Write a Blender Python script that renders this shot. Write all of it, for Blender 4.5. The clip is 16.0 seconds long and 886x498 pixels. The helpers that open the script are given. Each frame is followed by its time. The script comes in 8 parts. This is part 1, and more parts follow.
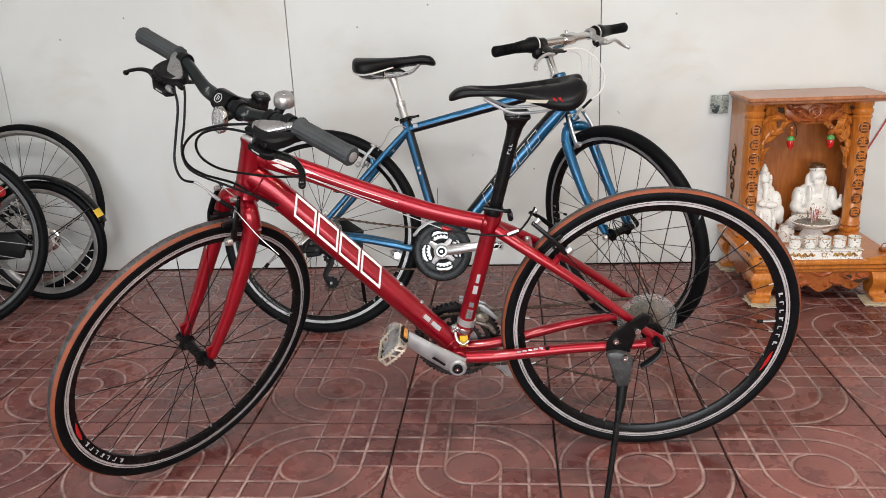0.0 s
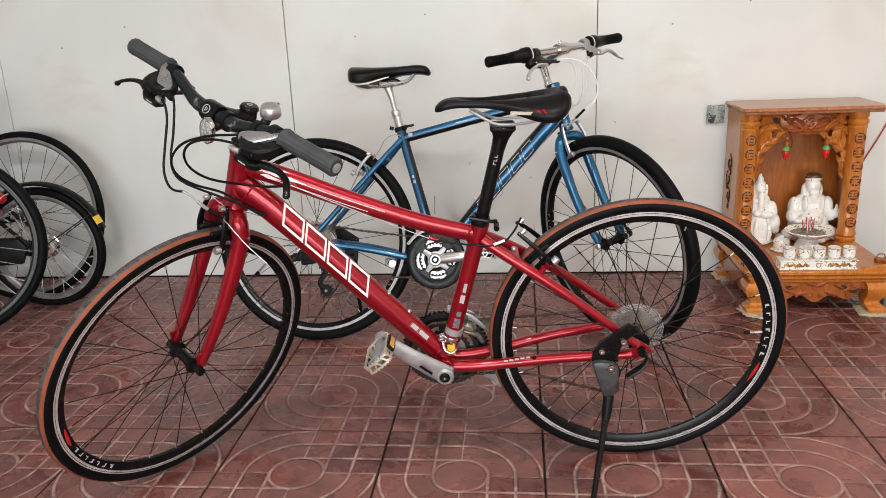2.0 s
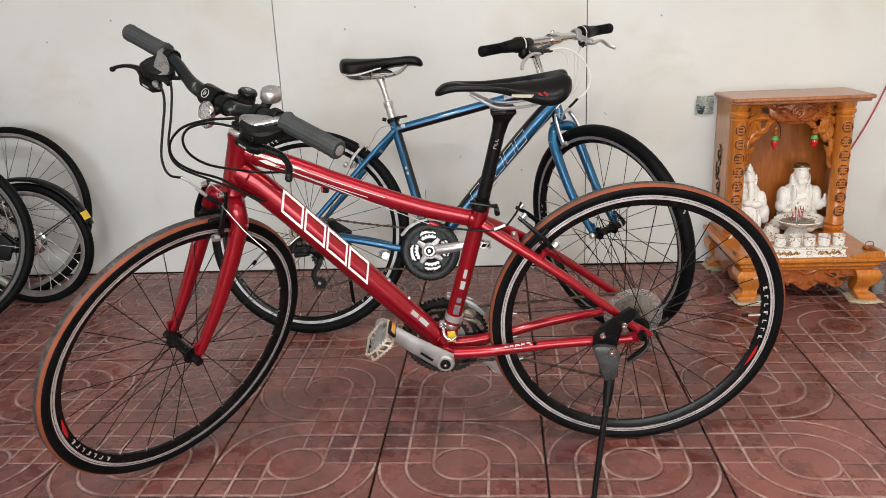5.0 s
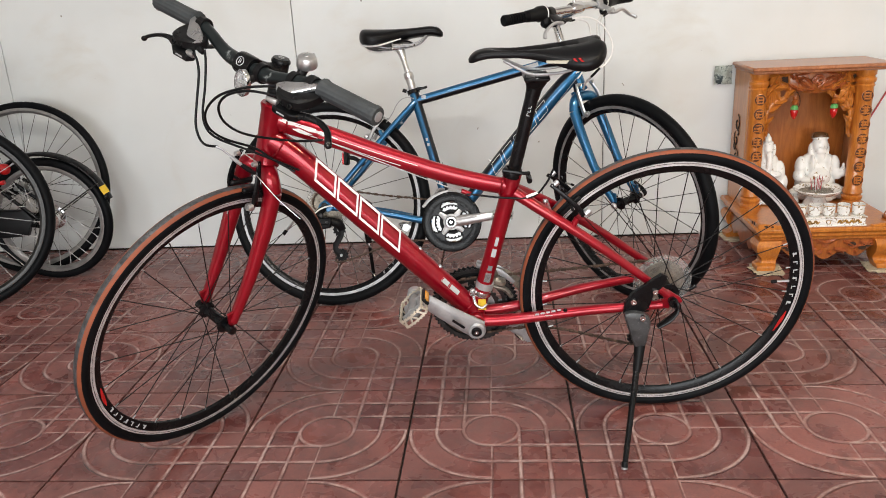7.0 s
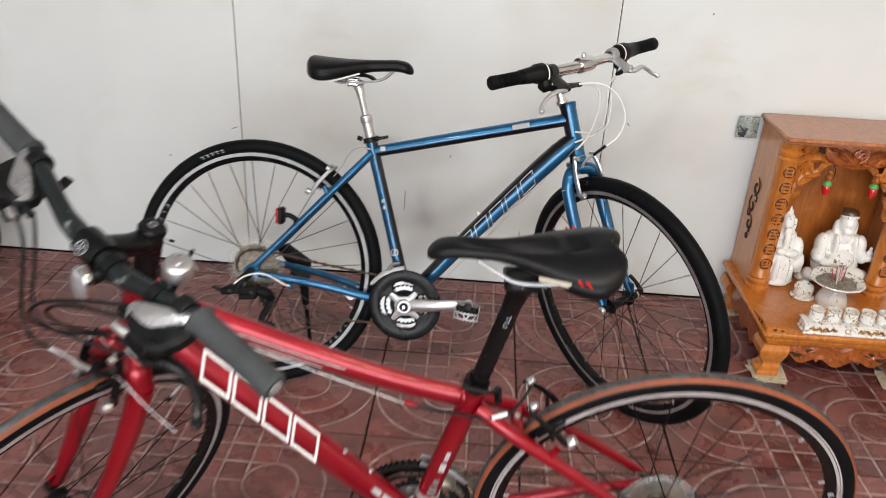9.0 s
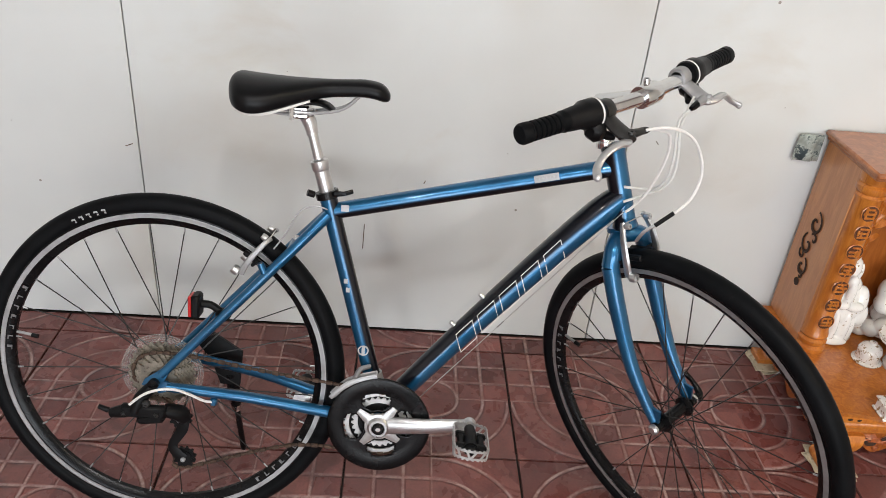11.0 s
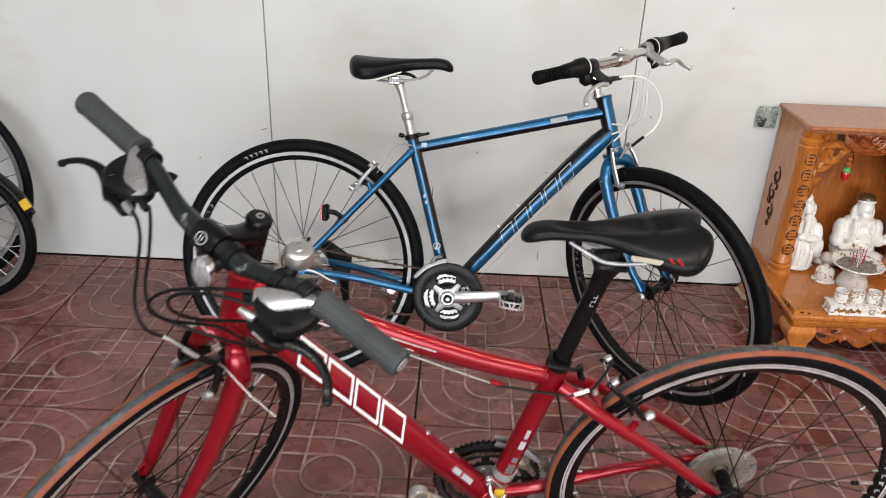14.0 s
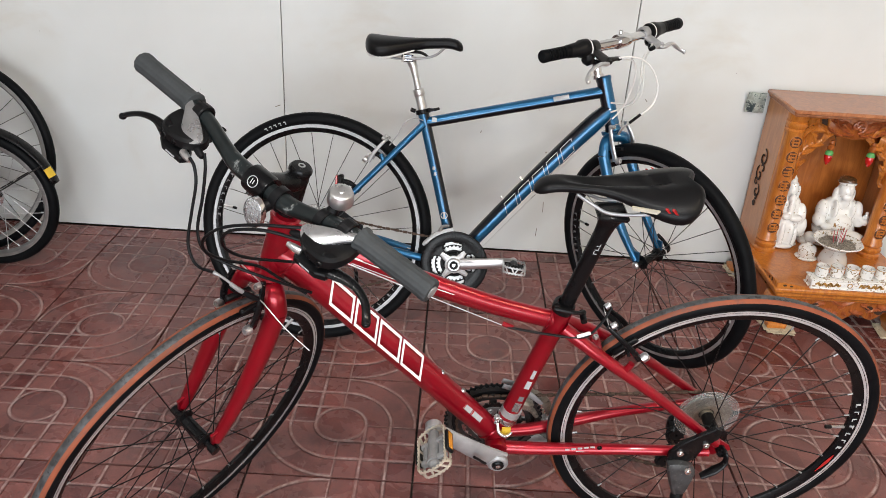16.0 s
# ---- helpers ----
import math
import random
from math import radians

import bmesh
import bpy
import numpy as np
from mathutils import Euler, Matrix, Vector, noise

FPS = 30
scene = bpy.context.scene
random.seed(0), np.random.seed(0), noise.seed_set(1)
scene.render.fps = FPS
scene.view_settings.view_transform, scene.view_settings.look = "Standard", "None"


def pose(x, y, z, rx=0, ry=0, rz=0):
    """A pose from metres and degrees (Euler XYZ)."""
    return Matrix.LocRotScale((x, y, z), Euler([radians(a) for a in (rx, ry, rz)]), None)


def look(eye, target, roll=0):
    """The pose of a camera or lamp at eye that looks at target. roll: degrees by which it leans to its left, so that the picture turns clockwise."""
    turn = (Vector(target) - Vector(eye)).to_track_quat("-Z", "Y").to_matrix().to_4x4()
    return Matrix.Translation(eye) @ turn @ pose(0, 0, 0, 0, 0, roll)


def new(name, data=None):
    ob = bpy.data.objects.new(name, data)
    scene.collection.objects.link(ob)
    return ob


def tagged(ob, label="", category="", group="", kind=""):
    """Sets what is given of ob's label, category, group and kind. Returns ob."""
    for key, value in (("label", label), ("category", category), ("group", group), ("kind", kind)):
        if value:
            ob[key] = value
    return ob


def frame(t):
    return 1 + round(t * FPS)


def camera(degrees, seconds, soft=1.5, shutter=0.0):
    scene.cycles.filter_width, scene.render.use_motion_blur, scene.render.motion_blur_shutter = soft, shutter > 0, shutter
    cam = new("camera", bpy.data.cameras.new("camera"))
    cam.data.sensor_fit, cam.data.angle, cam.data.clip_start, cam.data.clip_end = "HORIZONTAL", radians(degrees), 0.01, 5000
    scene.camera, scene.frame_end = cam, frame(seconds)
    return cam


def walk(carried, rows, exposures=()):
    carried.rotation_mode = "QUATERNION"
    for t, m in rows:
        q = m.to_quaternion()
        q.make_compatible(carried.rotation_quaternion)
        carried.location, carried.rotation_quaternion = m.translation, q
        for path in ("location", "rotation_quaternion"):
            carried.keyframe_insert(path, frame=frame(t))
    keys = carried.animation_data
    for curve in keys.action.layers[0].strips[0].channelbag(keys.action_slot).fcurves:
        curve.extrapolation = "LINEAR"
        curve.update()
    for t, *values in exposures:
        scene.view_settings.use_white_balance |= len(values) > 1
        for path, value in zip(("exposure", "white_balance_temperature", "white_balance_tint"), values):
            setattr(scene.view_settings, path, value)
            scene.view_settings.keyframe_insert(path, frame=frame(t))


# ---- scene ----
cam = camera(59.3, 16.0, soft=0.35, shutter=0.5)
PATH = [
    (0, (0.2840, 0.1130, 1.0493), (0.1043, 2.0126, 0.4498), -2.57),
    (0.5, (0.3175, 0.1165, 1.0549), (0.1300, 2.0139, 0.4511), -2.54),
    (1, (0.3332, 0.1156, 1.0519), (0.1375, 2.0134, 0.4516), -2.44),
    (1.5, (0.3285, 0.1106, 1.0565), (0.1273, 2.0105, 0.4652), -2.42),
    (2, (0.3301, 0.1070, 1.0587), (0.1307, 2.0095, 0.4749), -2.45),
    (2.5, (0.3396, 0.1125, 1.0502), (0.1519, 2.0173, 0.4701), -2.41),
    (3, (0.3392, 0.1114, 1.0499), (0.1623, 2.0170, 0.4693), -2.43),
    (3.5, (0.3366, 0.1075, 1.0505), (0.1659, 2.0133, 0.4684), -2.44),
    (4, (0.3348, 0.1100, 1.0452), (0.1670, 2.0167, 0.4654), -2.44),
    (6.5, (0.2170, 0.0780, 1.0065), (0.0836, 1.9801, 0.4031), -2.85),
    (7, (0.2219, 0.0802, 1.0111), (0.0657, 1.9699, 0.3751), -3.01),
    (7.5, (0.2474, 0.1005, 1.0140), (0.0506, 1.9686, 0.3272), -3.22),
    (8, (0.3168, 0.1983, 1.1400), (0.0506, 2.0199, 0.3584), -2.21),
    (8.5, (0.2825, 0.4172, 1.2987), (0.1017, 2.2310, 0.4756), 0.87),
    (9, (0.2207, 0.7201, 1.3545), (0.1489, 2.5091, 0.4632), 3.07),
    (9.5, (0.2188, 1.0758, 1.3489), (0.1915, 2.8497, 0.4255), 3.92),
    (9.7, (0.2047, 1.1602, 1.3405), (0.2001, 2.9287, 0.4064), 4.31),
    (11.8, (0.0244, 1.4280, 1.3344), (0.1730, 3.1274, 0.2904), 5.54),
    (12, (0.0232, 1.3985, 1.3192), (0.1335, 3.1166, 0.3012), 4.83),
    (12.5, (0.0080, 1.2809, 1.3212), (0.0499, 3.0158, 0.3270), 3.57),
    (13, (0.1001, 1.0041, 1.3414), (0.0742, 2.7692, 0.4012), 2.29),
    (13.5, (0.1243, 0.8112, 1.3532), (0.0794, 2.5928, 0.4455), 1.94),
    (14, (0.0643, 0.6530, 1.3493), (0.0365, 2.4465, 0.4646), 2.23),
    (14.5, (0.0180, 0.5247, 1.3485), (0.0067, 2.3209, 0.4689), 2.76),
    (15, (0.0134, 0.5078, 1.3499), (0.0130, 2.3025, 0.4673), 3.19),
    (15.5, (0.0199, 0.5102, 1.3480), (0.0228, 2.3019, 0.4591), 3.47),
    (16, (0.0194, 0.4985, 1.3418), (0.0194, 2.2862, 0.4451), 3.50),
]
walk(cam, [(t, look(eye, target, roll)) for t, eye, target, roll in PATH], [(0, -0.08, 6500, 10), (1.5, -0.09, 6620, 10), (2.5, -0.09, 6740, 10), (4, -0.13, 6740, 10), (6.5, -0.08, 6700, 10), (7.5, -0.01, 6640, 10), (8.5, -0.01, 6550, 10), (9.5, -0.04, 6420, 10), (13, -0.04, 6400, 10), (16, -0.03, 6430, 10)])

# ---------------------------------------------------------------- light
world = bpy.data.worlds.new("daylight")
scene.world = world
world.use_nodes = True
wn = world.node_tree.nodes
sky = wn.new("ShaderNodeTexSky")
sky.sky_type = "NISHITA"
sky.sun_disc = False
sky.sun_elevation = radians(48)
sky.sun_rotation = radians(200)
wn["Background"].inputs["Strength"].default_value = 0.1
world.node_tree.links.new(sky.outputs["Color"], wn["Background"].inputs["Color"])
sun = new("sun", bpy.data.lights.new("sun", "SUN"))
sun.data.energy, sun.data.angle, sun.data.color = 1.2, radians(12), (1.0, 0.96, 0.9)
sun.matrix_basis = look((3, -9, 10), (0, 0, 0))


def area(name, eye, target, sx, sy, watts, color):
    ob = new(name, bpy.data.lights.new(name, "AREA"))
    ob.data.shape, ob.data.size, ob.data.size_y = "RECTANGLE", sx, sy
    ob.data.energy, ob.data.color = watts, color
    ob.matrix_basis = look(eye, target)
    return ob


area("shopfront_daylight", (0.15, -2.55, 0.98), (0.0, 3.0, 0.9), 4.0, 1.9, 174, (0.900, 0.945, 0.978))
# Warm fill added for the right-hand wall; no lamp is known there.
area("ceiling_tube_light", (1.9, 0.60, 2.70), (1.9, 0.80, 0.0), 1.2, 0.12, 30, (1.0, 0.82, 0.56))
for lamp_x in (0.50, -0.60):
    area("ceiling_panel_light", (lamp_x, 0.28, 2.80), (lamp_x, 0.28, 0.0), 0.16, 0.16, 31, (1.0, 0.985, 0.96))

# ---------------------------------------------------------------- materials


class Nodes:
    """A small helper around one material's node tree."""

    def __init__(self, name):
        self.mat = bpy.data.materials.new(name)
        self.mat.use_nodes = True
        self.t = self.mat.node_tree
        self.b = self.t.nodes["Principled BSDF"]

    def n(self, kind, operation="", interpolation_type="", data_type="", feature="", attribute_name=""):
        node = self.t.nodes.new("ShaderNode" + kind)
        if operation:
            node.operation = operation
        if interpolation_type:
            node.interpolation_type = interpolation_type
        if data_type:
            node.data_type = data_type
        if feature:
            node.feature = feature
        if attribute_name:
            node.attribute_name = attribute_name
        return node

    def put(self, sock, value):
        if isinstance(value, bpy.types.NodeSocket):
            self.t.links.new(value, sock)
        else:
            sock.default_value = value
        return self

    def math(self, op, a, b=None, c=None):
        node = self.n("Math", operation=op)
        for s, v in zip(node.inputs, (a, b, c)):
            if v is not None:
                self.put(s, v)
        return node.outputs[0]

    def coords(self, which="Object"):
        return self.n("TexCoord").outputs[which]

    def noise(self, scale, detail=4, rough=0.6, vec=None, dist=0.0):
        node = self.n("TexNoise")
        self.put(node.inputs["Vector"], vec or self.coords())
        for k, v in (("Scale", scale), ("Detail", detail), ("Roughness", rough), ("Distortion", dist)):
            node.inputs[k].default_value = v
        return node.outputs["Fac"]

    def ramp(self, fac, lo, hi):
        node = self.n("MapRange", interpolation_type="SMOOTHSTEP")
        self.put(node.inputs["Value"], fac)
        node.inputs["From Min"].default_value, node.inputs["From Max"].default_value = lo, hi
        return node.outputs["Result"]

    def mix(self, fac, a, b):
        node = self.n("Mix", data_type="RGBA")
        self.put(node.inputs[0], fac)
        for s, v in ((node.inputs[6], a), (node.inputs[7], b)):
            self.put(s, v if isinstance(v, bpy.types.NodeSocket) else (*v, 1))
        return node.outputs[2]

    def bump(self, height, strength, distance=0.002):
        node = self.n("Bump")
        node.inputs["Strength"].default_value, node.inputs["Distance"].default_value = strength, distance
        self.put(node.inputs["Height"], height)
        self.put(self.b.inputs["Normal"], node.outputs[0])

    def set(self, **kw):
        for k, v in kw.items():
            self.put(self.b.inputs[k.replace("_", " ")], (*v, 1) if isinstance(v, tuple) else v)
        return self


def surface(name, color, rough=0.5, metal=0.0, vary=0.15, scale=12.0, fine=180.0, bump=0.08, coat=0.0, dirt=None, dirt_at=(0.6, 0.78), **more):
    """A worn surface: colour shifts at a large and a fine scale, uneven gloss, fine relief and, if given, patches of dirt."""
    m = Nodes(name)
    large, small = m.noise(scale, 3), m.noise(fine, 3)
    dark = tuple(c * (1 - vary) for c in color)
    light = tuple(min(1, c * (1 + vary)) for c in color)
    tone = m.mix(m.ramp(large, 0.3, 0.7), dark, light)
    tone = m.mix(m.math("MULTIPLY", m.ramp(small, 0.35, 0.75), 0.35), tone, dark)
    if dirt:
        tone = m.mix(m.ramp(m.noise(scale * 2.3, 6, 0.7), *dirt_at), tone, dirt)
    m.set(Base_Color=tone, Metallic=metal, Coat_Weight=coat, Coat_Roughness=0.07)
    m.set(Roughness=m.math("ADD", rough - 0.08, m.math("MULTIPLY", large, 0.16)))
    m.bump(small, bump, 0.0008)
    for k, v in more.items():
        m.set(**{k: v})
    return m.mat


def tile_material():
    """Pressed cement floor tile: a ring, quarter arcs and straight grooves that hold pale dust; tile-local coordinates."""
    m = Nodes("burgundy_cement_tile")
    sep = m.n("SeparateXYZ")
    obj = m.coords()
    m.put(sep.inputs[0], obj)
    info = m.n("ObjectInfo").outputs["Random"]
    shift = m.n("VectorMath", operation="ADD")
    m.put(shift.inputs[0], obj)
    comb = m.n("CombineXYZ")
    m.put(comb.inputs[0], m.math("MULTIPLY", info, 37.0))
    m.put(comb.inputs[1], m.math("MULTIPLY", info, 91.0))
    m.put(shift.inputs[1], comb.outputs[0])
    p = shift.outputs[0]
    sx, sy = sep.outputs[0], sep.outputs[1]
    flip = m.math("SUBTRACT", m.math("MULTIPLY", m.math("GREATER_THAN", sx, 0.0), 2.0), 1.0)
    x, y = m.math("MULTIPLY", sx, flip), m.math("MULTIPLY", sy, flip)
    r = m.math("SQRT", m.math("ADD", m.math("MULTIPLY", x, x), m.math("MULTIPLY", y, y)))
    r1, r2, r3 = 0.066, 0.131, 0.194

    def off(v, c):
        return m.math("ABSOLUTE", m.math("SUBTRACT", v, c))

    upper = m.math("GREATER_THAN", y, 0.0)
    outside = m.math("GREATER_THAN", r, r1)
    arcs = m.math("MINIMUM", off(r, r2), off(r, r3))
    arcs = m.math("ADD", arcs, m.math("MULTIPLY", m.math("SUBTRACT", 1.0, upper), 1.0))
    lines = off(x, 0.0)
    for v, c in ((x, r1), (x, r2), (y, 0.0), (y, -r1), (y, -r2)):
        lines = m.math("MINIMUM", lines, off(v, c))
    lines = m.math("ADD", lines, m.math("ADD", upper, m.math("SUBTRACT", 1.0, outside)))
    d = m.math("MINIMUM", off(r, r1), m.math("MINIMUM", arcs, lines))
    d = m.math("ADD", d, m.math("MULTIPLY", m.math("SUBTRACT", m.noise(60, 3, vec=p), 0.5), 0.0022))
    groove = m.math("SUBTRACT", 1.0, m.ramp(d, 0.0022, 0.0080))
    bed = m.math("SUBTRACT", 1.0, m.ramp(d, 0.0012, 0.0056))
    worn = m.ramp(m.noise(14, 7, 0.85, vec=p, dist=0.6), 0.42, 0.60)
    dust = m.math("MULTIPLY", bed, m.math("ADD", 0.20, m.math("MULTIPLY", worn, 0.60)))
    base = m.mix(m.ramp(m.noise(5, 5, 0.65, vec=p), 0.3, 0.72), (0.074, 0.022, 0.0195), (0.232, 0.078, 0.066))
    base = m.mix(m.ramp(m.noise(28, 4, vec=p), 0.45, 0.72), base, (0.172, 0.059, 0.051))
    patch = m.ramp(m.noise(15, 3, 0.5, vec=p, dist=1.2), 0.46, 0.58)
    base = m.mix(m.math("MULTIPLY", patch, 0.40), base, (0.225, 0.085, 0.073))
    field = m.n("TexWhiteNoise")
    spot = m.n("CombineXYZ")
    lower = m.math("SUBTRACT", 1.0, upper)
    m.put(spot.inputs[0], m.math("FLOOR", m.math("ADD", m.math("MULTIPLY", m.math("DIVIDE", r, 0.0655), upper), m.math("MULTIPLY", m.math("DIVIDE", x, 0.0655), lower))))
    m.put(spot.inputs[1], m.math("ADD", m.math("MULTIPLY", upper, 9.0), m.math("MULTIPLY", m.math("FLOOR", m.math("DIVIDE", y, 0.0655)), lower)))
    m.put(spot.inputs[2], m.math("ADD", m.math("MULTIPLY", info, 131.0), flip))
    m.put(field.inputs["Vector"], spot.outputs[0])
    base = m.mix(m.math("MULTIPLY", m.ramp(field.outputs["Value"], 0.45, 1.0), 0.52), base, (0.064, 0.013, 0.015))
    tint = m.n("HueSaturation")
    m.put(tint.inputs["Color"], base)
    m.put(tint.inputs["Value"], m.math("ADD", 0.96, m.math("MULTIPLY", info, 0.3)))
    grit = m.n("HueSaturation")
    m.put(grit.inputs["Color"], tint.outputs[0])
    m.put(grit.inputs["Value"], m.math("ADD", 0.42, m.math("MULTIPLY", m.noise(170, 5, 0.8, vec=p), 1.16)))
    chalk = m.math("MULTIPLY", m.ramp(m.noise(55, 6, 0.75, vec=p), 0.60, 0.78), 0.36)
    tone = m.mix(chalk, grit.outputs[0], (0.28, 0.185, 0.165))
    tone = m.mix(m.math("MULTIPLY", m.ramp(m.noise(34, 6, 0.78, vec=p, dist=0.5), 0.54, 0.70), 0.45), tone, (0.060, 0.026, 0.024))
    tone = m.mix(dust, tone, (0.50, 0.365, 0.335))
    fleck = m.math("MULTIPLY", m.ramp(m.noise(420, 3, 0.6, vec=p), 0.66, 0.74), m.ramp(m.noise(22, 4, 0.7, vec=p), 0.46, 0.62))
    tone = m.mix(m.math("MULTIPLY", fleck, 0.5), tone, (0.42, 0.31, 0.28))
    film = m.ramp(m.noise(3.5, 5, 0.62, vec=p, dist=0.8), 0.42, 0.66)
    tone = m.mix(m.math("MULTIPLY", film, 0.30), tone, (0.20, 0.112, 0.103))
    m.set(Base_Color=tone)
    m.set(Roughness=m.math("ADD", m.math("ADD", m.math("SUBTRACT", 0.20, m.math("MULTIPLY", field.outputs["Value"], 0.08)), m.math("MULTIPLY", patch, 0.20)), m.math("ADD", m.math("MULTIPLY", film, 0.22), m.math("MULTIPLY", groove, 0.3))))
    height = m.math("SUBTRACT", m.math("MULTIPLY", m.noise(90, 4, vec=p), 0.12), groove)
    m.bump(height, 0.8, 0.0040)
    return m.mat


def wall_material():
    """Painted wall board: off-white with faint beige blotches, scuffs near the floor and a few dark specks."""
    m = Nodes("off_white_wall_paint")
    p = m.coords()
    tone = m.mix(m.ramp(m.noise(1.3, 4, 0.55, vec=p), 0.3, 0.7), (0.652, 0.670, 0.663), (0.718, 0.738, 0.732))
    tone = m.mix(m.math("MULTIPLY", m.ramp(m.noise(2.3, 6, 0.60, vec=p, dist=0.9), 0.52, 0.76), 0.50), tone, (0.575, 0.535, 0.46))
    blotch = m.ramp(m.noise(2.6, 2, 0.45, vec=p, dist=0.7), 0.50, 0.78)
    tone = m.mix(m.math("MULTIPLY", blotch, 0.30), tone, (0.52, 0.465, 0.385))
    vor = m.n("TexVoronoi")
    vor.inputs["Scale"].default_value = 7.0
    m.put(vor.inputs["Vector"], p)
    speck = m.math("MULTIPLY", m.math("LESS_THAN", vor.outputs["Distance"], 0.026), m.ramp(m.noise(2.2, 2, vec=p), 0.40, 0.50))
    tone = m.mix(m.math("MULTIPLY", speck, 0.75), tone, (0.16, 0.12, 0.09))
    m.set(Base_Color=tone, Roughness=0.42)
    m.bump(m.noise(140, 3, vec=p), 0.05, 0.001)
    return m.mat


def fade_material():
    """Metallic blue paint that fades to black on the tube sides that face the main triangle."""
    m = Nodes("blue_black_fade_paint")
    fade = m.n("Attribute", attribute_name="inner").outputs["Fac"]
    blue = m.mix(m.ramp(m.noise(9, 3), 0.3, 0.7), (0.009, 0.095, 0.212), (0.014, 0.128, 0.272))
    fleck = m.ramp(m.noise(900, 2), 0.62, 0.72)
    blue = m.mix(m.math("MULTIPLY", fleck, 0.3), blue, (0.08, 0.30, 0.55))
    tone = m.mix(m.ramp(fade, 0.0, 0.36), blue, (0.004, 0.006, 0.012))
    chip = m.ramp(m.noise(70, 5, 0.7), 0.73, 0.77)
    m.set(Base_Color=m.mix(m.math("MULTIPLY", chip, 0.35), tone, (0.16, 0.18, 0.21)), Metallic=0.65, Roughness=0.30, Coat_Weight=0.7, Coat_Roughness=0.05)
    m.bump(m.noise(300, 2), 0.03, 0.0005)
    return m.mat


def wood_material(name, a, b, scale=1.0):
    m = Nodes(name)
    mp = m.n("Mapping")
    mp.inputs["Scale"].default_value = (16 * scale, 16 * scale, 2.4 * scale)
    m.put(mp.inputs["Vector"], m.coords())
    g = m.noise(3.2, 6, 0.62, vec=mp.outputs[0], dist=1.4)
    tone = m.mix(m.ramp(g, 0.3, 0.72), a, b)
    tone = m.mix(m.math("MULTIPLY", m.ramp(m.noise(60, 4, vec=mp.outputs[0]), 0.5, 0.8), 0.35), tone, tuple(c * 0.55 for c in a))
    m.set(Base_Color=tone, Roughness=m.math("ADD", 0.22, m.math("MULTIPLY", g, 0.2)), Coat_Weight=0.35, Coat_Roughness=0.12)
    m.bump(g, 0.12, 0.0008)
    return m.mat


def porcelain_material(name, gold_lo, hat=None):
    """Glazed white porcelain with worn gold sprigs."""
    m = Nodes(name)
    white = m.mix(m.noise(20, 3), (0.78, 0.77, 0.74), (0.86, 0.855, 0.83))
    w = m.n("TexVoronoi", feature="SMOOTH_F1")
    w.inputs["Scale"].default_value = 95
    m.put(w.inputs["Vector"], m.coords())
    sprig = m.ramp(m.math("MULTIPLY", m.noise(150, 4, 0.6), m.math("ADD", 0.6, w.outputs["Distance"])), gold_lo, gold_lo + 0.05)
    tone = m.mix(m.math("MULTIPLY", sprig, 0.8), white, (0.46, 0.29, 0.10))
    if hat:
        sep = m.n("SeparateXYZ")
        m.put(sep.inputs[0], m.coords())
        rim = m.math("ADD", sep.outputs[2], m.math("MULTIPLY", sep.outputs[1], 0.25))
        tone = m.mix(m.ramp(rim, hat - 0.002, hat + 0.002), tone, (0.10, 0.050, 0.022))
        belly = m.math("MULTIPLY", m.ramp(m.noise(38, 4, 0.7), 0.52, 0.58), m.math("MULTIPLY", m.ramp(sep.outputs[2], 0.078, 0.082), m.math("SUBTRACT", 1.0, m.ramp(sep.outputs[2], 0.108, 0.112))))
        belly = m.math("MULTIPLY", belly, m.math("LESS_THAN", m.math("ABSOLUTE", sep.outputs[0]), 0.030))
        tone = m.mix(belly, tone, (0.30, 0.15, 0.04))
    m.set(Base_Color=tone, Roughness=0.14, Coat_Weight=0.5)
    m.set(Metallic=m.math("MULTIPLY", sprig, 0.5))
    m.bump(m.noise(85, 4, 0.5), 0.30, 0.004)
    return m.mat


def glass_material(name, color, rough):
    m = Nodes(name)
    m.set(Base_Color=color, Roughness=rough, Transmission_Weight=0.85, IOR=1.46)
    m.bump(m.noise(120, 3), 0.1, 0.0006)
    return m.mat


TILE = tile_material()
TILEEDGE = surface("chipped_tile_edge", (0.120, 0.062, 0.054), 0.95, 0, 0.45, 40, 300, 0.2, dirt=(0.30, 0.21, 0.19), dirt_at=(0.56, 0.70), Specular_IOR_Level=0.1)
GROUT = surface("dark_joint_dirt", (0.022, 0.017, 0.015), 0.9)
WALL = wall_material()
SCRATCH = surface("brown_scratch", (0.13, 0.095, 0.07), 0.8, vary=0.4, scale=40)
PLAIN = surface("plain_plaster", (0.66, 0.63, 0.58), 0.7, vary=0.06, scale=2)
# Unseen ceiling's tone, lowered to bounce less light onto the upper wall.
CEIL = surface("ceiling_paint", (0.52, 0.51, 0.49), 0.8, vary=0.04, scale=2)
RED = surface("candy_red_paint", (0.285, 0.0016, 0.0110), 0.32, 0.50, 0.10, 10, 700, 0.03, 0.70, dirt=(0.50, 0.25, 0.22), dirt_at=(0.80, 0.83), Specular_IOR_Level=0.3)
BLUE = fade_material()
BLACK = surface("black_anodised_metal", (0.0045, 0.0045, 0.005), 0.26, 0.0, 0.25, 20, 300, 0.05, dirt=(0.05, 0.048, 0.045), dirt_at=(0.75, 0.84), Specular_IOR_Level=0.45, IOR=1.32)
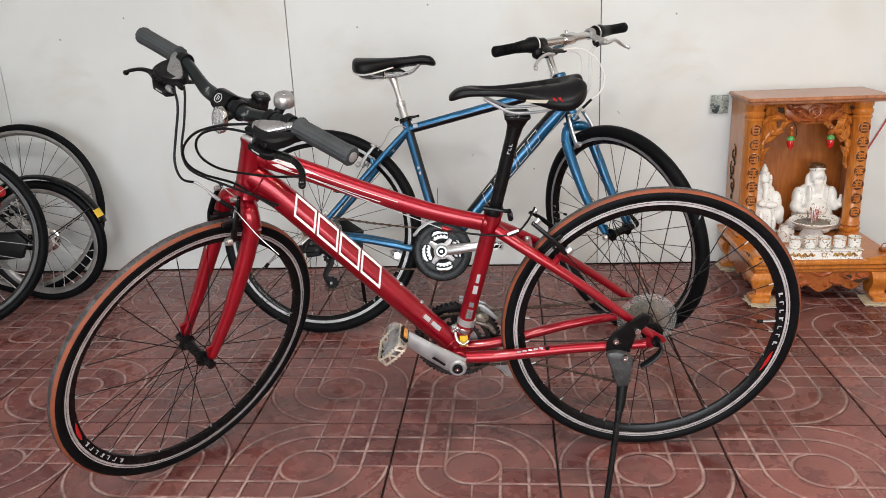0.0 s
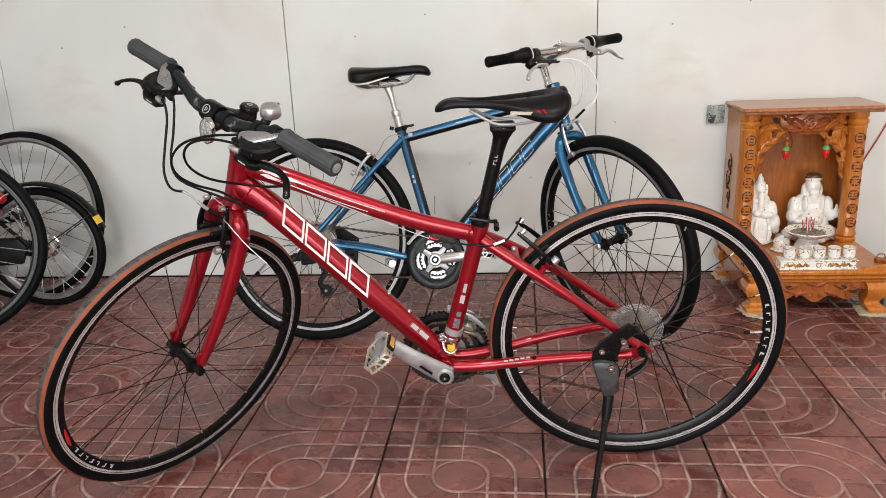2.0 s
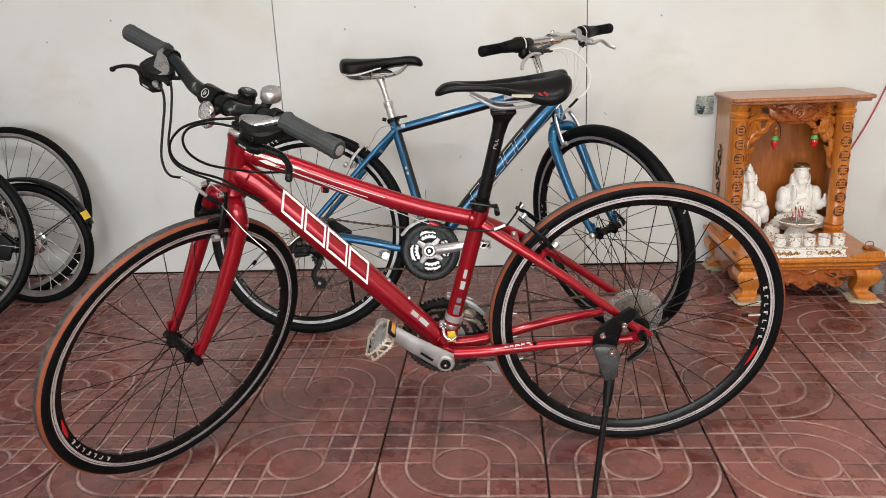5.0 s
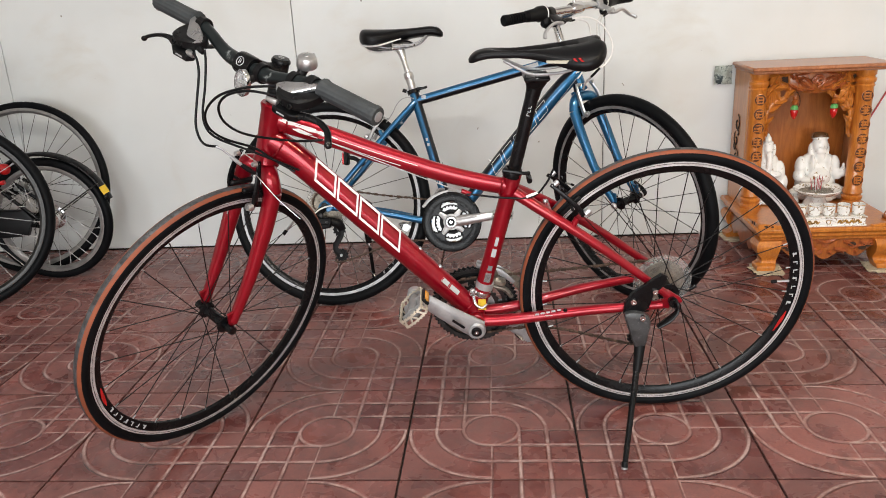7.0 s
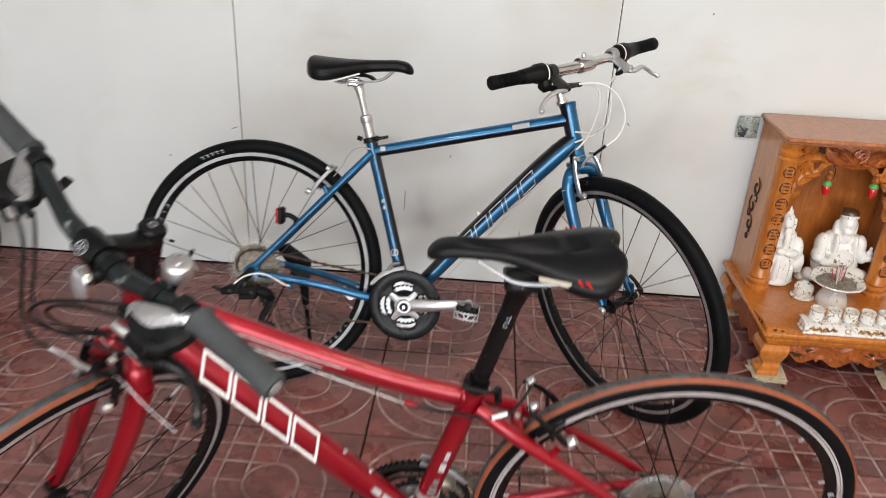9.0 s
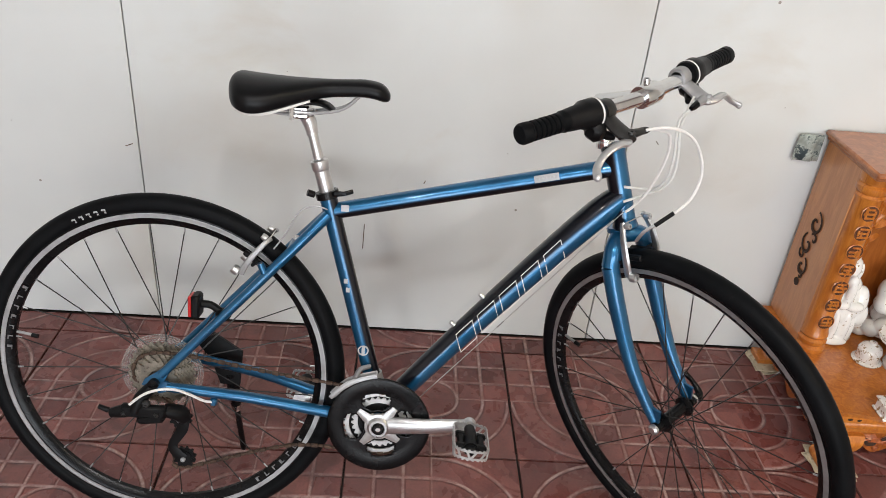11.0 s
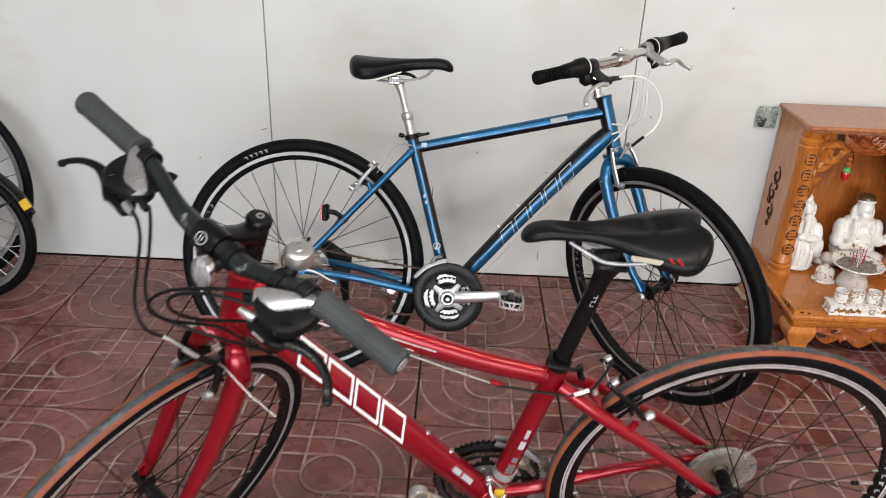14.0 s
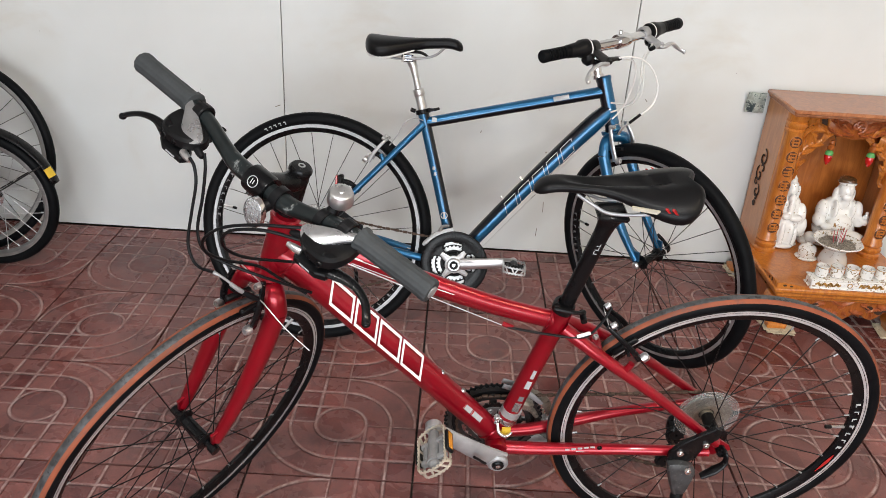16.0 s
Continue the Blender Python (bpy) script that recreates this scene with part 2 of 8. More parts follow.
RUBBER = surface("black_tyre_rubber", (0.0050, 0.0054, 0.0062), 0.46, 0, 0.25, 18, 260, 0.2, dirt=(0.018, 0.0175, 0.017), dirt_at=(0.64, 0.84), Specular_IOR_Level=0.28, IOR=1.22)
TREAD = surface("worn_grey_tread", (0.052, 0.054, 0.057), 0.55, 0, 0.55, 45, 300, 0.35, dirt=(0.012, 0.012, 0.012), dirt_at=(0.50, 0.62))
BROWN = surface("rust_brown_tyre_stripe", (0.215, 0.052, 0.019), 0.7, 0, 0.22, 14, 200, 0.15, dirt=(0.13, 0.05, 0.035), dirt_at=(0.52, 0.7))
SILVER = surface("brushed_aluminium", (0.62, 0.62, 0.62), 0.30, 0.9, 0.12, 25, 400, 0.06, dirt=(0.25, 0.22, 0.19), dirt_at=(0.68, 0.8))
CHROME = surface("polished_chrome", (0.72, 0.72, 0.72), 0.12, 1.0, 0.08, 25, 400, 0.02, dirt=(0.3, 0.25, 0.2), dirt_at=(0.72, 0.8))
DULL = surface("dull_grey_alloy", (0.40, 0.40, 0.405), 0.42, 0.55, 0.12, 30, 300, 0.08, dirt=(0.2, 0.18, 0.16), dirt_at=(0.66, 0.78))
SATIN = surface("satin_grey_cover", (0.40, 0.40, 0.405), 0.28, 0.80, 0.12, 30, 300, 0.06)
STEEL = surface("dark_spoke_steel", (0.030, 0.029, 0.028), 0.35, 0.4, 0.3, 40)
BLKSPOKE = surface("black_spoke_steel", (0.007, 0.0065, 0.0065), 0.40, 0.0, 0.3, 40, Specular_IOR_Level=0.35, IOR=1.28)
PEDALGREY = surface("grey_pedal_plastic", (0.20, 0.20, 0.20), 0.5, 0, 0.2, 30, dirt=(0.07, 0.065, 0.06), dirt_at=(0.6, 0.75))
CHAIN = surface("rusty_brown_chain", (0.090, 0.058, 0.042), 0.62, 0.6, 0.4, 60, 500, 0.2)
GRIP = surface("worn_grey_grip_rubber", (0.043, 0.047, 0.049), 0.68, 0, 0.2, 30, 400, 0.2, Specular_IOR_Level=0.25)
PLASTIC = surface("black_plastic", (0.006, 0.006, 0.0065), 0.42, 0, 0.2, 25, 300, 0.08, dirt=(0.04, 0.039, 0.037), dirt_at=(0.72, 0.84), Specular_IOR_Level=0.40, IOR=1.28)
LEATHER = surface("black_saddle_vinyl", (0.005, 0.005, 0.0056), 0.38, 0, 0.2, 20, 900, 0.10, dirt=(0.016, 0.016, 0.0155), dirt_at=(0.68, 0.87), Specular_IOR_Level=0.40, IOR=1.30)
WHITE = surface("white_print", (0.78, 0.77, 0.75), 0.5, 0, 0.06, 40)
CREAM = surface("cream_vinyl", (0.46, 0.43, 0.35), 0.5, 0, 0.1, 40)
GREYLINE = surface("pale_grey_cable_housing", (0.62, 0.62, 0.60), 0.4, 0, 0.06, 40)
CABLE = surface("black_cable_housing", (0.005, 0.005, 0.0055), 0.4, 0, 0.2, 40, Specular_IOR_Level=0.4, IOR=1.28)
TRACK = surface("bare_brake_track", (0.66, 0.66, 0.665), 0.36, 0.60, 0.14, 30, 400, 0.06, dirt=(0.16, 0.155, 0.15), dirt_at=(0.60, 0.8))
BRIGHT = surface("satin_aluminium", (0.56, 0.56, 0.56), 0.34, 0.6, 0.10, 30, 400, 0.06, dirt=(0.25, 0.24, 0.22), dirt_at=(0.66, 0.8))
COG = surface("oily_grey_sprockets", (0.27, 0.240, 0.195), 0.40, 0.70, 0.3, 60, 400, 0.1, dirt=(0.07, 0.055, 0.04), dirt_at=(0.55, 0.7))
RIMGREY = surface("dulled_steel_rim", (0.34, 0.335, 0.33), 0.34, 0.75, 0.18, 25, 300, 0.08, dirt=(0.12, 0.10, 0.09), dirt_at=(0.62, 0.8))
RIMMARK = surface("faint_rim_print", (0.15, 0.15, 0.155), 0.5, 0, 0.1, 40)
GREYMARK = surface("grey_print", (0.42, 0.43, 0.44), 0.5, 0, 0.08, 40)
TRACKGREY = surface("dulled_brake_track", (0.36, 0.36, 0.365), 0.42, 0.70, 0.16, 30, 400, 0.08, dirt=(0.12, 0.115, 0.11), dirt_at=(0.60, 0.8))
SCUFFED = surface("scuffed_black_bar_paint", (0.009, 0.012, 0.0125), 0.30, 0.0, 0.25, 16, 300, 0.05, dirt=(0.20, 0.21, 0.205), dirt_at=(0.60, 0.72), Specular_IOR_Level=0.45, IOR=1.40)
WORNBLACK = surface("worn_black_plastic", (0.040, 0.041, 0.042), 0.40, 0, 0.35, 60, 300, 0.15, dirt=(0.16, 0.16, 0.155), dirt_at=(0.56, 0.70))
CAGEALLOY = surface("stained_pale_alloy", (0.56, 0.50, 0.41), 0.40, 0.45, 0.18, 45, 400, 0.1, dirt=(0.20, 0.14, 0.09), dirt_at=(0.56, 0.72))
AMBER = surface("amber_reflector", (0.62, 0.26, 0.02), 0.2, 0, 0.2, 60, coat=0.6)
REDLENS = surface("red_reflector", (0.42, 0.012, 0.012), 0.2, 0, 0.2, 60, coat=0.6)
YELLOW = surface("yellow_sticker", (0.68, 0.44, 0.03), 0.5, 0, 0.12, 40, dirt=(0.12, 0.09, 0.03), dirt_at=(0.6, 0.7))
GLASS = glass_material("clear_reflector_plastic", (0.95, 0.96, 0.97), 0.12)
DISC = surface("clear_spoke_guard_plastic", (0.50, 0.50, 0.49), 0.25, 0, 0.15, 30, coat=0.2, Alpha=0.07)
RIDGE = surface("clear_plastic_ridge", (0.60, 0.60, 0.58), 0.25, 0, 0.1, 30, Alpha=0.22)
WOOD = wood_material("lacquered_orange_wood", (0.40, 0.112, 0.014), (0.60, 0.215, 0.032))
WOODTOP = wood_material("lacquered_red_brown_wood", (0.33, 0.11, 0.040), (0.50, 0.20, 0.085), 0.7)
# Orange wood paled towards tan; the sheen of the side boards is in the colour.
SIDEWOOD = wood_material("lacquered_wood_pale_sheen", (0.46, 0.185, 0.070), (0.60, 0.27, 0.105), 0.7)
CARVE = wood_material("carved_dark_orange_wood", (0.22, 0.052, 0.008), (0.40, 0.115, 0.019), 1.6)
LEAFWOOD = wood_material("carved_honey_wood", (0.36, 0.105, 0.014), (0.56, 0.200, 0.034), 1.6)
REDWOOD = wood_material("carved_red_brown_wood", (0.24, 0.055, 0.016), (0.42, 0.120, 0.038), 1.6)
# Orange wood darkened in colour for the shaded altar interior.
BACKWOOD = wood_material("lacquered_shaded_back_board", (0.30, 0.082, 0.014), (0.44, 0.140, 0.026), 0.8)
# Darkened wood tone that carries the shade of the medallion recesses.
RECESS = surface("carving_recess_shade", (0.090, 0.028, 0.008), 0.7, 0, 0.35, 60)
# Shade inside carved openings, put into the colour; also backs the wall seams.
HOLLOW = surface("hollow_shade_and_seam_dark", (0.035, 0.014, 0.006), 0.8, 0, 0.3, 50)
PORCELAIN = porcelain_material("white_gold_porcelain", 0.712)
GILT = porcelain_material("gilded_porcelain", 0.605)
PAINTED = porcelain_material("white_porcelain_with_brown_cap", 0.73, 0.240)
GOLD = surface("gold_glaze", (0.50, 0.29, 0.08), 0.28, 0.7, 0.2, 60)
PAPER = surface("folded_old_paper", (0.58, 0.50, 0.36), 0.8, 0, 0.2, 30, dirt=(0.30, 0.25, 0.17), dirt_at=(0.5, 0.7))
NOTE = surface("grey_green_banknote", (0.40, 0.44, 0.40), 0.6, 0, 0.5, 16, 160, dirt=(0.05, 0.07, 0.075), dirt_at=(0.50, 0.60))
BULB = surface("red_bulb_glass", (0.55, 0.012, 0.012), 0.12, 0, 0.1, 60, coat=0.8)
GREEN = surface("green_bulb_cap", (0.10, 0.36, 0.10), 0.4, 0, 0.15, 60)
PINK = surface("red_incense_stick", (0.40, 0.05, 0.06), 0.7, 0, 0.2, 60)
ASH = surface("incense_ash", (0.36, 0.33, 0.28), 0.9, 0, 0.4, 90, 400, 0.5, dirt=(0.14, 0.12, 0.1), dirt_at=(0.5, 0.6))
WIRE_RED = surface("red_wire", (0.42, 0.05, 0.05), 0.5, 0, 0.1, 50)

# ---------------------------------------------------------------- mesh tools


def V(*a):
    return Vector(a)


def smooth(points, k=6, closed=False):
    """A smooth line through the given points."""
    p = [Vector(q) for q in points]
    out, n = [], len(p)
    for i in range(n if closed else n - 1):
        if closed:
            a, b, c, d = p[i - 1], p[i], p[(i + 1) % n], p[(i + 2) % n]
        else:
            a, b, c, d = p[max(i - 1, 0)], p[i], p[i + 1], p[min(i + 2, n - 1)]
        for j in range(k):
            t = j / k
            out.append(0.5 * (2 * b + (c - a) * t + (2 * a - 5 * b + 4 * c - d) * t * t + (3 * b - a - 3 * c + d) * t ** 3))
    return out if closed else out + [p[-1]]


class Geo:
    """Collects faces of one mesh."""

    def __init__(self):
        self.v, self.f, self.mi = [], [], []

    def add(self, verts, faces, m=None, mi=0):
        base = len(self.v)
        self.v += [m @ Vector(q) for q in verts] if m is not None else [Vector(q) for q in verts]
        self.f += [tuple(base + i for i in q) for q in faces]
        self.mi += [mi] * len(faces)
        return self

    def tube(self, path, r, n=12, closed=False, flat=(1.0, 1.0), m=None, mi=0, first=None):
        """A round or oval tube along a line; r may differ from point to point; flat scales it across its two sides."""
        path = [Vector(q) for q in path]
        k = len(path)
        rr = list(r) if isinstance(r, (list, tuple)) else [r] * k
        if len(rr) != k:
            rr = [float(q) for q in np.interp(np.linspace(0, 1, k), np.linspace(0, 1, len(rr)), rr)]
        verts, faces, side = [], [], None
        for i, q in enumerate(path):
            a = path[(i - 1) % k] if closed or i else q
            b = path[(i + 1) % k] if closed or i < k - 1 else q
            t = (b - a).normalized()
            if side is None:
                side = Vector(first) if first else (V(0, 1, 0) if abs(t.y) < 0.9 else V(1, 0, 0))
            side = (side - t * side.dot(t)).normalized()
            up = t.cross(side)
            for j in range(n):
                w = 2 * math.pi * j / n
                verts.append(q + rr[i] * (flat[0] * math.cos(w) * side + flat[1] * math.sin(w) * up))
        rows = k if closed else k - 1
        for i in range(rows):
            for j in range(n):
                a, b = i * n + j, i * n + (j + 1) % n
                c, d = ((i + 1) % k) * n + (j + 1) % n, ((i + 1) % k) * n + j
                faces.append((a, b, c, d))
        if not closed:
            faces += [tuple(range(n))[::-1], tuple((k - 1) * n + j for j in range(n))]
        return self.add(verts, faces, m, mi)

    def lathe(self, profile, n=48, m=None, closed=False, mis=None, mi=0, wobble=None):
        """Turns (radius, along) pairs about the local z axis; mis gives a material for each step of the profile."""
        k = len(profile)
        verts, faces, mi_list = [], [], []
        for j in range(n):
            w = 2 * math.pi * j / n
            for r, z in profile:
                s = wobble(w) if wobble else 1.0
                verts.append((r * s * math.cos(w), r * s * math.sin(w), z))
        for j in range(n):
            for i in range(k if closed else k - 1):
                a, b = j * k + i, j * k + (i + 1) % k
                faces.append((a, ((j + 1) % n) * k + i, ((j + 1) % n) * k + (i + 1) % k, b))
                mi_list.append(mis[i] if mis else mi)
        if not closed:
            for i, flipped in ((0, True), (k - 1, False)):
                if profile[i][0] > 1e-6:
                    ring = [j * k + i for j in range(n)]
                    faces.append(tuple(ring[::-1] if flipped else ring))
                    mi_list.append(mis[min(i, k - 2)] if mis else mi)
        base = len(self.f)
        self.add(verts, faces, m)
        self.mi[base:] = mi_list
        return self

    def box(self, c, s, m=None, bevel=0.1, mi=0):
        """A box of centre c and size s with chamfered edges (bevel: share of the least side)."""
        h = [q / 2 for q in s]
        e = min(h) * bevel * 2
        ids, verts, faces = {}, [], []
        for sx in (-1, 1):
            for sy in (-1, 1):
                for sz in (-1, 1):
                    for ax in range(3):
                        q = [h[0] - e, h[1] - e, h[2] - e]
                        q[ax] = h[ax]
                        ids[sx, sy, sz, ax] = len(verts)
                        verts.append((c[0] + sx * q[0], c[1] + sy * q[1], c[2] + sz * q[2]))
        g = (-1, 1)
        for ax in range(3):
            o = [a for a in range(3) if a != ax]
            for sg in g:
                quad = []
                for a, b in ((-1, -1), (1, -1), (1, 1), (-1, 1)):
                    k = [0, 0, 0]
                    k[ax], k[o[0]], k[o[1]] = sg, a, b
                    quad.append(ids[(*k, ax)])
                faces.append(tuple(quad))
        for ax in range(3):
            o = [a for a in range(3) if a != ax]
            for a in g:
                for b in g:
                    k0, k1 = [0, 0, 0], [0, 0, 0]
                    k0[ax], k1[ax] = -1, 1
                    for k in (k0, k1):
                        k[o[0]], k[o[1]] = a, b
                    faces.append((ids[(*k0, o[0])], ids[(*k1, o[0])], ids[(*k1, o[1])], ids[(*k0, o[1])]))
        for sx in g:
            for sy in g:
                for sz in g:
                    faces.append(tuple(ids[sx, sy, sz, ax] for ax in range(3)))
        return self.add(verts, faces, m, mi)

    def prism(self, outline, depth, m=None, mi=0, inset=0.0):
        """A plate with the given outline in local x, y and a thickness along z, its rims chamfered by inset."""
        n = len(outline)
        cx, cy = sum(p[0] for p in outline) / n, sum(p[1] for p in outline) / n
        small = [(cx + (x - cx) * (1 - inset), cy + (y - cy) * (1 - inset)) for x, y in outline]
        e = depth * 0.18 if inset else 0.0
        layers = [(small, 0), (outline, e), (outline, depth - e), (small, depth)] if inset else [(outline, 0), (outline, depth)]
        verts = [(x, y, z) for pts, z in layers for x, y in pts]
        faces = [tuple(range(n))[::-1], tuple((len(layers) - 1) * n + j for j in range(n))]
        for i in range(len(layers) - 1):
            faces += [(i * n + j, i * n + (j + 1) % n, (i + 1) * n + (j + 1) % n, (i + 1) * n + j) for j in range(n)]
        return self.add(verts, faces, m, mi)

    def ball(self, c, r, nu=14, nv=9, m=None, mi=0):
        r = r if isinstance(r, (tuple, list)) else (r, r, r)
        verts, faces = [(c[0], c[1], c[2] - r[2])], []
        for i in range(1, nv):
            a = math.pi * i / nv - math.pi / 2
            for j in range(nu):
                w = 2 * math.pi * j / nu
                verts.append((c[0] + r[0] * math.cos(a) * math.cos(w), c[1] + r[1] * math.cos(a) * math.sin(w), c[2] + r[2] * math.sin(a)))
        top = len(verts)
        verts.append((c[0], c[1], c[2] + r[2]))
        for j in range(nu):
            faces.append((0, 1 + (j + 1) % nu, 1 + j))
            faces.append((top, top - nu + j, top - nu + (j + 1) % nu))
            for i in range(nv - 2):
                a = 1 + i * nu
                faces.append((a + j, a + (j + 1) % nu, a + nu + (j + 1) % nu, a + nu + j))
        return self.add(verts, faces, m, mi)

    def mesh(self, name, mats, soft=True, angle=38):
        me = bpy.data.meshes.new(name)
        me.from_pydata([tuple(q) for q in self.v], [], self.f)
        for mat in mats if isinstance(mats, (list, tuple)) else [mats]:
            me.materials.append(mat)
        me.polygons.foreach_set("material_index", self.mi)
        bm = bmesh.new()
        bm.from_mesh(me)
        bmesh.ops.recalc_face_normals(bm, faces=bm.faces)
        bm.to_mesh(me)
        bm.free()
        me.polygons.foreach_set("use_smooth", [soft] * len(me.polygons))
        if soft:
            me.set_sharp_from_angle(angle=radians(angle))
        me.update()
        return me


def part(name, geo, mats, parent, label="", m=None, soft=True):
    """One mesh object under a thing or under a part."""
    ob = new(name, geo if isinstance(geo, bpy.types.Mesh) else geo.mesh(name, mats, soft))
    ob.parent = parent
    if m is not None:
        ob.matrix_basis = m
    return tagged(ob, label)


def thing(name, m, label, category, group="", kind=""):
    return_ob = new(name)
    return_ob.matrix_basis = m
    return_ob.empty_display_size = 0.1
    return tagged(return_ob, label, category, group, kind)


def along(a, b):
    """The pose at a whose z axis points to b, with x as near level as can be."""
    a, b = Vector(a), Vector(b)
    q = (b - a).to_track_quat("Z", "Y")
    return Matrix.Translation(a) @ q.to_matrix().to_4x4()


ROT_Y = Matrix.Rotation(radians(-90), 4, "X")  # turns the lathe axis z into y


def at(x, y, z):
    return Matrix.Translation((x, y, z))


# ---------------------------------------------------------------- room
NORTH, SOUTH, WEST, EAST, HIGH = 3.195, -2.60, -3.25, 3.00, 2.85
SEAMS = (-2.985, -1.781, -0.577, 0.627, 1.831, 3.0)

floor = new("floor", Geo().box(((WEST + EAST) / 2, (SOUTH + NORTH) / 2, -0.060), (EAST - WEST + 0.4, NORTH - SOUTH + 0.4, 0.10), bevel=0).mesh("floor", GROUT))
tagged(floor, "burgundy pressed cement tile floor with dusty pale grooves", "floor", kind="structure")

wall_north = new("wall_north", Geo().box(((WEST + EAST) / 2, NORTH + 0.085, HIGH / 2), (EAST - WEST + 0.4, 0.15, HIGH), bevel=0).mesh("wall_north", HOLLOW))
tagged(wall_north, "off-white painted board wall with thin dark vertical seams", "wall", kind="structure")
edges = (WEST, *SEAMS)
for a, b in zip(edges, edges[1:]):
    w = b - a - 0.0030
    part("wall_panel", Geo().box((0, 0, HIGH / 2), (w, 0.014, HIGH - 0.004), bevel=0.08), WALL, wall_north, m=at((a + b) / 2, NORTH + 0.0071, 0.003), soft=False)

for x, z, ln, tilt in ((-0.02, 0.300, 0.075, 2), (0.385, 0.190, 0.040, -3), (0.370, 0.085, 0.034, 3), (-0.600, 0.520, 0.020, 68), (0.130, 0.470, 0.010, 20), (0.700, 0.620, 0.012, -40)):
    part("wall_scratch", Geo().box((0, 0, 0), (0.0022, 0.0012, ln), at(x, NORTH - 0.0004, z) @ Matrix.Rotation(radians(tilt), 4, "Y"), 0.1), SCRATCH, wall_north, "thin dark scratch", soft=False)

for name, c, s in (
    ("wall_west", (WEST - 0.08, (SOUTH + NORTH) / 2, HIGH / 2), (0.16, NORTH - SOUTH, HIGH)),
    ("wall_east", (EAST + 0.08, (SOUTH + NORTH) / 2, HIGH / 2), (0.16, NORTH - SOUTH, HIGH)),
):
    tagged(new(name, Geo().box(c, s, bevel=0).mesh(name, PLAIN)), "plain cream plastered side wall", "wall", kind="structure")
south = Geo()
south.box((-2.60, SOUTH - 0.08, HIGH / 2), (1.3, 0.16, HIGH), bevel=0).box((2.65, SOUTH - 0.08, HIGH / 2), (0.7, 0.16, HIGH), bevel=0)
south.box((0.175, SOUTH - 0.08, HIGH - 0.1), (4.25, 0.16, 0.2), bevel=0)
tagged(new("wall_south", south.mesh("wall_south", PLAIN)), "plain front wall around a wide open shopfront", "wall", kind="structure")
# ceiling out of view, added to close the room and shape the bounce
tagged(new("ceiling", Geo().box(((WEST + EAST) / 2, (SOUTH + NORTH) / 2, HIGH + 0.06), (EAST - WEST + 0.4, NORTH - SOUTH + 0.4, 0.12), bevel=0).mesh("ceiling", CEIL)), "plain ceiling out of view, darkened to cut bounced light", "ceiling", kind="structure")
ground = new("ground", Geo().box((0, SOUTH - 20.1, -0.15), (60, 40, 0.10), bevel=0).mesh("ground", PLAIN))
tagged(ground, "pale concrete forecourt outside the shopfront", "ground", kind="structure")



def ceiling_lamp(x, y, sx, sy, label):
    """A shallow lamp tray under the ceiling with its light just below the diffuser."""
    ob = thing("ceiling_lamp", at(x, y, HIGH), label, "lamp", "ceiling lamps")
    part("tray", Geo().box((0, 0, -0.012), (sx + 0.03, sy + 0.03, 0.023), bevel=0.15), CEIL, ob, soft=False)
    part("diffuser", Geo().box((0, 0, -0.027), (sx, sy, 0.006), bevel=0.2), WHITE, ob, "white plastic diffuser", soft=False)
    return ob


ceiling_lamp(0.50, 0.28, 0.20, 0.20, "square white panel lamp under the ceiling")
ceiling_lamp(-0.60, 0.28, 0.20, 0.20, "square white panel lamp under the ceiling")

# ---------------------------------------------------------------- bicycles


def tyre_mesh(R, t, mats, stripes=False):
    """A tyre of outer radius R and half width t; axis y."""
    prof, mis = [], []
    for i in range(37):
        a = radians(-150 + 300 * i / 36)
        prof.append((R - t + t * math.cos(a), t * math.sin(a) * 1.02))
        b = abs(-150 + 300 * (i + 0.5) / 36)
        mis.append(0 if not stripes else (1 if b < 25 else 2 if b < 59 else 0))
    return Geo().lathe(prof, 96, ROT_Y, closed=True, mis=mis).mesh("tyre", mats)


def rim_mesh(R, depth, half, mats, lined=True):
    """A deep rim with pale brake tracks; R is the bead radius."""
    side = [(R + 0.003, half), (R - 0.001, half + 0.0006), (R - 0.0040, half + 0.0006), (R - 0.0050, half + 0.0003), (R - 0.0100, half + 0.0004), (R - 0.0110, half - 0.0012), (R - depth * 0.75, half * 0.72), (R - depth, half * 0.30)]
    prof = side + [(r, -z) for r, z in side[::-1]] + [(R - 0.006, -half * 0.7), (R - 0.006, half * 0.7)]
    mid = 0 if lined else 1
    mis = [0, 1, mid, 1, 0, 0, 0, 0, 0, 0, 0, 1, mid, 1, 0, 0, 0, 0]
    return Geo().lathe(prof, 96, ROT_Y, closed=True, mis=mis).mesh("rim", mats)


def hub_geo(width, r_body, r_flange, d):
    h = width / 2
    p = [(0.004, -h - 0.016), (0.010, -h - 0.016), (0.010, -h), (0.008, -h), (0.008, -d - 0.004), (r_flange, -d - 0.002), (r_flange, -d + 0.002), (r_body, -d + 0.006),
         (r_body, d - 0.006), (r_flange, d - 0.002), (r_flange, d + 0.002), (0.008, d + 0.004), (0.008, h), (0.010, h), (0.010, h + 0.016), (0.004, h + 0.016)]
    return Geo().lathe(p, 24, ROT_Y)


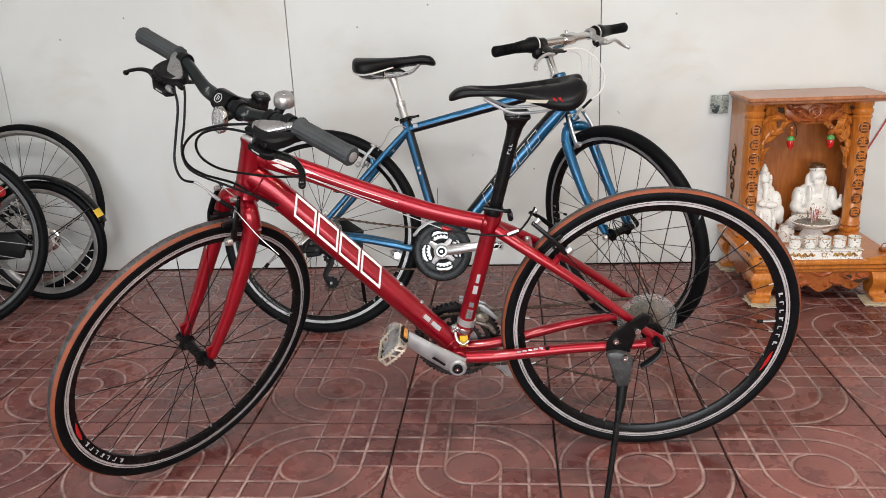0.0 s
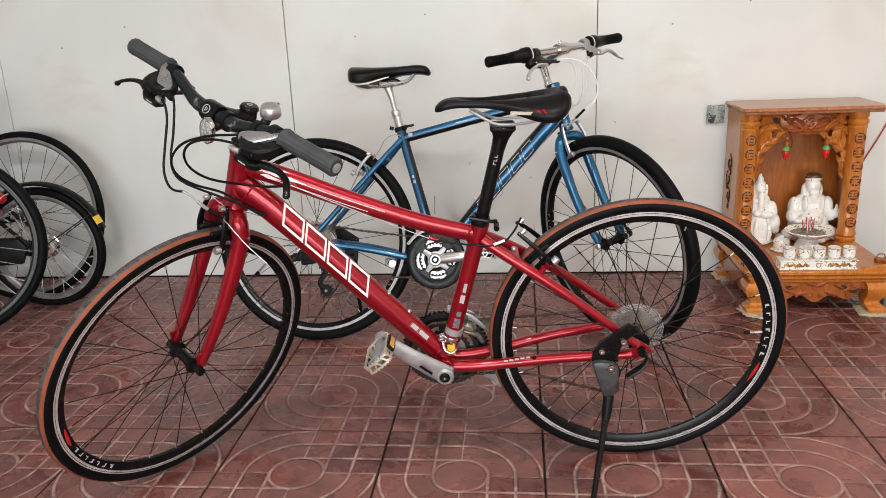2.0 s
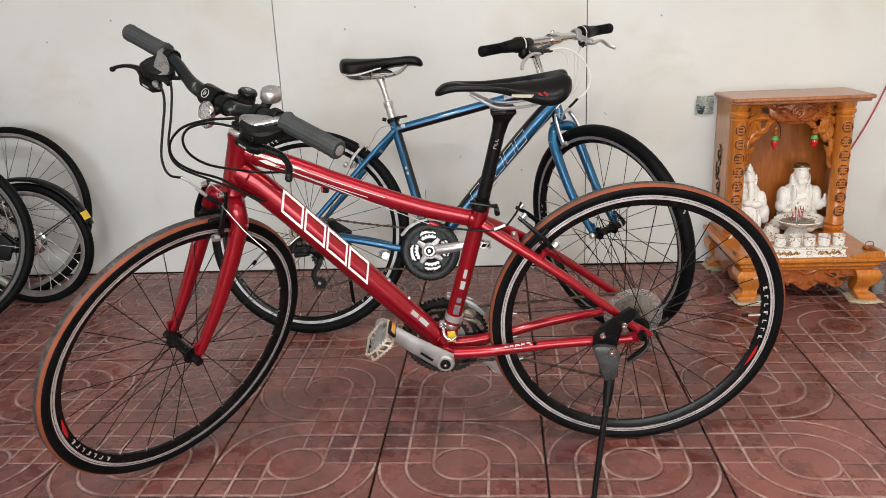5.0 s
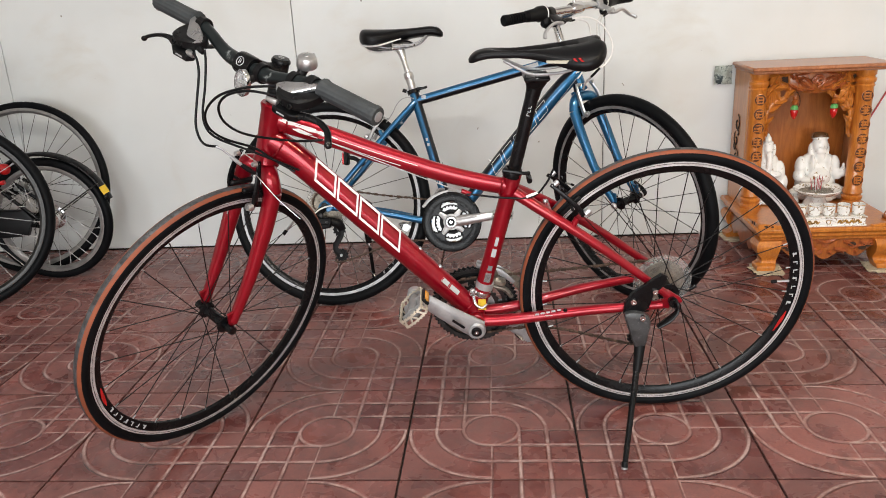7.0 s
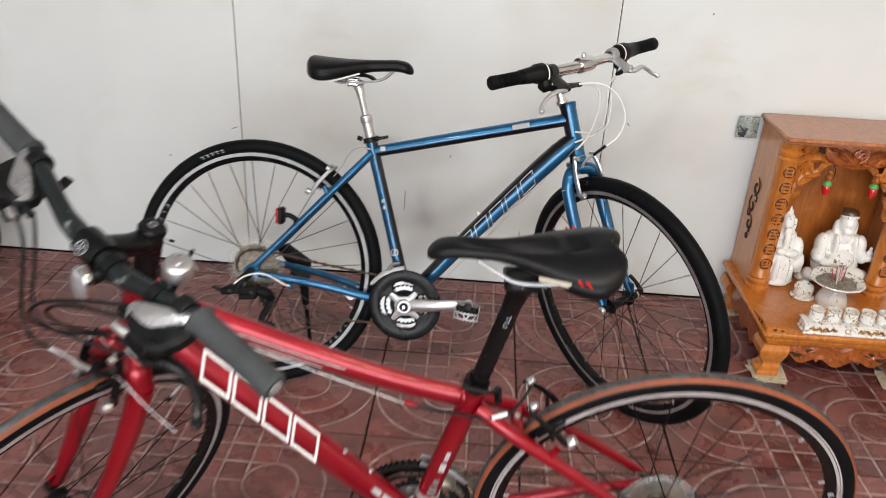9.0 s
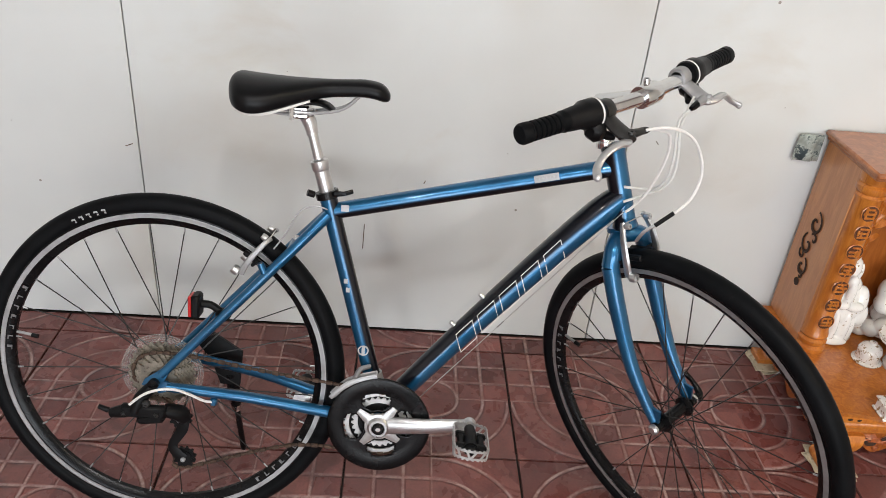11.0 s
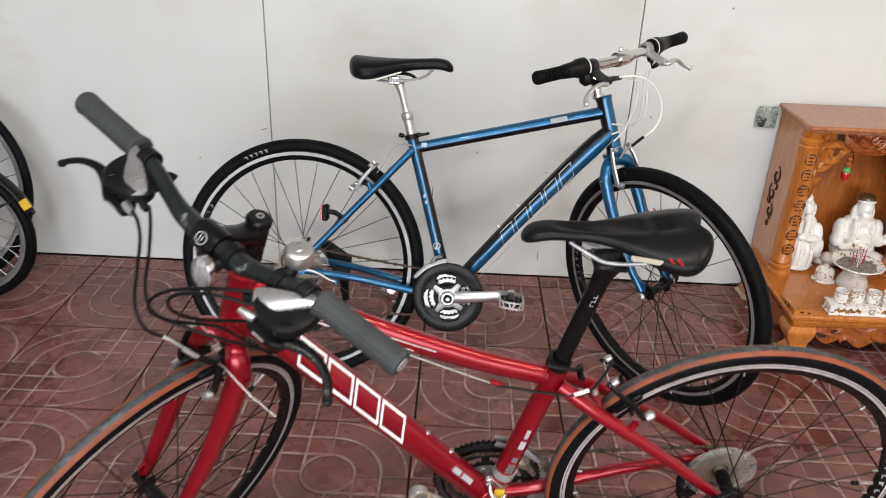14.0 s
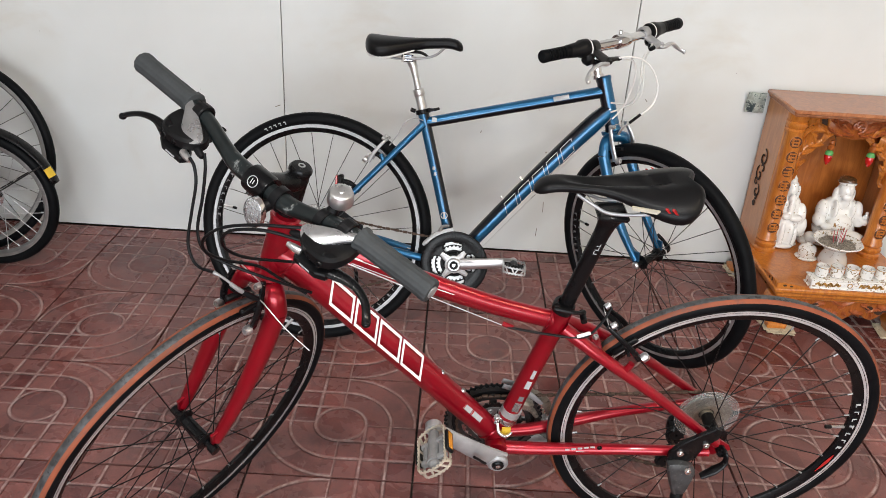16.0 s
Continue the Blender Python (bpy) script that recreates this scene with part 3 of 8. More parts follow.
def add_wheel(bike, name, m, R, t, rim_depth, looks, spokes=28, hub=(0.10, 0.013, 0.021, 0.033), label="", decal=None, stripes=False, valve=40):
    """rim mesh as the wheel part, with tyre, hub, spokes and valve under it; axle at the local origin, axis y."""
    tyre_mats, rim_mats, spoke_mat, hub_mat = looks
    bead = R - 2 * t + 0.004
    wheel = part(name, rim_mesh(bead, rim_depth, t * 0.72, rim_mats, stripes), None, bike, label, m)
    part("tyre", tyre_mesh(R, t, tyre_mats, stripes), None, wheel)
    part("hub", hub_geo(*hub), hub_mat, wheel)
    length = bead - rim_depth + 0.002
    shapes = {}
    for i in range(spokes):
        sgn = 1 if i % 2 else -1
        lead = 1 if (i // 2) % 2 else -1
        if (sgn, lead) not in shapes:
            flange, cross = hub[2] - 0.003, radians(64) * lead
            a = V(flange * math.cos(cross), sgn * hub[3], flange * math.sin(cross))
            shapes[sgn, lead] = Geo().tube([a, V(length, 0, 0)], 0.00118, 5).tube([V(length - 0.012, 0, 0), V(length + 0.001, 0, 0)], 0.0017, 6, mi=1).mesh("spoke", [spoke_mat, DULL])
        part("spoke", shapes[sgn, lead], None, wheel, m=Matrix.Rotation(-2 * math.pi * i / spokes, 4, "Y"))
    va = radians(valve)
    part("valve", Geo().tube([V(length, 0, 0), V(length - 0.034, 0, 0)], 0.003, 8).tube([V(length - 0.030, 0, 0), V(length - 0.042, 0, 0)], 0.0042, 8, mi=1), [SILVER, PLASTIC], wheel, m=Matrix.Rotation(-va, 4, "Y"))
    if decal:
        for start, count, side in decal:
            geo = Geo()
            for k in range(count):
                w = radians(start + k * 4.2)
                rad = bead - 0.0135 - (rim_depth - 0.013) * 0.40
                mm = Matrix.Rotation(-w, 4, "Y") @ at(rad, side * (t * 0.72 * 0.86 + 0.0006), 0) @ Matrix.Rotation(radians(side * 8), 4, "Z")
                geo.box((0, 0, 0), (0.009, 0.0010, 0.0022 if k % 3 else 0.0050), mm, 0.05)
                geo.box((0.0035 if k % 2 else -0.0035, 0, 0.0036), (0.0018, 0.0010, 0.0066), mm, 0.05)
            part("rim_marking", geo, GREYMARK if stripes else RIMMARK, wheel, "plain white printed marks", soft=False)
            if stripes:
                arc = [V((rad + 0.003 * (1 - j / 6)) * math.cos(a), side * (t * 0.72 * 0.86 + 0.0008), (rad + 0.003 * (1 - j / 6)) * math.sin(a)) for j in range(7) for a in (radians(start + count * 4.2 + 0.5 + 1.9 * j),)]
                part("rim_swoosh", Geo().tube(arc, [0.0012, 0.0040, 0.0046, 0.0030, 0.0008], 6, flat=(0.15, 1)), REDLENS, wheel, "red printed swoosh")
    return wheel


def gear_geo(geo, r, teeth, y, th, inner, mi=0):
    """A toothed ring in the plane y."""
    n = teeth * 4
    outl = []
    for j in range(n):
        w = 2 * math.pi * j / n
        rr = r + (0.0026 if j % 4 in (1, 2) else -0.0016)
        outl.append((rr, w))
    verts, faces = [], []
    for yy in (y - th / 2, y + th / 2):
        for rr, w in outl:
            verts.append((rr * math.cos(w), yy, rr * math.sin(w)))
        for rr, w in outl:
            verts.append((inner * math.cos(w), yy, inner * math.sin(w)))
    for j in range(n):
        k = (j + 1) % n
        faces += [(j, k, n + k, n + j), (2 * n + j, 3 * n + j, 3 * n + k, 2 * n + k), (j, 2 * n + j, 2 * n + k, k), (n + j, n + k, 3 * n + k, 3 * n + j)]
    return geo.add(verts, faces, None, mi)


def chain_geo(points, geo=None):
    """Chain links, alternately wide and narrow, along a closed line."""
    geo = geo or Geo()
    line = smooth(points, 10, True)
    step = 0.0127
    marks, rest = [], 0.0
    for a, b in zip(line, line[1:] + line[:1]):
        d = (b - a).length
        s = rest
        while s < d:
            marks.append((a + (b - a) * (s / d), (b - a).normalized()))
            s += step
        rest = s - d
    for i, (p, t) in enumerate(marks):
        mm = Matrix.Translation(p) @ t.to_track_quat("X", "Y").to_matrix().to_4x4()
        geo.box((0.0, 0, 0), (0.0138 if i % 2 else 0.0108, 0.0072 if i % 2 else 0.0048, 0.0070 if i % 2 else 0.0056), mm, 0.22)
    return geo


def saddle_geo(x0, x1, ztop, width, nose, thick, groove, dip, skirt=0.0, notch=0.0):
    """The padded shell from its rear edge x0 to its nose x1; skirt lowers the rear wings."""
    geo, ns, nc = Geo(), 34, 32
    verts, faces = [], []

    def ease(v):
        return math.sqrt(max(0.0, 1 - max(0.0, v) ** 2.2))

    for i in range(ns + 1):
        s = 0.003 + 0.994 * (1 - math.cos(math.pi * i / ns)) / 2
        x = x0 + (x1 - x0) * s
        q = min(1.0, max(0.0, (s - 0.16) / 0.52))
        blend = q * q * (3 - 2 * q)
        half = (width * (1 - blend) + nose * blend) / 2 * ease((0.17 - s) / 0.17) * ease((s - 0.90) / 0.10)
        th = thick * (1 - 0.46 * blend)
        up = ease((0.07 - s) / 0.07) * ease((s - 0.93) / 0.07)
        top = ztop - dip * math.sin(math.pi * min(1, 0.12 + s * 0.95)) + dip * 0.37 - 0.014 * max(0, (s - 0.80) / 0.20) ** 2
        mid = top - th * 0.5
        for j in range(nc):
            a = 2 * math.pi * j / nc
            c, sn = math.cos(a), math.sin(a)
            y = half * abs(c) ** 0.80 * (1 if c > 0 else -1)
            z = mid + th * 0.5 * up * (abs(sn) ** 0.75 * (1 if sn > 0 else -0.9))
            out = (abs(y) / (width / 2)) ** 2
            z -= (0.010 + skirt * (1 - blend)) * out * (1 if sn > -0.3 else 1.4)
            if groove and sn > 0:
                z -= groove * math.exp(-(y / 0.010) ** 2) * max(0.0, math.sin(math.pi * min(1, max(0, (s - 0.04) / 0.80)))) ** 0.6
            verts.append((x + notch * math.exp(-(y / 0.018) ** 2) * max(0.0, 1 - s / 0.25) ** 2, y, z))
    for i in range(ns):
        for j in range(nc):
            k = (j + 1) % nc
            faces.append((i * nc + j, i * nc + k, (i + 1) * nc + k, (i + 1) * nc + j))
    faces += [tuple(range(nc))[::-1], tuple(ns * nc + j for j in range(nc))]
    return geo.add(verts, faces)


def frame_parts(bike, P, paint, body_label):
    """Main tubes and stays as parts of one welded frame; the attribute 'inner' is 1 where a tube faces the main triangle."""
    core = (P["bb"] + P["ht_top"] + P["st_top"]) / 3
    hold = None
    ht = [P["ht_top"], P["ht_bot"]]
    d = (ht[0] - ht[1]).normalized()
    tubes = [
        ("frame", [ht[1] - d * 0.004, ht[1], ht[1] + d * 0.012, ht[0] - d * 0.012, ht[0], ht[0] + d * 0.004], [P["r_ht"] * k for k in (1.0, 1.14, 1.0, 1.0, 1.12, 1.0)], (1, 1)),
        ("top_tube", smooth(P["tt"], 6), P["r_tt"], P.get("tt_flat", (1, 1))),
        ("down_tube", smooth(P["dt"], 6), P["r_dt"], P.get("dt_flat", (1, 1))),
        ("seat_tube", [P["bb"], P["st_top"]], P["r_st"], (1, 1)),
    ]
    made = {}
    for name, path, r, flat in tubes:
        ob = part(name, Geo().tube(path, r, 20, flat=flat), paint, hold or bike, body_label if name == "frame" else "")
        hold = hold or ob
        made[name] = ob
    shell = Geo().lathe([(0.0, -0.036), (0.019, -0.036), (0.0225, -0.034), (0.0225, 0.034), (0.019, 0.036), (0.0, 0.036)], 24, at(*P["bb"]) @ ROT_Y)
    made["bottom_bracket_shell"] = part("bottom_bracket_shell", shell, paint, hold)
    for sgn in (1, -1):
        drop = V(P["drop"].x, sgn * 0.066, P["drop"].z)
        tail = drop + V(0.012, 0, 0.016)
        ss = [V(P["ss"].x + (tail.x - P["ss"].x) * k, sgn * y, P["ss"].z + (tail.z - P["ss"].z) * k + P.get("ss_bow", 0.0) * math.sin(math.pi * k)) for k, y in ((0, 0.012), (0.18, 0.033), (0.40, 0.046), (0.65, 0.056), (1, 0.066))]
        part("seatstay", Geo().tube(smooth(ss, 6), P["r_ss"], 12), paint, hold)
        cs = [P["bb"] + V(-0.01, sgn * 0.022, 0.0), P["bb"] + V(-0.09, sgn * 0.0275, 0.004), V(P["bb"].x * 0.42, sgn * 0.050, (P["bb"].z + drop.z) / 2 + 0.004), drop + V(0.022, 0, -0.008)]
        part("chainstay", Geo().tube(smooth(cs, 6), P["r_cs"], 12), paint, hold)
        plate = [(0.032, 0.030), (0.010, 0.026), (-0.018, 0.006), (-0.024, -0.006), (-0.012, -0.012), (0.0, -0.010), (0.006, -0.022), (0.040, -0.014), (0.040, -0.002), (0.018, 0.004)]
        part("dropout", Geo().prism(plate, 0.006, Matrix.Translation(drop + V(0, -0.003 if sgn > 0 else 0.003, 0)) @ Matrix.Rotation(radians(90), 4, "X"), inset=0.06), paint, hold)
    bx, bz = P["ss"].x * 0.80 + 0.002, P["ss"].z + (P["drop"].z + 0.016 - P["ss"].z) * 0.20 + P.get("ss_bow", 0.0) * 0.6
    part("stay_bridge", Geo().tube([V(bx, 0.036, bz), V(bx, 0, bz + 0.004), V(bx, -0.036, bz)], [0.0085, 0.0080, 0.0085], 12, flat=(1.3, 0.8)), paint, hold)
    part("bridge_bolt", bolt(Geo(), at(bx, 0, bz + 0.010), 0.0055, 0.006), SILVER, hold)
    for sgn in (1, -1):
        k = 0.36
        x, z = P["ss"].x * (1 - k) + 0.012 * k, P["ss"].z + (P["drop"].z + 0.016 - P["ss"].z) * k + P.get("ss_bow", 0.0)
        part("brake_boss", Geo().tube([V(x, sgn * 0.044, z), V(x - 0.010, sgn * 0.046, z + 0.024)], [0.0075, 0.0062], 10), paint, hold)
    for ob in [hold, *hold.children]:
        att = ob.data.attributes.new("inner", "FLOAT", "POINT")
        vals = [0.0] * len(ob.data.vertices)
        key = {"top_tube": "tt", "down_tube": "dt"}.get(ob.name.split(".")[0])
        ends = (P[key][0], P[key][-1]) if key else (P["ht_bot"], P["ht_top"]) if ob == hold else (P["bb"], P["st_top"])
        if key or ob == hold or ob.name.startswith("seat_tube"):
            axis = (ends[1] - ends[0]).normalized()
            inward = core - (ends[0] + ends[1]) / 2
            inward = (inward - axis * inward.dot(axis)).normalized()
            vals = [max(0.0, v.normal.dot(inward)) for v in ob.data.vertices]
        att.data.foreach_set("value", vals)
    return hold, made


def outlined_marks(count, size, pitch, line, slant):
    """Slanted outlined blocks in a row, in local x (along) and y (up), lying on z = 0."""
    geo = Geo()
    w, h = size
    for k in range(count):
        verts = []
        for z in (0.0, 0.0007):
            for e in (-line / 2, line / 2):
                a, b = w / 2 - e, h / 2 - e
                lean = slant * b / (h / 2)
                verts += [(k * pitch - a - lean, -b, z), (k * pitch + a - lean, -b, z), (k * pitch + a + lean, b, z), (k * pitch - a + lean, b, z)]
        faces = []
        for i in range(4):
            j = (i + 1) % 4
            faces += [(i, j, 4 + j, 4 + i), (8 + i, 12 + i, 12 + j, 8 + j), (i, 8 + i, 8 + j, j), (4 + i, 4 + j, 12 + j, 12 + i)]
        geo.add(verts, faces)
    return geo


def bolt(geo, m, r=0.006, h=0.005, mi=0):
    geo.lathe([(0.0, 0.0), (r, 0.0), (r, h * 0.6), (r * 0.82, h), (r * 0.5, h), (r * 0.45, h * 0.55), (0.0, h * 0.5)], 14, m, mi=mi)
    return geo


def caliper(bike, m, metal, pad_y=0.021, arm_h=0.10, lean=0.010, slim=1.0):
    """One rim brake: two arms, pads and pivots about the local origin (pivots' mid), z up along the wheel, x ahead."""
    brake = None
    for sgn in (1, -1):
        geo = Geo()
        y = sgn * 0.038
        geo.tube(smooth([V(0.012, y, 0), V(0.016, y + sgn * 0.004, 0.03), V(0.014, y, 0.07), V(0.010, y - sgn * lean, arm_h)], 5), [0.0075 * slim, 0.007 * slim, 0.006 * slim, 0.005 * slim], 8, flat=(0.7, 1.1))
        bolt(geo, at(0.018, y, 0) @ Matrix.Rotation(radians(90), 4, "Y"), 0.009, 0.012, 1)
        bolt(geo, at(0.016, y - sgn * lean, arm_h - 0.006) @ Matrix.Rotation(radians(90), 4, "Y"), 0.006, 0.010, 1)
        ob = part("rim_brake" if brake is None else "brake_arm", geo, [metal, SILVER], brake or bike, m=m if brake is None else None)
        brake = brake or ob
        pad = Geo().box((0.004, sgn * (pad_y - 0.002), 0.030), (0.056, 0.010, 0.011), bevel=0.25).tube([V(0.004, sgn * pad_y, 0.03), V(0.006, sgn * 0.046, 0.03)], 0.0035, 8)
        part("brake_pad", pad, PLASTIC, brake)
    part("brake_wire", Geo().tube([V(0.012, 0.034, arm_h - 0.004), V(0.012, -0.034, arm_h - 0.002)], 0.0011, 6), SILVER, brake)
    return brake


def toothed_pedal(bike, m, label, cage=None, core=None, lenses=True):
    """A pedal with an open pressed cage: two toothed side plates, pierced bowed ends and, if wanted, amber reflectors."""
    cage, core = cage or CAGEALLOY, core or PEDALGREY
    body = Geo().tube([V(0, -0.048, 0), V(0, -0.020, 0), V(0, 0.004, 0), V(0, 0.030, 0)], [0.0110, 0.0140, 0.0125, 0.0150], 16)
    body.ball((0, 0.034, 0), (0.014, 0.010, 0.012))
    for y, lx in ((-0.020, 0.064), (0.022, 0.064)):
        body.box((0, y, 0), (lx, 0.016, 0.015), bevel=0.3)
    for sx in (1, -1):
        body.box((sx * 0.020, -0.002, 0), (0.014, 0.040, 0.012), bevel=0.3)
    ob = part("pedal", body, core, bike, label, m)
    side = Matrix.Rotation(radians(90), 4, "Z") @ Matrix.Rotation(radians(90), 4, "X")
    for sgn in (1, -1):
        geo = Geo()
        for up in (1, -1):
            n = 16
            teeth = [(-0.040 + 0.080 * i / n, up * (0.0135 if i % 2 else 0.0100)) for i in range(n + 1)]
            edge = teeth + [(0.040, up * 0.0060), (-0.040, up * 0.0060)]
            geo.prism(edge if up < 0 else edge[::-1], 0.0024, at(sgn * 0.034 - 0.0012, 0, 0) @ side)
        for y in (-0.037, -0.013, 0.013, 0.037):
            geo.box((sgn * 0.034, y, 0), (0.0022, 0.005, 0.013), bevel=0.1)
        part("cage", geo, cage, ob, "toothed alloy side plate", soft=False)
        if lenses:
            shell = part("reflector", Geo().box((sgn * 0.0385, -0.006, 0), (0.008, 0.050, 0.021), bevel=0.2), PLASTIC, ob, "amber reflector in a black shell")
            part("lens", Geo().box((sgn * 0.0425, -0.006, 0), (0.0024, 0.040, 0.012), bevel=0.2), AMBER, shell)
        end = Geo()
        pts = [V(sgn * -0.034 * math.cos(radians(180 * k / 10)), sgn * (0.040 + 0.013 * math.sin(radians(180 * k / 10))), 0) for k in range(11)]
        for k in range(10):
            c, d = (pts[k] + pts[k + 1]) / 2, pts[k + 1] - pts[k]
            turn = Matrix.Translation(c) @ Matrix.Rotation(math.atan2(d.y, d.x), 4, "Z")
            for up in (1, -1):
                end.box((0, 0, up * 0.0085), (d.length + 0.001, 0.0022, 0.0045), turn, 0.1)
                end.box((0, 0, up * 0.0115), (d.length * 0.45, 0.0022, 0.003), turn, 0.1)
            if k in (0, 2, 4, 5, 7, 9):
                end.box((0, 0, 0), (0.0045, 0.0020, 0.017), turn @ Matrix.Rotation(radians(28 if k < 5 else -28), 4, "Y"), 0.1)
        part("cage_end", end, cage, ob, "pierced bowed alloy end", soft=False)
    return ob


def steer_matrix(base, R, angle, offset=0.045, head=71.5):
    u = V(-math.cos(radians(head)), 0, math.sin(radians(head)))
    c = V(base, 0, R) - V(math.sin(radians(head)), 0, math.cos(radians(head))) * offset
    return Matrix.Translation(c) @ Matrix.Rotation(angle, 4, u) @ Matrix.Translation(-c)


def bike_pose(x, y, yaw, lean, pitch):
    return at(x, y, 0) @ Matrix.Rotation(yaw, 4, "Z") @ Matrix.Rotation(lean, 4, "X") @ Matrix.Rotation(pitch, 4, "Y")


def fork_parts(bike, P, paint, m, leg, spread=0.052):
    """Crown and two curved legs; leg gives (x, z) points from the crown to the axle."""
    crown = Geo()
    top = P["ht_bot"]
    d = (P["ht_top"] - P["ht_bot"]).normalized()
    crown.tube([top - d * 0.004, top - d * 0.014], P["r_ht"] * 1.08, 16)
    cz = leg[0]
    crown.tube(smooth([V(cz[0], spread, cz[1]), V(cz[0] - 0.006, spread * 0.72, cz[1] + 0.032), V(top.x + 0.010, 0, top.z - 0.022), V(cz[0] - 0.006, -spread * 0.72, cz[1] + 0.032), V(cz[0], -spread, cz[1])], 6), P["r_fork"][0] * 1.02, 12)
    ob = part("fork", crown, paint, bike, m=m)
    for sgn in (1, -1):
        path = smooth([V(x, sgn * (spread + 0.004 * math.sin(math.pi * i / (len(leg) - 1))), z) for i, (x, z) in enumerate(leg)], 6)
        geo = Geo().tube(path, P["r_fork"], 14)
        geo.prism([(-0.012, 0.030), (0.012, 0.030), (0.012, 0.0), (0.006, -0.012), (-0.006, -0.012), (-0.012, 0.0)], 0.006, Matrix.Translation(path[-1] + V(0, 0.003, 0)) @ Matrix.Rotation(radians(90), 4, "X"), inset=0.05)
        part("fork_leg", geo, paint, ob)
    for o in (ob, *ob.children):
        o.data.attributes.new("inner", "FLOAT", "POINT")
    return ob


def drivetrain(bike, bb, rear, arm_mat, crank_deg, ring_r, guard, rd_mat, cog_r=0.052, broad=1.0):
    """Cranks, rings, chain, sprockets and derailleurs; they sit on the right side (y < 0)."""
    w = radians(crank_deg)
    arms = []
    for sgn in (1, -1):
        a = w if sgn < 0 else w + math.pi
        y0, y1 = sgn * 0.052, sgn * 0.066
        d = V(math.cos(a), 0, math.sin(a))
        path = [V(0, y0, 0) - d * 0.006, d * 0.02 + V(0, y0 + sgn * 0.006, 0), d * 0.085 + V(0, y1 + sgn * 0.002, 0), d * 0.155 + V(0, y1 + sgn * 0.006, 0), d * 0.178 + V(0, y1 + sgn * 0.006, 0)]
        geo = Geo().tube(smooth(path, 5), [0.019 * broad, 0.0185 * broad, 0.0158 * broad, 0.0125 * broad, 0.0122 * broad], 14, flat=(0.55 / broad, 1.0))
        geo.lathe([(0, -0.013), (0.019, -0.013), (0.021, -0.008), (0.021, 0.006), (0.017, 0.010), (0.013, 0.010), (0.012, 0.007), (0, 0.007)], 24, at(0, y0 + sgn * 0.008, 0) @ Matrix.Rotation(radians(-90 * sgn), 4, "X"))
        geo.lathe([(0, -0.007), (0.0128 * broad, -0.007), (0.0128 * broad, 0.006), (0.0118 * broad, 0.008), (0, 0.008)], 20, Matrix.Translation(d * 0.172 + V(0, y1 + sgn * 0.006, 0)) @ Matrix.Rotation(radians(-90 * sgn), 4, "X"))
        ob = part("crank_arm", geo, arm_mat, bike, m=Matrix.Translation(bb))
        cap = Geo().lathe([(0, 0.0), (0.0115, 0.0), (0.0115, 0.004), (0.009, 0.006), (0.005, 0.006), (0.0045, 0.002), (0, 0.002)], 20, at(0, y0 + sgn * 0.016, 0) @ Matrix.Rotation(radians(-90 * sgn), 4, "X"))
        cb = part("crank_bolt", cap, BLACK, ob)
        part("bolt_head", Geo().lathe([(0, 0), (0.0055, 0), (0.0050, 0.003), (0.0026, 0.003), (0.0024, 0.001), (0, 0.001)], 6, at(0, y0 + sgn * 0.0185, 0) @ Matrix.Rotation(radians(-90 * sgn), 4, "X")), CHROME, cb, "bright hex bolt head", soft=False)
        arms.append((ob, Vector(bb) + d * 0.172 + V(0, y1 + sgn * 0.062, 0)))
    rings = Geo()
    for r, teeth, y in ((ring_r, 46, -0.0500), (ring_r * 0.79, 36, -0.0460), (ring_r * 0.60, 28, -0.0425)):
        gear_geo(rings, r, teeth, y, 0.003, r - 0.0095)
    for k in range(4):
        a = w + radians(45 + 90 * k)
        rings.tube([V(0, -0.049, 0), V(math.cos(a) * ring_r * 0.80, -0.0490, math.sin(a) * ring_r * 0.80)], [0.011, 0.007], 8, flat=(0.35, 1))
        bolt(rings, at(math.cos(a) * ring_r * 0.74, -0.0475, math.sin(a) * ring_r * 0.74) @ Matrix.Rotation(radians(90), 4, "X"), 0.005, 0.004)
    ring = part("chainring", rings, [BRIGHT if guard else STEEL], bike, "stacked toothed chainrings", m=Matrix.Translation(bb))
    # disc added behind the rings so that the gaps between them look dark
    back = Geo().lathe([(0.020, -0.0398), (ring_r * 0.80, -0.0398), (ring_r * 0.80, -0.0408), (0.020, -0.0408)], 40, ROT_Y, closed=True)
    if guard:
        part("chain_shield", back, PLASTIC, ring, "black backing disc added for dark gaps between the rings")
    else:
        inner = Geo().lathe([(0.020, -0.0398), (ring_r * 0.50, -0.0398), (ring_r * 0.50, -0.0412), (0.020, -0.0412)], 40, ROT_Y, closed=True)
        for k in range(5):
            a = w + radians(72 * k)
            bolt(inner, at(math.cos(a) * ring_r * 0.40, -0.0400, math.sin(a) * ring_r * 0.40) @ Matrix.Rotation(radians(-90), 4, "X"), 0.006, 0.004)
        part("inner_plate", inner, DULL, ring, "dull silver inner plate")
        part("guard_ring", gear_geo(Geo(), ring_r + 0.004, 58, -0.0545, 0.0035, ring_r - 0.026), PLASTIC, ring, "black toothed outer ring")
    if guard:
        R = ring_r + 0.014
        prof, n = Geo(), 120
        rr = [0.028 + (R - 0.028) * i / 18 for i in range(19)]
        verts, faces = [], []
        for i, r in enumerate(rr):
            for j in range(n):
                bulge = 0.002 * math.sin(math.pi * min(1, max(0, (r - 0.066) / (R - 0.066)))) if r > 0.066 else 0
                verts.append((r * math.cos(2 * math.pi * j / n), -0.0555 - bulge, r * math.sin(2 * math.pi * j / n)))
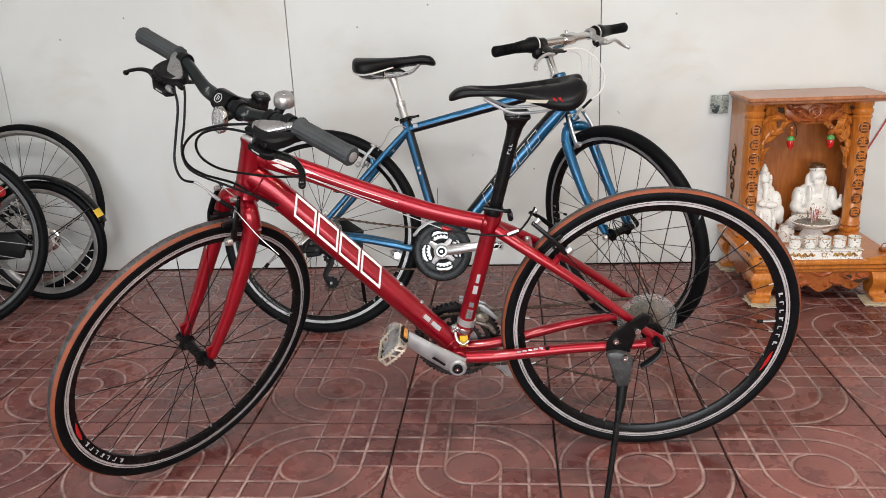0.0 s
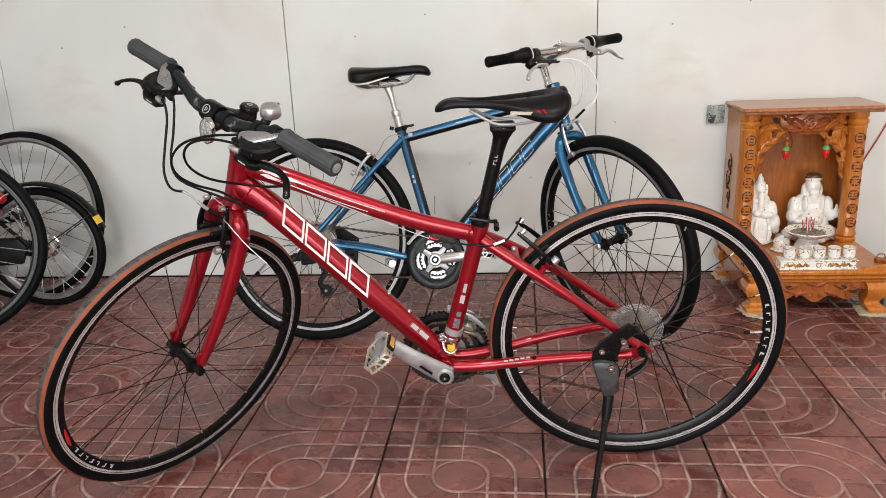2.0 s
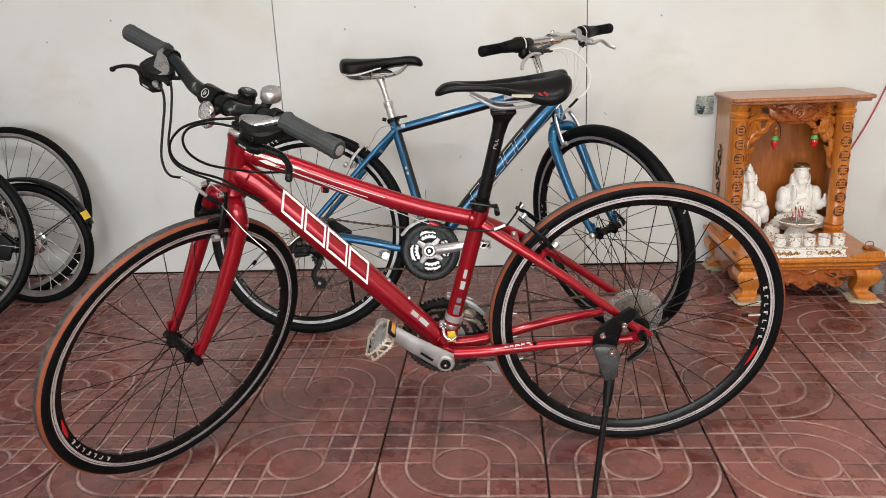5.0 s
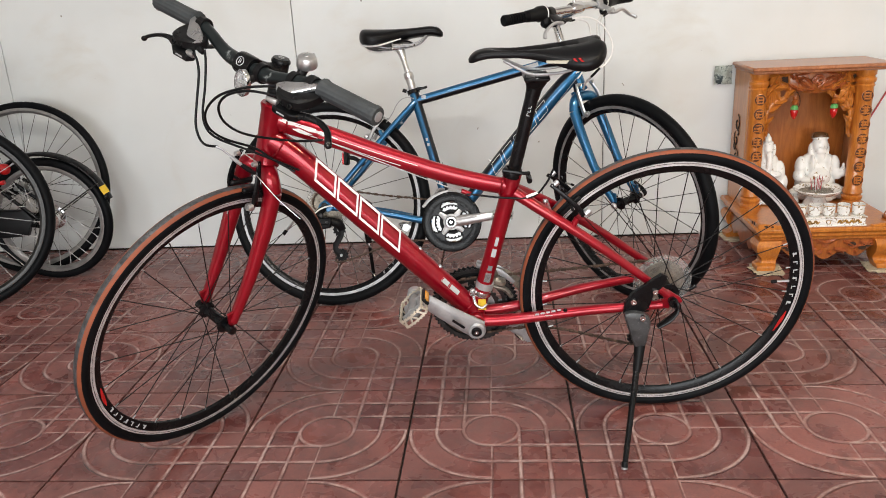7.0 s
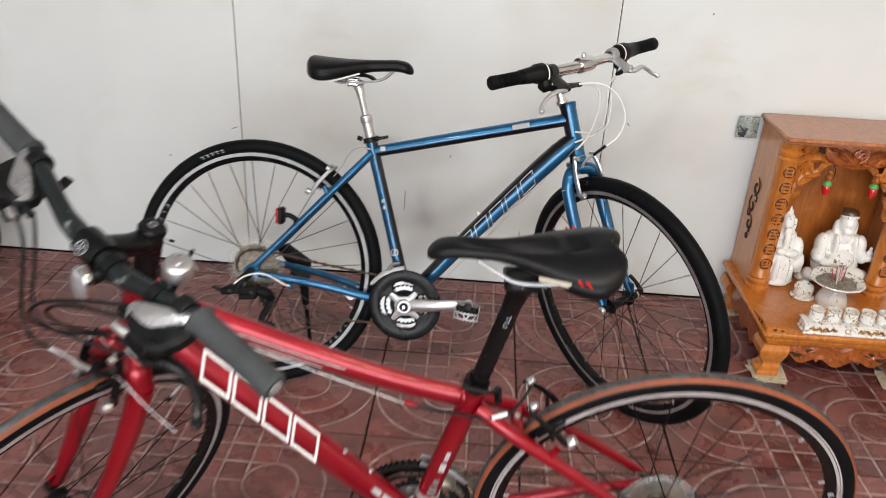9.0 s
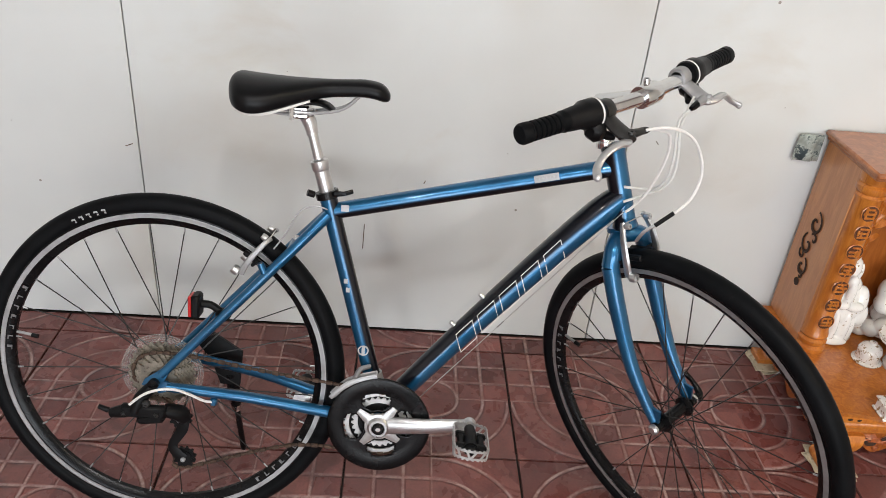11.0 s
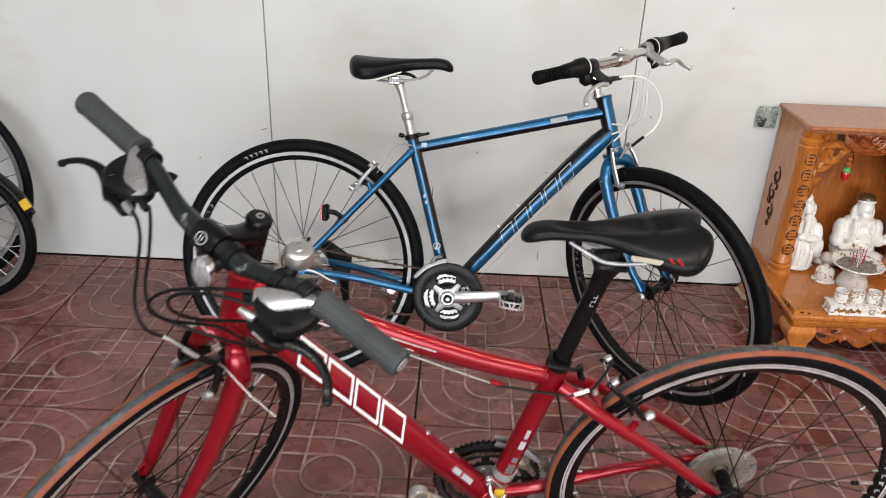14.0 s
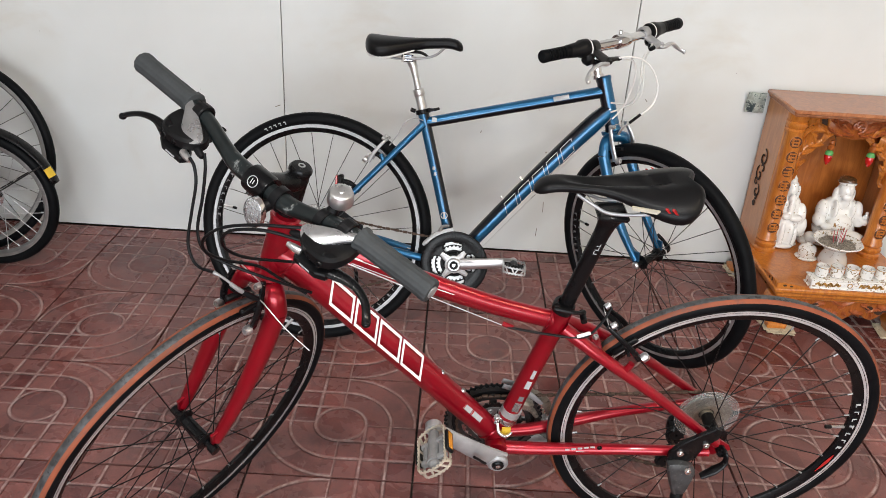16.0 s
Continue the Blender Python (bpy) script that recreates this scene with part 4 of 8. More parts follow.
        for i in range(18):
            for j in range(n):
                a, r = 2 * math.pi * (j + 0.5) / n, (rr[i] + rr[i + 1]) / 2
                hole = False
                for k in range(4):
                    c = w + radians(90 * k)
                    px, pz = r * math.cos(a - c) - 0.049, r * math.sin(a - c)
                    hole |= (px / 0.019) ** 2 + (pz / 0.027) ** 2 < 1
                if not hole:
                    faces.append((i * n + j, i * n + (j + 1) % n, (i + 1) * n + (j + 1) % n, (i + 1) * n + j))
        me = prof.add(verts, faces).mesh("chain_guard", BLACK)
        ob = part("chain_guard", me, None, ring, "black plastic guard with four oval windows")
        ob.modifiers.new("thick", "SOLIDIFY").thickness = 0.004
        spider = Geo().lathe([(0.0, -0.0570), (0.024, -0.0570), (0.027, -0.0590), (0.026, -0.0625), (0.020, -0.0640), (0.0, -0.0640)], 32, ROT_Y)
        for k in range(4):
            a = w + radians(45 + 90 * k)
            e = V(math.cos(a), 0, math.sin(a))
            spider.tube([e * 0.016 + V(0, -0.0605, 0), e * 0.036 + V(0, -0.0595, 0), e * 0.049 + V(0, -0.0580, 0)], [0.0125, 0.0085, 0.0060], 10, flat=(0.30, 1.0))
        part("spider", spider, BRIGHT, ring, "silver four-armed spider")
    c0, c1 = Vector(bb), Vector(rear)
    yc = -0.046
    pts = []
    R = ring_r * 0.80
    for a in (100, 60, 20, -20, -60, -100):
        pts.append(V(c0.x + R * math.cos(radians(a)), yc, c0.z + R * math.sin(radians(a))))
    pts += [V((c0.x * 0.6 + c1.x * 0.4), yc, c0.z * 0.55 + (c1.z - 0.135) * 0.45 - R * 0.45), V(c1.x + 0.050, yc, c1.z - 0.189), V(c1.x + 0.026, yc, c1.z - 0.168), V(c1.x + 0.034, yc, c1.z - 0.125), V(c1.x + 0.045, yc, c1.z - 0.09), V(c1.x + 0.02, yc, c1.z - 0.05), V(c1.x - cog_r * 0.75, yc, c1.z + 0.0), V(c1.x, yc, c1.z + cog_r * 0.82), V((c0.x + c1.x) / 2, yc, (c1.z + cog_r * 0.8 + c0.z + R) / 2)]
    part("chain", chain_geo(pts), CHAIN, bike, "rusty brown roller chain")
    cogs = Geo()
    for i in range(7):
        gear_geo(cogs, cog_r - i * 0.0045, 28 - 2 * i, -0.027 - i * 0.0042, 0.0022, 0.016)
    cogs.lathe([(0.0, -0.062), (0.014, -0.062), (0.014, -0.02), (0, -0.02)], 20, ROT_Y)
    part("cassette", cogs, COG, bike, "stack of toothed sprockets", m=Matrix.Translation(c1))
    guard_disc = Geo().lathe([(0.030, -0.0015), (cog_r + 0.014, -0.0015), (cog_r + 0.016, 0.0), (cog_r + 0.014, 0.0015), (0.030, 0.0015)], 64, Matrix.Translation(c1) @ at(0, -0.0225, 0) @ ROT_Y, closed=True)
    sg = part("spoke_guard", guard_disc, DISC, bike, "clear plastic spoke guard disc")
    for k in range(4):
        rr = cog_r + 0.001 + 0.0045 * k
        part("guard_ridge", Geo().tube([V(c1.x + rr * math.cos(radians(5 * j)), -0.0240, c1.z + rr * math.sin(radians(5 * j))) for j in range(72)], 0.0009, 5, closed=True), RIDGE, sg, "pale moulded ridge")
    rd = Geo()
    o = c1 + V(-0.004, -0.075, -0.028)
    rd.tube(smooth([o + V(0, 0.008, 0.02), o + V(-0.018, -0.004, 0.0), o + V(-0.028, -0.008, -0.026)], 4), [0.011, 0.013, 0.012], 10)
    rd.box(o + V(-0.012, -0.008, -0.024), (0.084, 0.016, 0.026), bevel=0.3)
    rd.tube(smooth([o + V(-0.074, -0.006, -0.034), o + V(-0.050, -0.006, -0.028), o + V(-0.020, -0.004, -0.022)], 4), [0.009, 0.013, 0.013], 10, flat=(0.8, 1))
    rd.tube(smooth([o + V(0.024, 0.000, -0.024), o + V(0.046, 0.012, -0.034), o + V(0.052, 0.024, -0.050)], 4), [0.013, 0.016, 0.014], 10)
    rd.box((0, 0, 0), (0.050, 0.020, 0.018), Matrix.Translation(o + V(0.000, -0.004, -0.040)) @ Matrix.Rotation(radians(-8), 4, "Y"), 0.25)
    rd.tube([o + V(-0.078, -0.004, -0.030), o + V(-0.096, -0.006, -0.022)], [0.0055, 0.0045], 10)
    ob = part("rear_derailleur", rd, rd_mat, bike, "black rear derailleur")
    for dx, dz, r in ((-0.046, -0.028, 0.0050), (0.014, -0.026, 0.0050), (-0.004, -0.004, 0.0075)):
        part("pivot_bolt", bolt(Geo(), Matrix.Translation(o + V(dx, -0.014, dz)) @ Matrix.Rotation(radians(90), 4, "X"), r, 0.005), STEEL, ob, "dark steel pivot bolt")
    cage = Geo()
    cage.tube(smooth([V(c1.x + 0.046, yc - 0.008, c1.z - 0.065), V(c1.x + 0.046, yc - 0.008, c1.z - 0.10), V(c1.x + 0.026, yc - 0.008, c1.z - 0.140), V(c1.x + 0.045, yc - 0.008, c1.z - 0.167)], 6), [0.012, 0.011, 0.009, 0.013], 10, flat=(0.25, 1))
    part("cage", cage, rd_mat, ob)
    for q in (V(c1.x + 0.040, yc, c1.z - 0.082), V(c1.x + 0.046, yc, c1.z - 0.167)):
        wheel = gear_geo(Geo(), 0.020, 11, 0, 0.006, 0.004).lathe([(0.003, -0.006), (0.015, -0.006), (0.015, 0.006), (0.003, 0.006)], 18, ROT_Y, closed=True)
        part("jockey_wheel", wheel, PLASTIC, ob, m=Matrix.Translation(q))
        part("pivot_bolt", bolt(Geo(), Matrix.Translation(q + V(0, -0.009, 0)) @ Matrix.Rotation(radians(90), 4, "X"), 0.0050, 0.005), DULL, ob, "grey pivot bolt")
    fd = Geo()
    q = c0 + V(-0.030, -0.046, ring_r + 0.008)
    for dy in (-0.008, 0.008):
        fd.tube(smooth([q + V(-0.064, dy, -0.042), q + V(-0.030, dy, -0.012), q + V(0.022, dy, 0.008)], 5), [0.004, 0.008, 0.006], 8, flat=(0.25, 1))
    fd.tube(smooth([q + V(-0.020, -0.008, 0.002), q + V(-0.012, 0.010, 0.012), q + V(0.004, 0.026, 0.012)], 4), [0.006, 0.007, 0.006], 10, flat=(1, 0.7))
    seat = V(-0.27, 0, 0.963).normalized()
    fd.lathe([(0.0165, -0.008), (0.0205, -0.008), (0.0205, 0.008), (0.0165, 0.008)], 22, along(c0 + seat * (ring_r * 0.9), c0 + seat), closed=True)
    part("front_derailleur", fd, DULL, bike, "dull grey front derailleur cage")
    return arms


def lever(hold, sgn, metal):
    """A two-finger brake lever: bar clamp, bracket with an inboard arm, and a hooked blade; sgn is the side."""
    clamp = Geo().lathe([(0.0115, -0.010), (0.0172, -0.010), (0.0182, -0.007), (0.0182, 0.007), (0.0172, 0.010), (0.0115, 0.010)], 20, at(0.859, sgn * 0.108, 0.954) @ ROT_Y, closed=True)
    clamp.tube(smooth([V(0.868, sgn * 0.110, 0.946), V(0.886, sgn * 0.112, 0.936), V(0.906, sgn * 0.112, 0.927), V(0.920, sgn * 0.116, 0.924)], 4), [0.011, 0.0125, 0.0130, 0.0080], 12, flat=(1.2, 0.75))
    clamp.tube(smooth([V(0.904, sgn * 0.114, 0.928), V(0.912, sgn * 0.098, 0.928), V(0.914, sgn * 0.080, 0.927)], 4), [0.0105, 0.0085, 0.0070], 12, flat=(1.0, 0.8))
    bolt(clamp, at(0.916, sgn * 0.112, 0.932), 0.0055, 0.004)
    ob = part("brake_lever", clamp, metal, hold)
    part("ferrule", Geo().tube([V(0.913, sgn * 0.084, 0.927), V(0.914, sgn * 0.070, 0.925), V(0.914, sgn * 0.062, 0.924)], [0.0062, 0.0058, 0.0040], 12), BLACK, ob, "dark cable adjuster")
    path = smooth([V(0.905, sgn * 0.112, 0.922), V(0.917, sgn * 0.126, 0.922), V(0.919, sgn * 0.150, 0.926), V(0.914, sgn * 0.174, 0.917), V(0.916, sgn * 0.194, 0.903), V(0.927, sgn * 0.206, 0.894)], 6)
    part("lever_blade", Geo().tube(path, [0.0085, 0.0088, 0.0072, 0.0064, 0.0062, 0.0066], 12, flat=(1.1, 0.7), first=(1, 0, 0)).ball(path[-1], 0.0062, 10, 7), BRIGHT, ob, "polished alloy lever blade")
    return ob


def grip_geo(a, b, r, ribs, across):
    """A rubber grip from a to b (outer end)."""
    a, b = Vector(a), Vector(b)
    L = (b - a).length
    prof = [(0.011, 0.0), (r * 1.14, 0.0), (r * 1.16, 0.006), (r, 0.010)]
    if across:
        for k in range(ribs):
            z = 0.014 + (L - 0.034) * k / ribs
            s = (L - 0.034) / ribs
            prof += [(r * 1.03, z), (r * 1.06, z + s * 0.3), (r * 1.03, z + s * 0.62), (r * 0.90, z + s * 0.68), (r * 0.90, z + s * 0.94)]
        prof += [(r * 1.08, L - 0.018), (r * 1.10, L - 0.004), (r * 0.95, L), (0.006, L)]
        return Geo().lathe(prof, 28, along(a, b))
    prof += [(r * 0.99, L * 0.5), (r * 1.00, L - 0.014), (r * 1.05, L - 0.010), (r * 1.05, L - 0.003), (r * 0.94, L), (0.009, L)]
    return Geo().lathe(prof, ribs * 6, along(a, b), wobble=lambda w: 1 + 0.035 * max(-0.3, math.cos(ribs * w)))


# -------- red bicycle (its left side faces the open room)
def red_bicycle():
    R, base = 0.3367, 1.0533
    bike = thing("bicycle", bike_pose(0.5867, 1.8334, 3.2016, -0.1488, 0.0), "glossy red aluminium hybrid bicycle with brown-striped tyres standing on its kickstand", "bicycle", "parked bicycles")
    P = dict(bb=V(0.439, 0, 0.279), st_top=V(0.345, 0, 0.638), ht_top=V(0.838, 0, 0.810), ht_bot=V(0.873, 0, 0.690), r_ht=0.0235,
             tt=[V(0.838, 0, 0.778), V(0.74, 0, 0.740), V(0.62, 0, 0.689), V(0.48, 0, 0.636), V(0.356, 0, 0.602)], r_tt=[0.0205, 0.0195, 0.0180, 0.0170, 0.0165], tt_flat=(0.85, 1.12),
             dt=[V(0.856, 0, 0.735), V(0.797, 0, 0.682), V(0.62, 0, 0.490), V(0.440, 0, 0.292)], r_dt=[0.0275, 0.0285, 0.0275, 0.0235], dt_flat=(0.86, 1.06),
             r_st=[0.0185, 0.0180, 0.0180], ss=V(0.345, 0, 0.594), drop=V(0.0, 0, R), r_ss=[0.0135, 0.012, 0.0105, 0.009], r_cs=[0.0145, 0.0135, 0.0115, 0.010], r_fork=[0.0195, 0.0185, 0.015, 0.011], ss_bow=0.011)
    fr, made = frame_parts(bike, P, RED, "candy red welded aluminium tubes with small chips")
    turn = steer_matrix(base, R, 0.9005, 0.050)
    fork_pose = turn @ at(-0.0105, 0, -0.001)
    bars = steer_matrix(base, R, 0.9134, 0.050) @ at(-0.0024, 0, -0.0061) @ Matrix.Diagonal((1, 1.0135, 1, 1))
    fork_parts(bike, P, RED, fork_pose, [(0.908, 0.640), (0.942, 0.560), (0.996, 0.450), (1.052, 0.352)], 0.050)
    looks = ([RUBBER, TREAD, BROWN], [BLACK, TRACK], BLKSPOKE, BLACK)
    add_wheel(bike, "rear_wheel", at(0, 0, R) @ Matrix.Rotation(radians(20), 4, "Y"), R, 0.0150, 0.027, looks, 28, (0.125, 0.013, 0.024, 0.033), "black deep rim with a silver brake track", [(185, 7, 1)], True, 200)
    add_wheel(bike, "front_wheel", turn @ at(base, 0, R), R, 0.0150, 0.027, looks, 24, (0.095, 0.012, 0.020, 0.033), "black deep rim with a silver brake track", [(322, 7, 1)], True, 150)
    # markings: plain outlined blocks on the down tube, thin lines on the top tube
    d = (P["dt"][2] - P["dt"][1]).normalized()
    lean = radians(38)
    rise = V(-d.z, 0, d.x) if d.x < 0 else V(d.z, 0, -d.x)
    rise = rise if rise.z > 0 else -rise
    facing = V(0, math.cos(lean), 0) + rise * math.sin(lean)
    along_tube = -d
    across = facing.cross(along_tube)
    o = V(0.695, 0, 0.5713) + facing * 0.0276
    mm = Matrix(((along_tube.x, across.x, facing.x, o.x), (along_tube.y, across.y, facing.y, o.y), (along_tube.z, across.z, facing.z, o.z), (0, 0, 0, 1))) @ at(-0.0938, 0, 0)
    part("frame_marking", outlined_marks(4, (0.053, 0.036), 0.0625, 0.0050, -0.012), WHITE, made["down_tube"], "four plain white outlined blocks", m=mm, soft=False)
    stripe = Geo()
    for off, a, b, r in ((0.006, 0.10, 0.62, 0.0009), (-0.006, 0.14, 0.55, 0.0007), (0.012, 0.06, 0.22, 0.0012)):
        line = smooth(P["tt"], 8)
        seg = [q + V(0, 0.0184 - 0.0035 * (i / len(line)), off) for i, q in enumerate(line) if a <= i / len(line) <= b]
        stripe.tube(seg, r, 6, flat=(0.35, 1))
    part("pinstripe", stripe, WHITE, made["top_tube"], "thin white painted lines")
    cs = Geo()
    for k in range(5):
        cs.box((0.300 - 0.0125 * k, 0.0665, 0.3085 + 0.0022 * k), (0.009, 0.001, 0.0042), bevel=0.05)
    cs.box((0.262, 0.0672, 0.304), (0.040, 0.001, 0.0012), bevel=0.05)
    part("stay_plug", bolt(Geo(), at(0.236, 0.0665, 0.3165) @ Matrix.Rotation(radians(-90), 4, "X"), 0.0048, 0.003), BLACK, fr, "small dark plug", m=at(0, -0.0170, -0.002))
    part("chainstay_marking", cs, GREYMARK, fr, "plain white bars", m=at(0, -0.0170, -0.002), soft=False)
    part("warning_sticker", Geo().box((0.452, 0.0225, 0.330), (0.018, 0.0015, 0.028), Matrix.Identity(4), 0.05), YELLOW, fr, "yellow paper sticker", m=at(-0.029, -0.003, -0.009), soft=False)
    for z, h, w, mat, words in ((0.390, 0.024, 0.014, SATIN, "small worn silver sticker"), (0.452, 0.020, 0.010, GREYMARK, "small plain pale mark"), (0.480, 0.022, 0.007, GREYMARK, "small plain pale mark"), (0.414, 0.012, 0.010, RIMMARK, "small grey sticker")):
        x = 0.436 + (0.347 - 0.436) * (z - 0.280) / 0.36
        part("seat_tube_sticker", Geo().box((0, 0, 0), (w, 0.0014, h), at(x, 0.0180, z) @ Matrix.Rotation(radians(-14), 4, "Y"), 0.05), mat, made["seat_tube"], words, soft=False)
    tube_dir = (P["dt"][2] - P["dt"][3]).normalized()
    over = V(-tube_dir.z, 0, tube_dir.x)
    for step, ln in ((0.112, 0.021), (0.084, 0.030)):
        facing = V(0, math.cos(radians(38)), 0) + over * math.sin(radians(38))
        c, across = P["dt"][3] + tube_dir * step + facing * 0.0236, facing.cross(tube_dir)
        mm = Matrix(((tube_dir.x, facing.x, across.x, c.x), (tube_dir.y, facing.y, across.y, c.y), (tube_dir.z, facing.z, across.z, c.z), (0, 0, 0, 1)))
        part("down_tube_sticker", Geo().box((0, 0, 0), (ln, 0.0012, 0.0105), None, 0.05).box((ln * 0.44, 0.0005, 0), (ln * 0.10, 0.0010, 0.0095), None, 0.05, 1), [GREYMARK, REDLENS], made["down_tube"], "small white sticker with a red end", m=mm, soft=False)
    for step in (0.142, 0.206):
        q = P["dt"][3] + tube_dir * step
        part("bottle_boss", bolt(Geo(), along(q + over * 0.0225, q + over), 0.0050, 0.008), SILVER, made["down_tube"], "bright bottle boss bolt")
    for k, (x, ln) in enumerate(((0.806, 0.05), (0.782, 0.045), (0.762, 0.07), (0.735, 0.055))):
        z = 0.783 - (0.842 - x) * 0.412 + (0.006 if k != 1 else -0.004)
        part("top_tube_marking", Geo().prism([(-ln / 2, 0.0), (ln * 0.1, -0.0045), (ln / 2, -0.001), (ln * 0.2, 0.0045)], 0.0009, at(x, 0.0172 + (0.0008 if k == 1 else 0), z) @ Matrix.Rotation(radians(-22), 4, "Y") @ Matrix.Rotation(radians(90), 4, "X")), WHITE, made["top_tube"], "plain white tapered sliver", soft=False)
    for c, towards, r, flat in ((P["tt"][4], P["tt"][3], 0.0172, P["tt_flat"]), (P["tt"][0], P["tt"][1], 0.0207, P["tt_flat"]), (P["dt"][0], P["dt"][1], 0.0282, P["dt_flat"]), (P["dt"][3], P["dt"][2], 0.0240, P["dt_flat"])):
        way = (towards - c).normalized()
        c = c + way * (0.0185 if r < 0.02 else 0.024)
        upward = way.cross(V(0, 1, 0))
        ring = [c + V(0, 1, 0) * r * flat[0] * math.cos(w) + upward * r * flat[1] * math.sin(w) + way * 0.0016 * math.cos(2 * w) for w in (2 * math.pi * k / 40 for k in range(40))]
        part("weld_bead", Geo().tube(ring, [0.0020 + 0.0007 * (k % 2) for k in range(40)], 6, closed=True), RED, fr)
    st_dir = (P["st_top"] - P["bb"]).normalized()
    fc = P["bb"] + st_dir * 0.068
    band = Geo().lathe([(0.0185, -0.006), (0.0212, -0.006), (0.0218, -0.004), (0.0218, 0.004), (0.0212, 0.006), (0.0185, 0.006)], 26, along(fc, fc + st_dir), closed=True)
    band.box((0, 0, 0), (0.016, 0.012, 0.020), Matrix.Translation(fc + V(0.022, 0.010, 0.004)) @ Matrix.Rotation(radians(-14), 4, "Y"), 0.25)
    band.tube(smooth([fc + V(0.020, 0.014, -0.004), fc + V(0.016, 0.024, -0.020), fc + V(0.002, 0.027, -0.028), fc + V(-0.010, 0.022, -0.022)], 4), [0.0045, 0.0042, 0.0040, 0.0034], 10)
    clamp_ob = part("derailleur_clamp", band, CHROME, bike, "chrome front derailleur band round the seat tube")
    part("clamp_bolt", bolt(Geo(), Matrix.Translation(fc + V(0.024, 0.016, 0.006)) @ Matrix.Rotation(radians(-90), 4, "X"), 0.0052, 0.006), CHROME, clamp_ob)
    # seat
    part("seat_clamp", Geo().lathe([(0.0145, -0.010), (0.0195, -0.010), (0.0202, -0.007), (0.0202, 0.007), (0.0188, 0.010), (0.0145, 0.010)], 24, along((0.349, 0, 0.636), (0.30, 0, 0.834)), closed=True).tube([V(0.315, 0.004, 0.628), V(0.315, 0.030, 0.626)], 0.006, 10).tube(smooth([V(0.316, 0.020, 0.640), V(0.33, 0.028, 0.644), V(0.372, 0.026, 0.652)], 4), [0.005, 0.004, 0.005], 8), BLACK, bike, "black quick release seat clamp")
    part("seatpost", Geo().tube([V(0.348, 0, 0.630), V(0.3030, 0, 0.818)], [0.0142, 0.0142], 20).tube(smooth([V(0.3085, 0, 0.794), V(0.3030, 0, 0.816), V(0.3000, 0, 0.831), V(0.299, 0, 0.838)], 4), [0.0142, 0.0165, 0.0235, 0.0250], 18, flat=(0.8, 1)).box((0.299, 0, 0.8405), (0.052, 0.054, 0.011), bevel=0.35), BLACK, bike, "black aluminium seatpost")
    post_mark = Geo()
    for k in range(3):
        post_mark.box((0, 0, 0.012 * k), (0.0095, 0.0008, 0.0018), None, 0.05).box((-0.004 if k else 0.004, 0, 0.012 * k + 0.004), (0.0018, 0.0008, 0.007), None, 0.05)
    part("post_marking", post_mark, GREYMARK, bike, "three plain white marks", m=at(0.3170, 0.0143, 0.764) @ Matrix.Rotation(radians(-13.4), 4, "Y") @ Matrix.Scale(0.68, 4), soft=False)
    sad = part("saddle", saddle_geo(0.166, 0.442, 0.907, 0.150, 0.042, 0.037, 0.013, 0.012, 0.006, 0.022), LEATHER, bike, "black vinyl sport saddle with a centre groove", m=at(0.436, 0, 0.8915) @ Matrix.Rotation(radians(4.2), 4, "Y") @ at(-0.442, 0, -0.900))
    for sgn in (1, -1):
        part("rail", Geo().tube(smooth([V(0.372, sgn * 0.010, 0.882), V(0.345, sgn * 0.016, 0.864), V(0.315, sgn * 0.022, 0.850), V(0.255, sgn * 0.024, 0.848), V(0.215, sgn * 0.032, 0.862), V(0.190, sgn * 0.040, 0.874)], 5), 0.0030, 8), DULL, sad, "bright steel rail")
        tilt = Matrix.Rotation(radians(-sgn * 18), 4, "Z")
        tri = Geo().prism([(-0.024, -0.001), (0.016, -0.0035), (0.020, 0.0015), (-0.024, 0.0035)], 0.006, at(0.268, sgn * 0.0535 + 0.003, 0.8785) @ tilt @ Matrix.Rotation(radians(180), 4, "Z") @ Matrix.Rotation(radians(90), 4, "X"), inset=0.05).prism([(-0.004, -0.003), (0.000, -0.003), (0.007, 0.004), (0.003, 0.004)], 0.006, at(0.236, sgn * 0.0645 + 0.003, 0.8790) @ tilt @ Matrix.Rotation(radians(90), 4, "X"), mi=1).prism([(-0.004, -0.003), (0.000, -0.003), (0.007, 0.004), (0.003, 0.004)], 0.006, at(0.226, sgn * 0.0680 + 0.003, 0.8792) @ tilt @ Matrix.Rotation(radians(90), 4, "X"), mi=1)
        part("saddle_trim", tri, [CREAM, REDLENS], sad, "cream and red printed trim", soft=False)
    # cockpit, built straight ahead and turned with the fork
    up = (P["ht_top"] - P["ht_bot"]).normalized()
    top = P["ht_top"]
    stem = Geo().tube([top + up * 0.003, top + up * 0.045, top + up * 0.094], [0.0185, 0.0175, 0.0175], 20)
    head = top + up * 0.076
    stem.tube(smooth([head, head + V(0.03, 0, 0.012), V(0.888, 0, 0.922)], 5), [0.020, 0.0165, 0.017], 16).lathe([(0, -0.021), (0.0215, -0.021), (0.0225, -0.016), (0.0225, 0.016), (0.0215, 0.021), (0, 0.021)], 24, at(0.892, 0, 0.922) @ ROT_Y)
    stem.lathe([(0, 0), (0.0195, 0), (0.0195, 0.004), (0.016, 0.009), (0, 0.010)], 24, along(top + up * 0.094, top + up * 0.2))
    st_ob = part("stem", stem, BLACK, bike, "black alloy stem with round cap", m=bars)
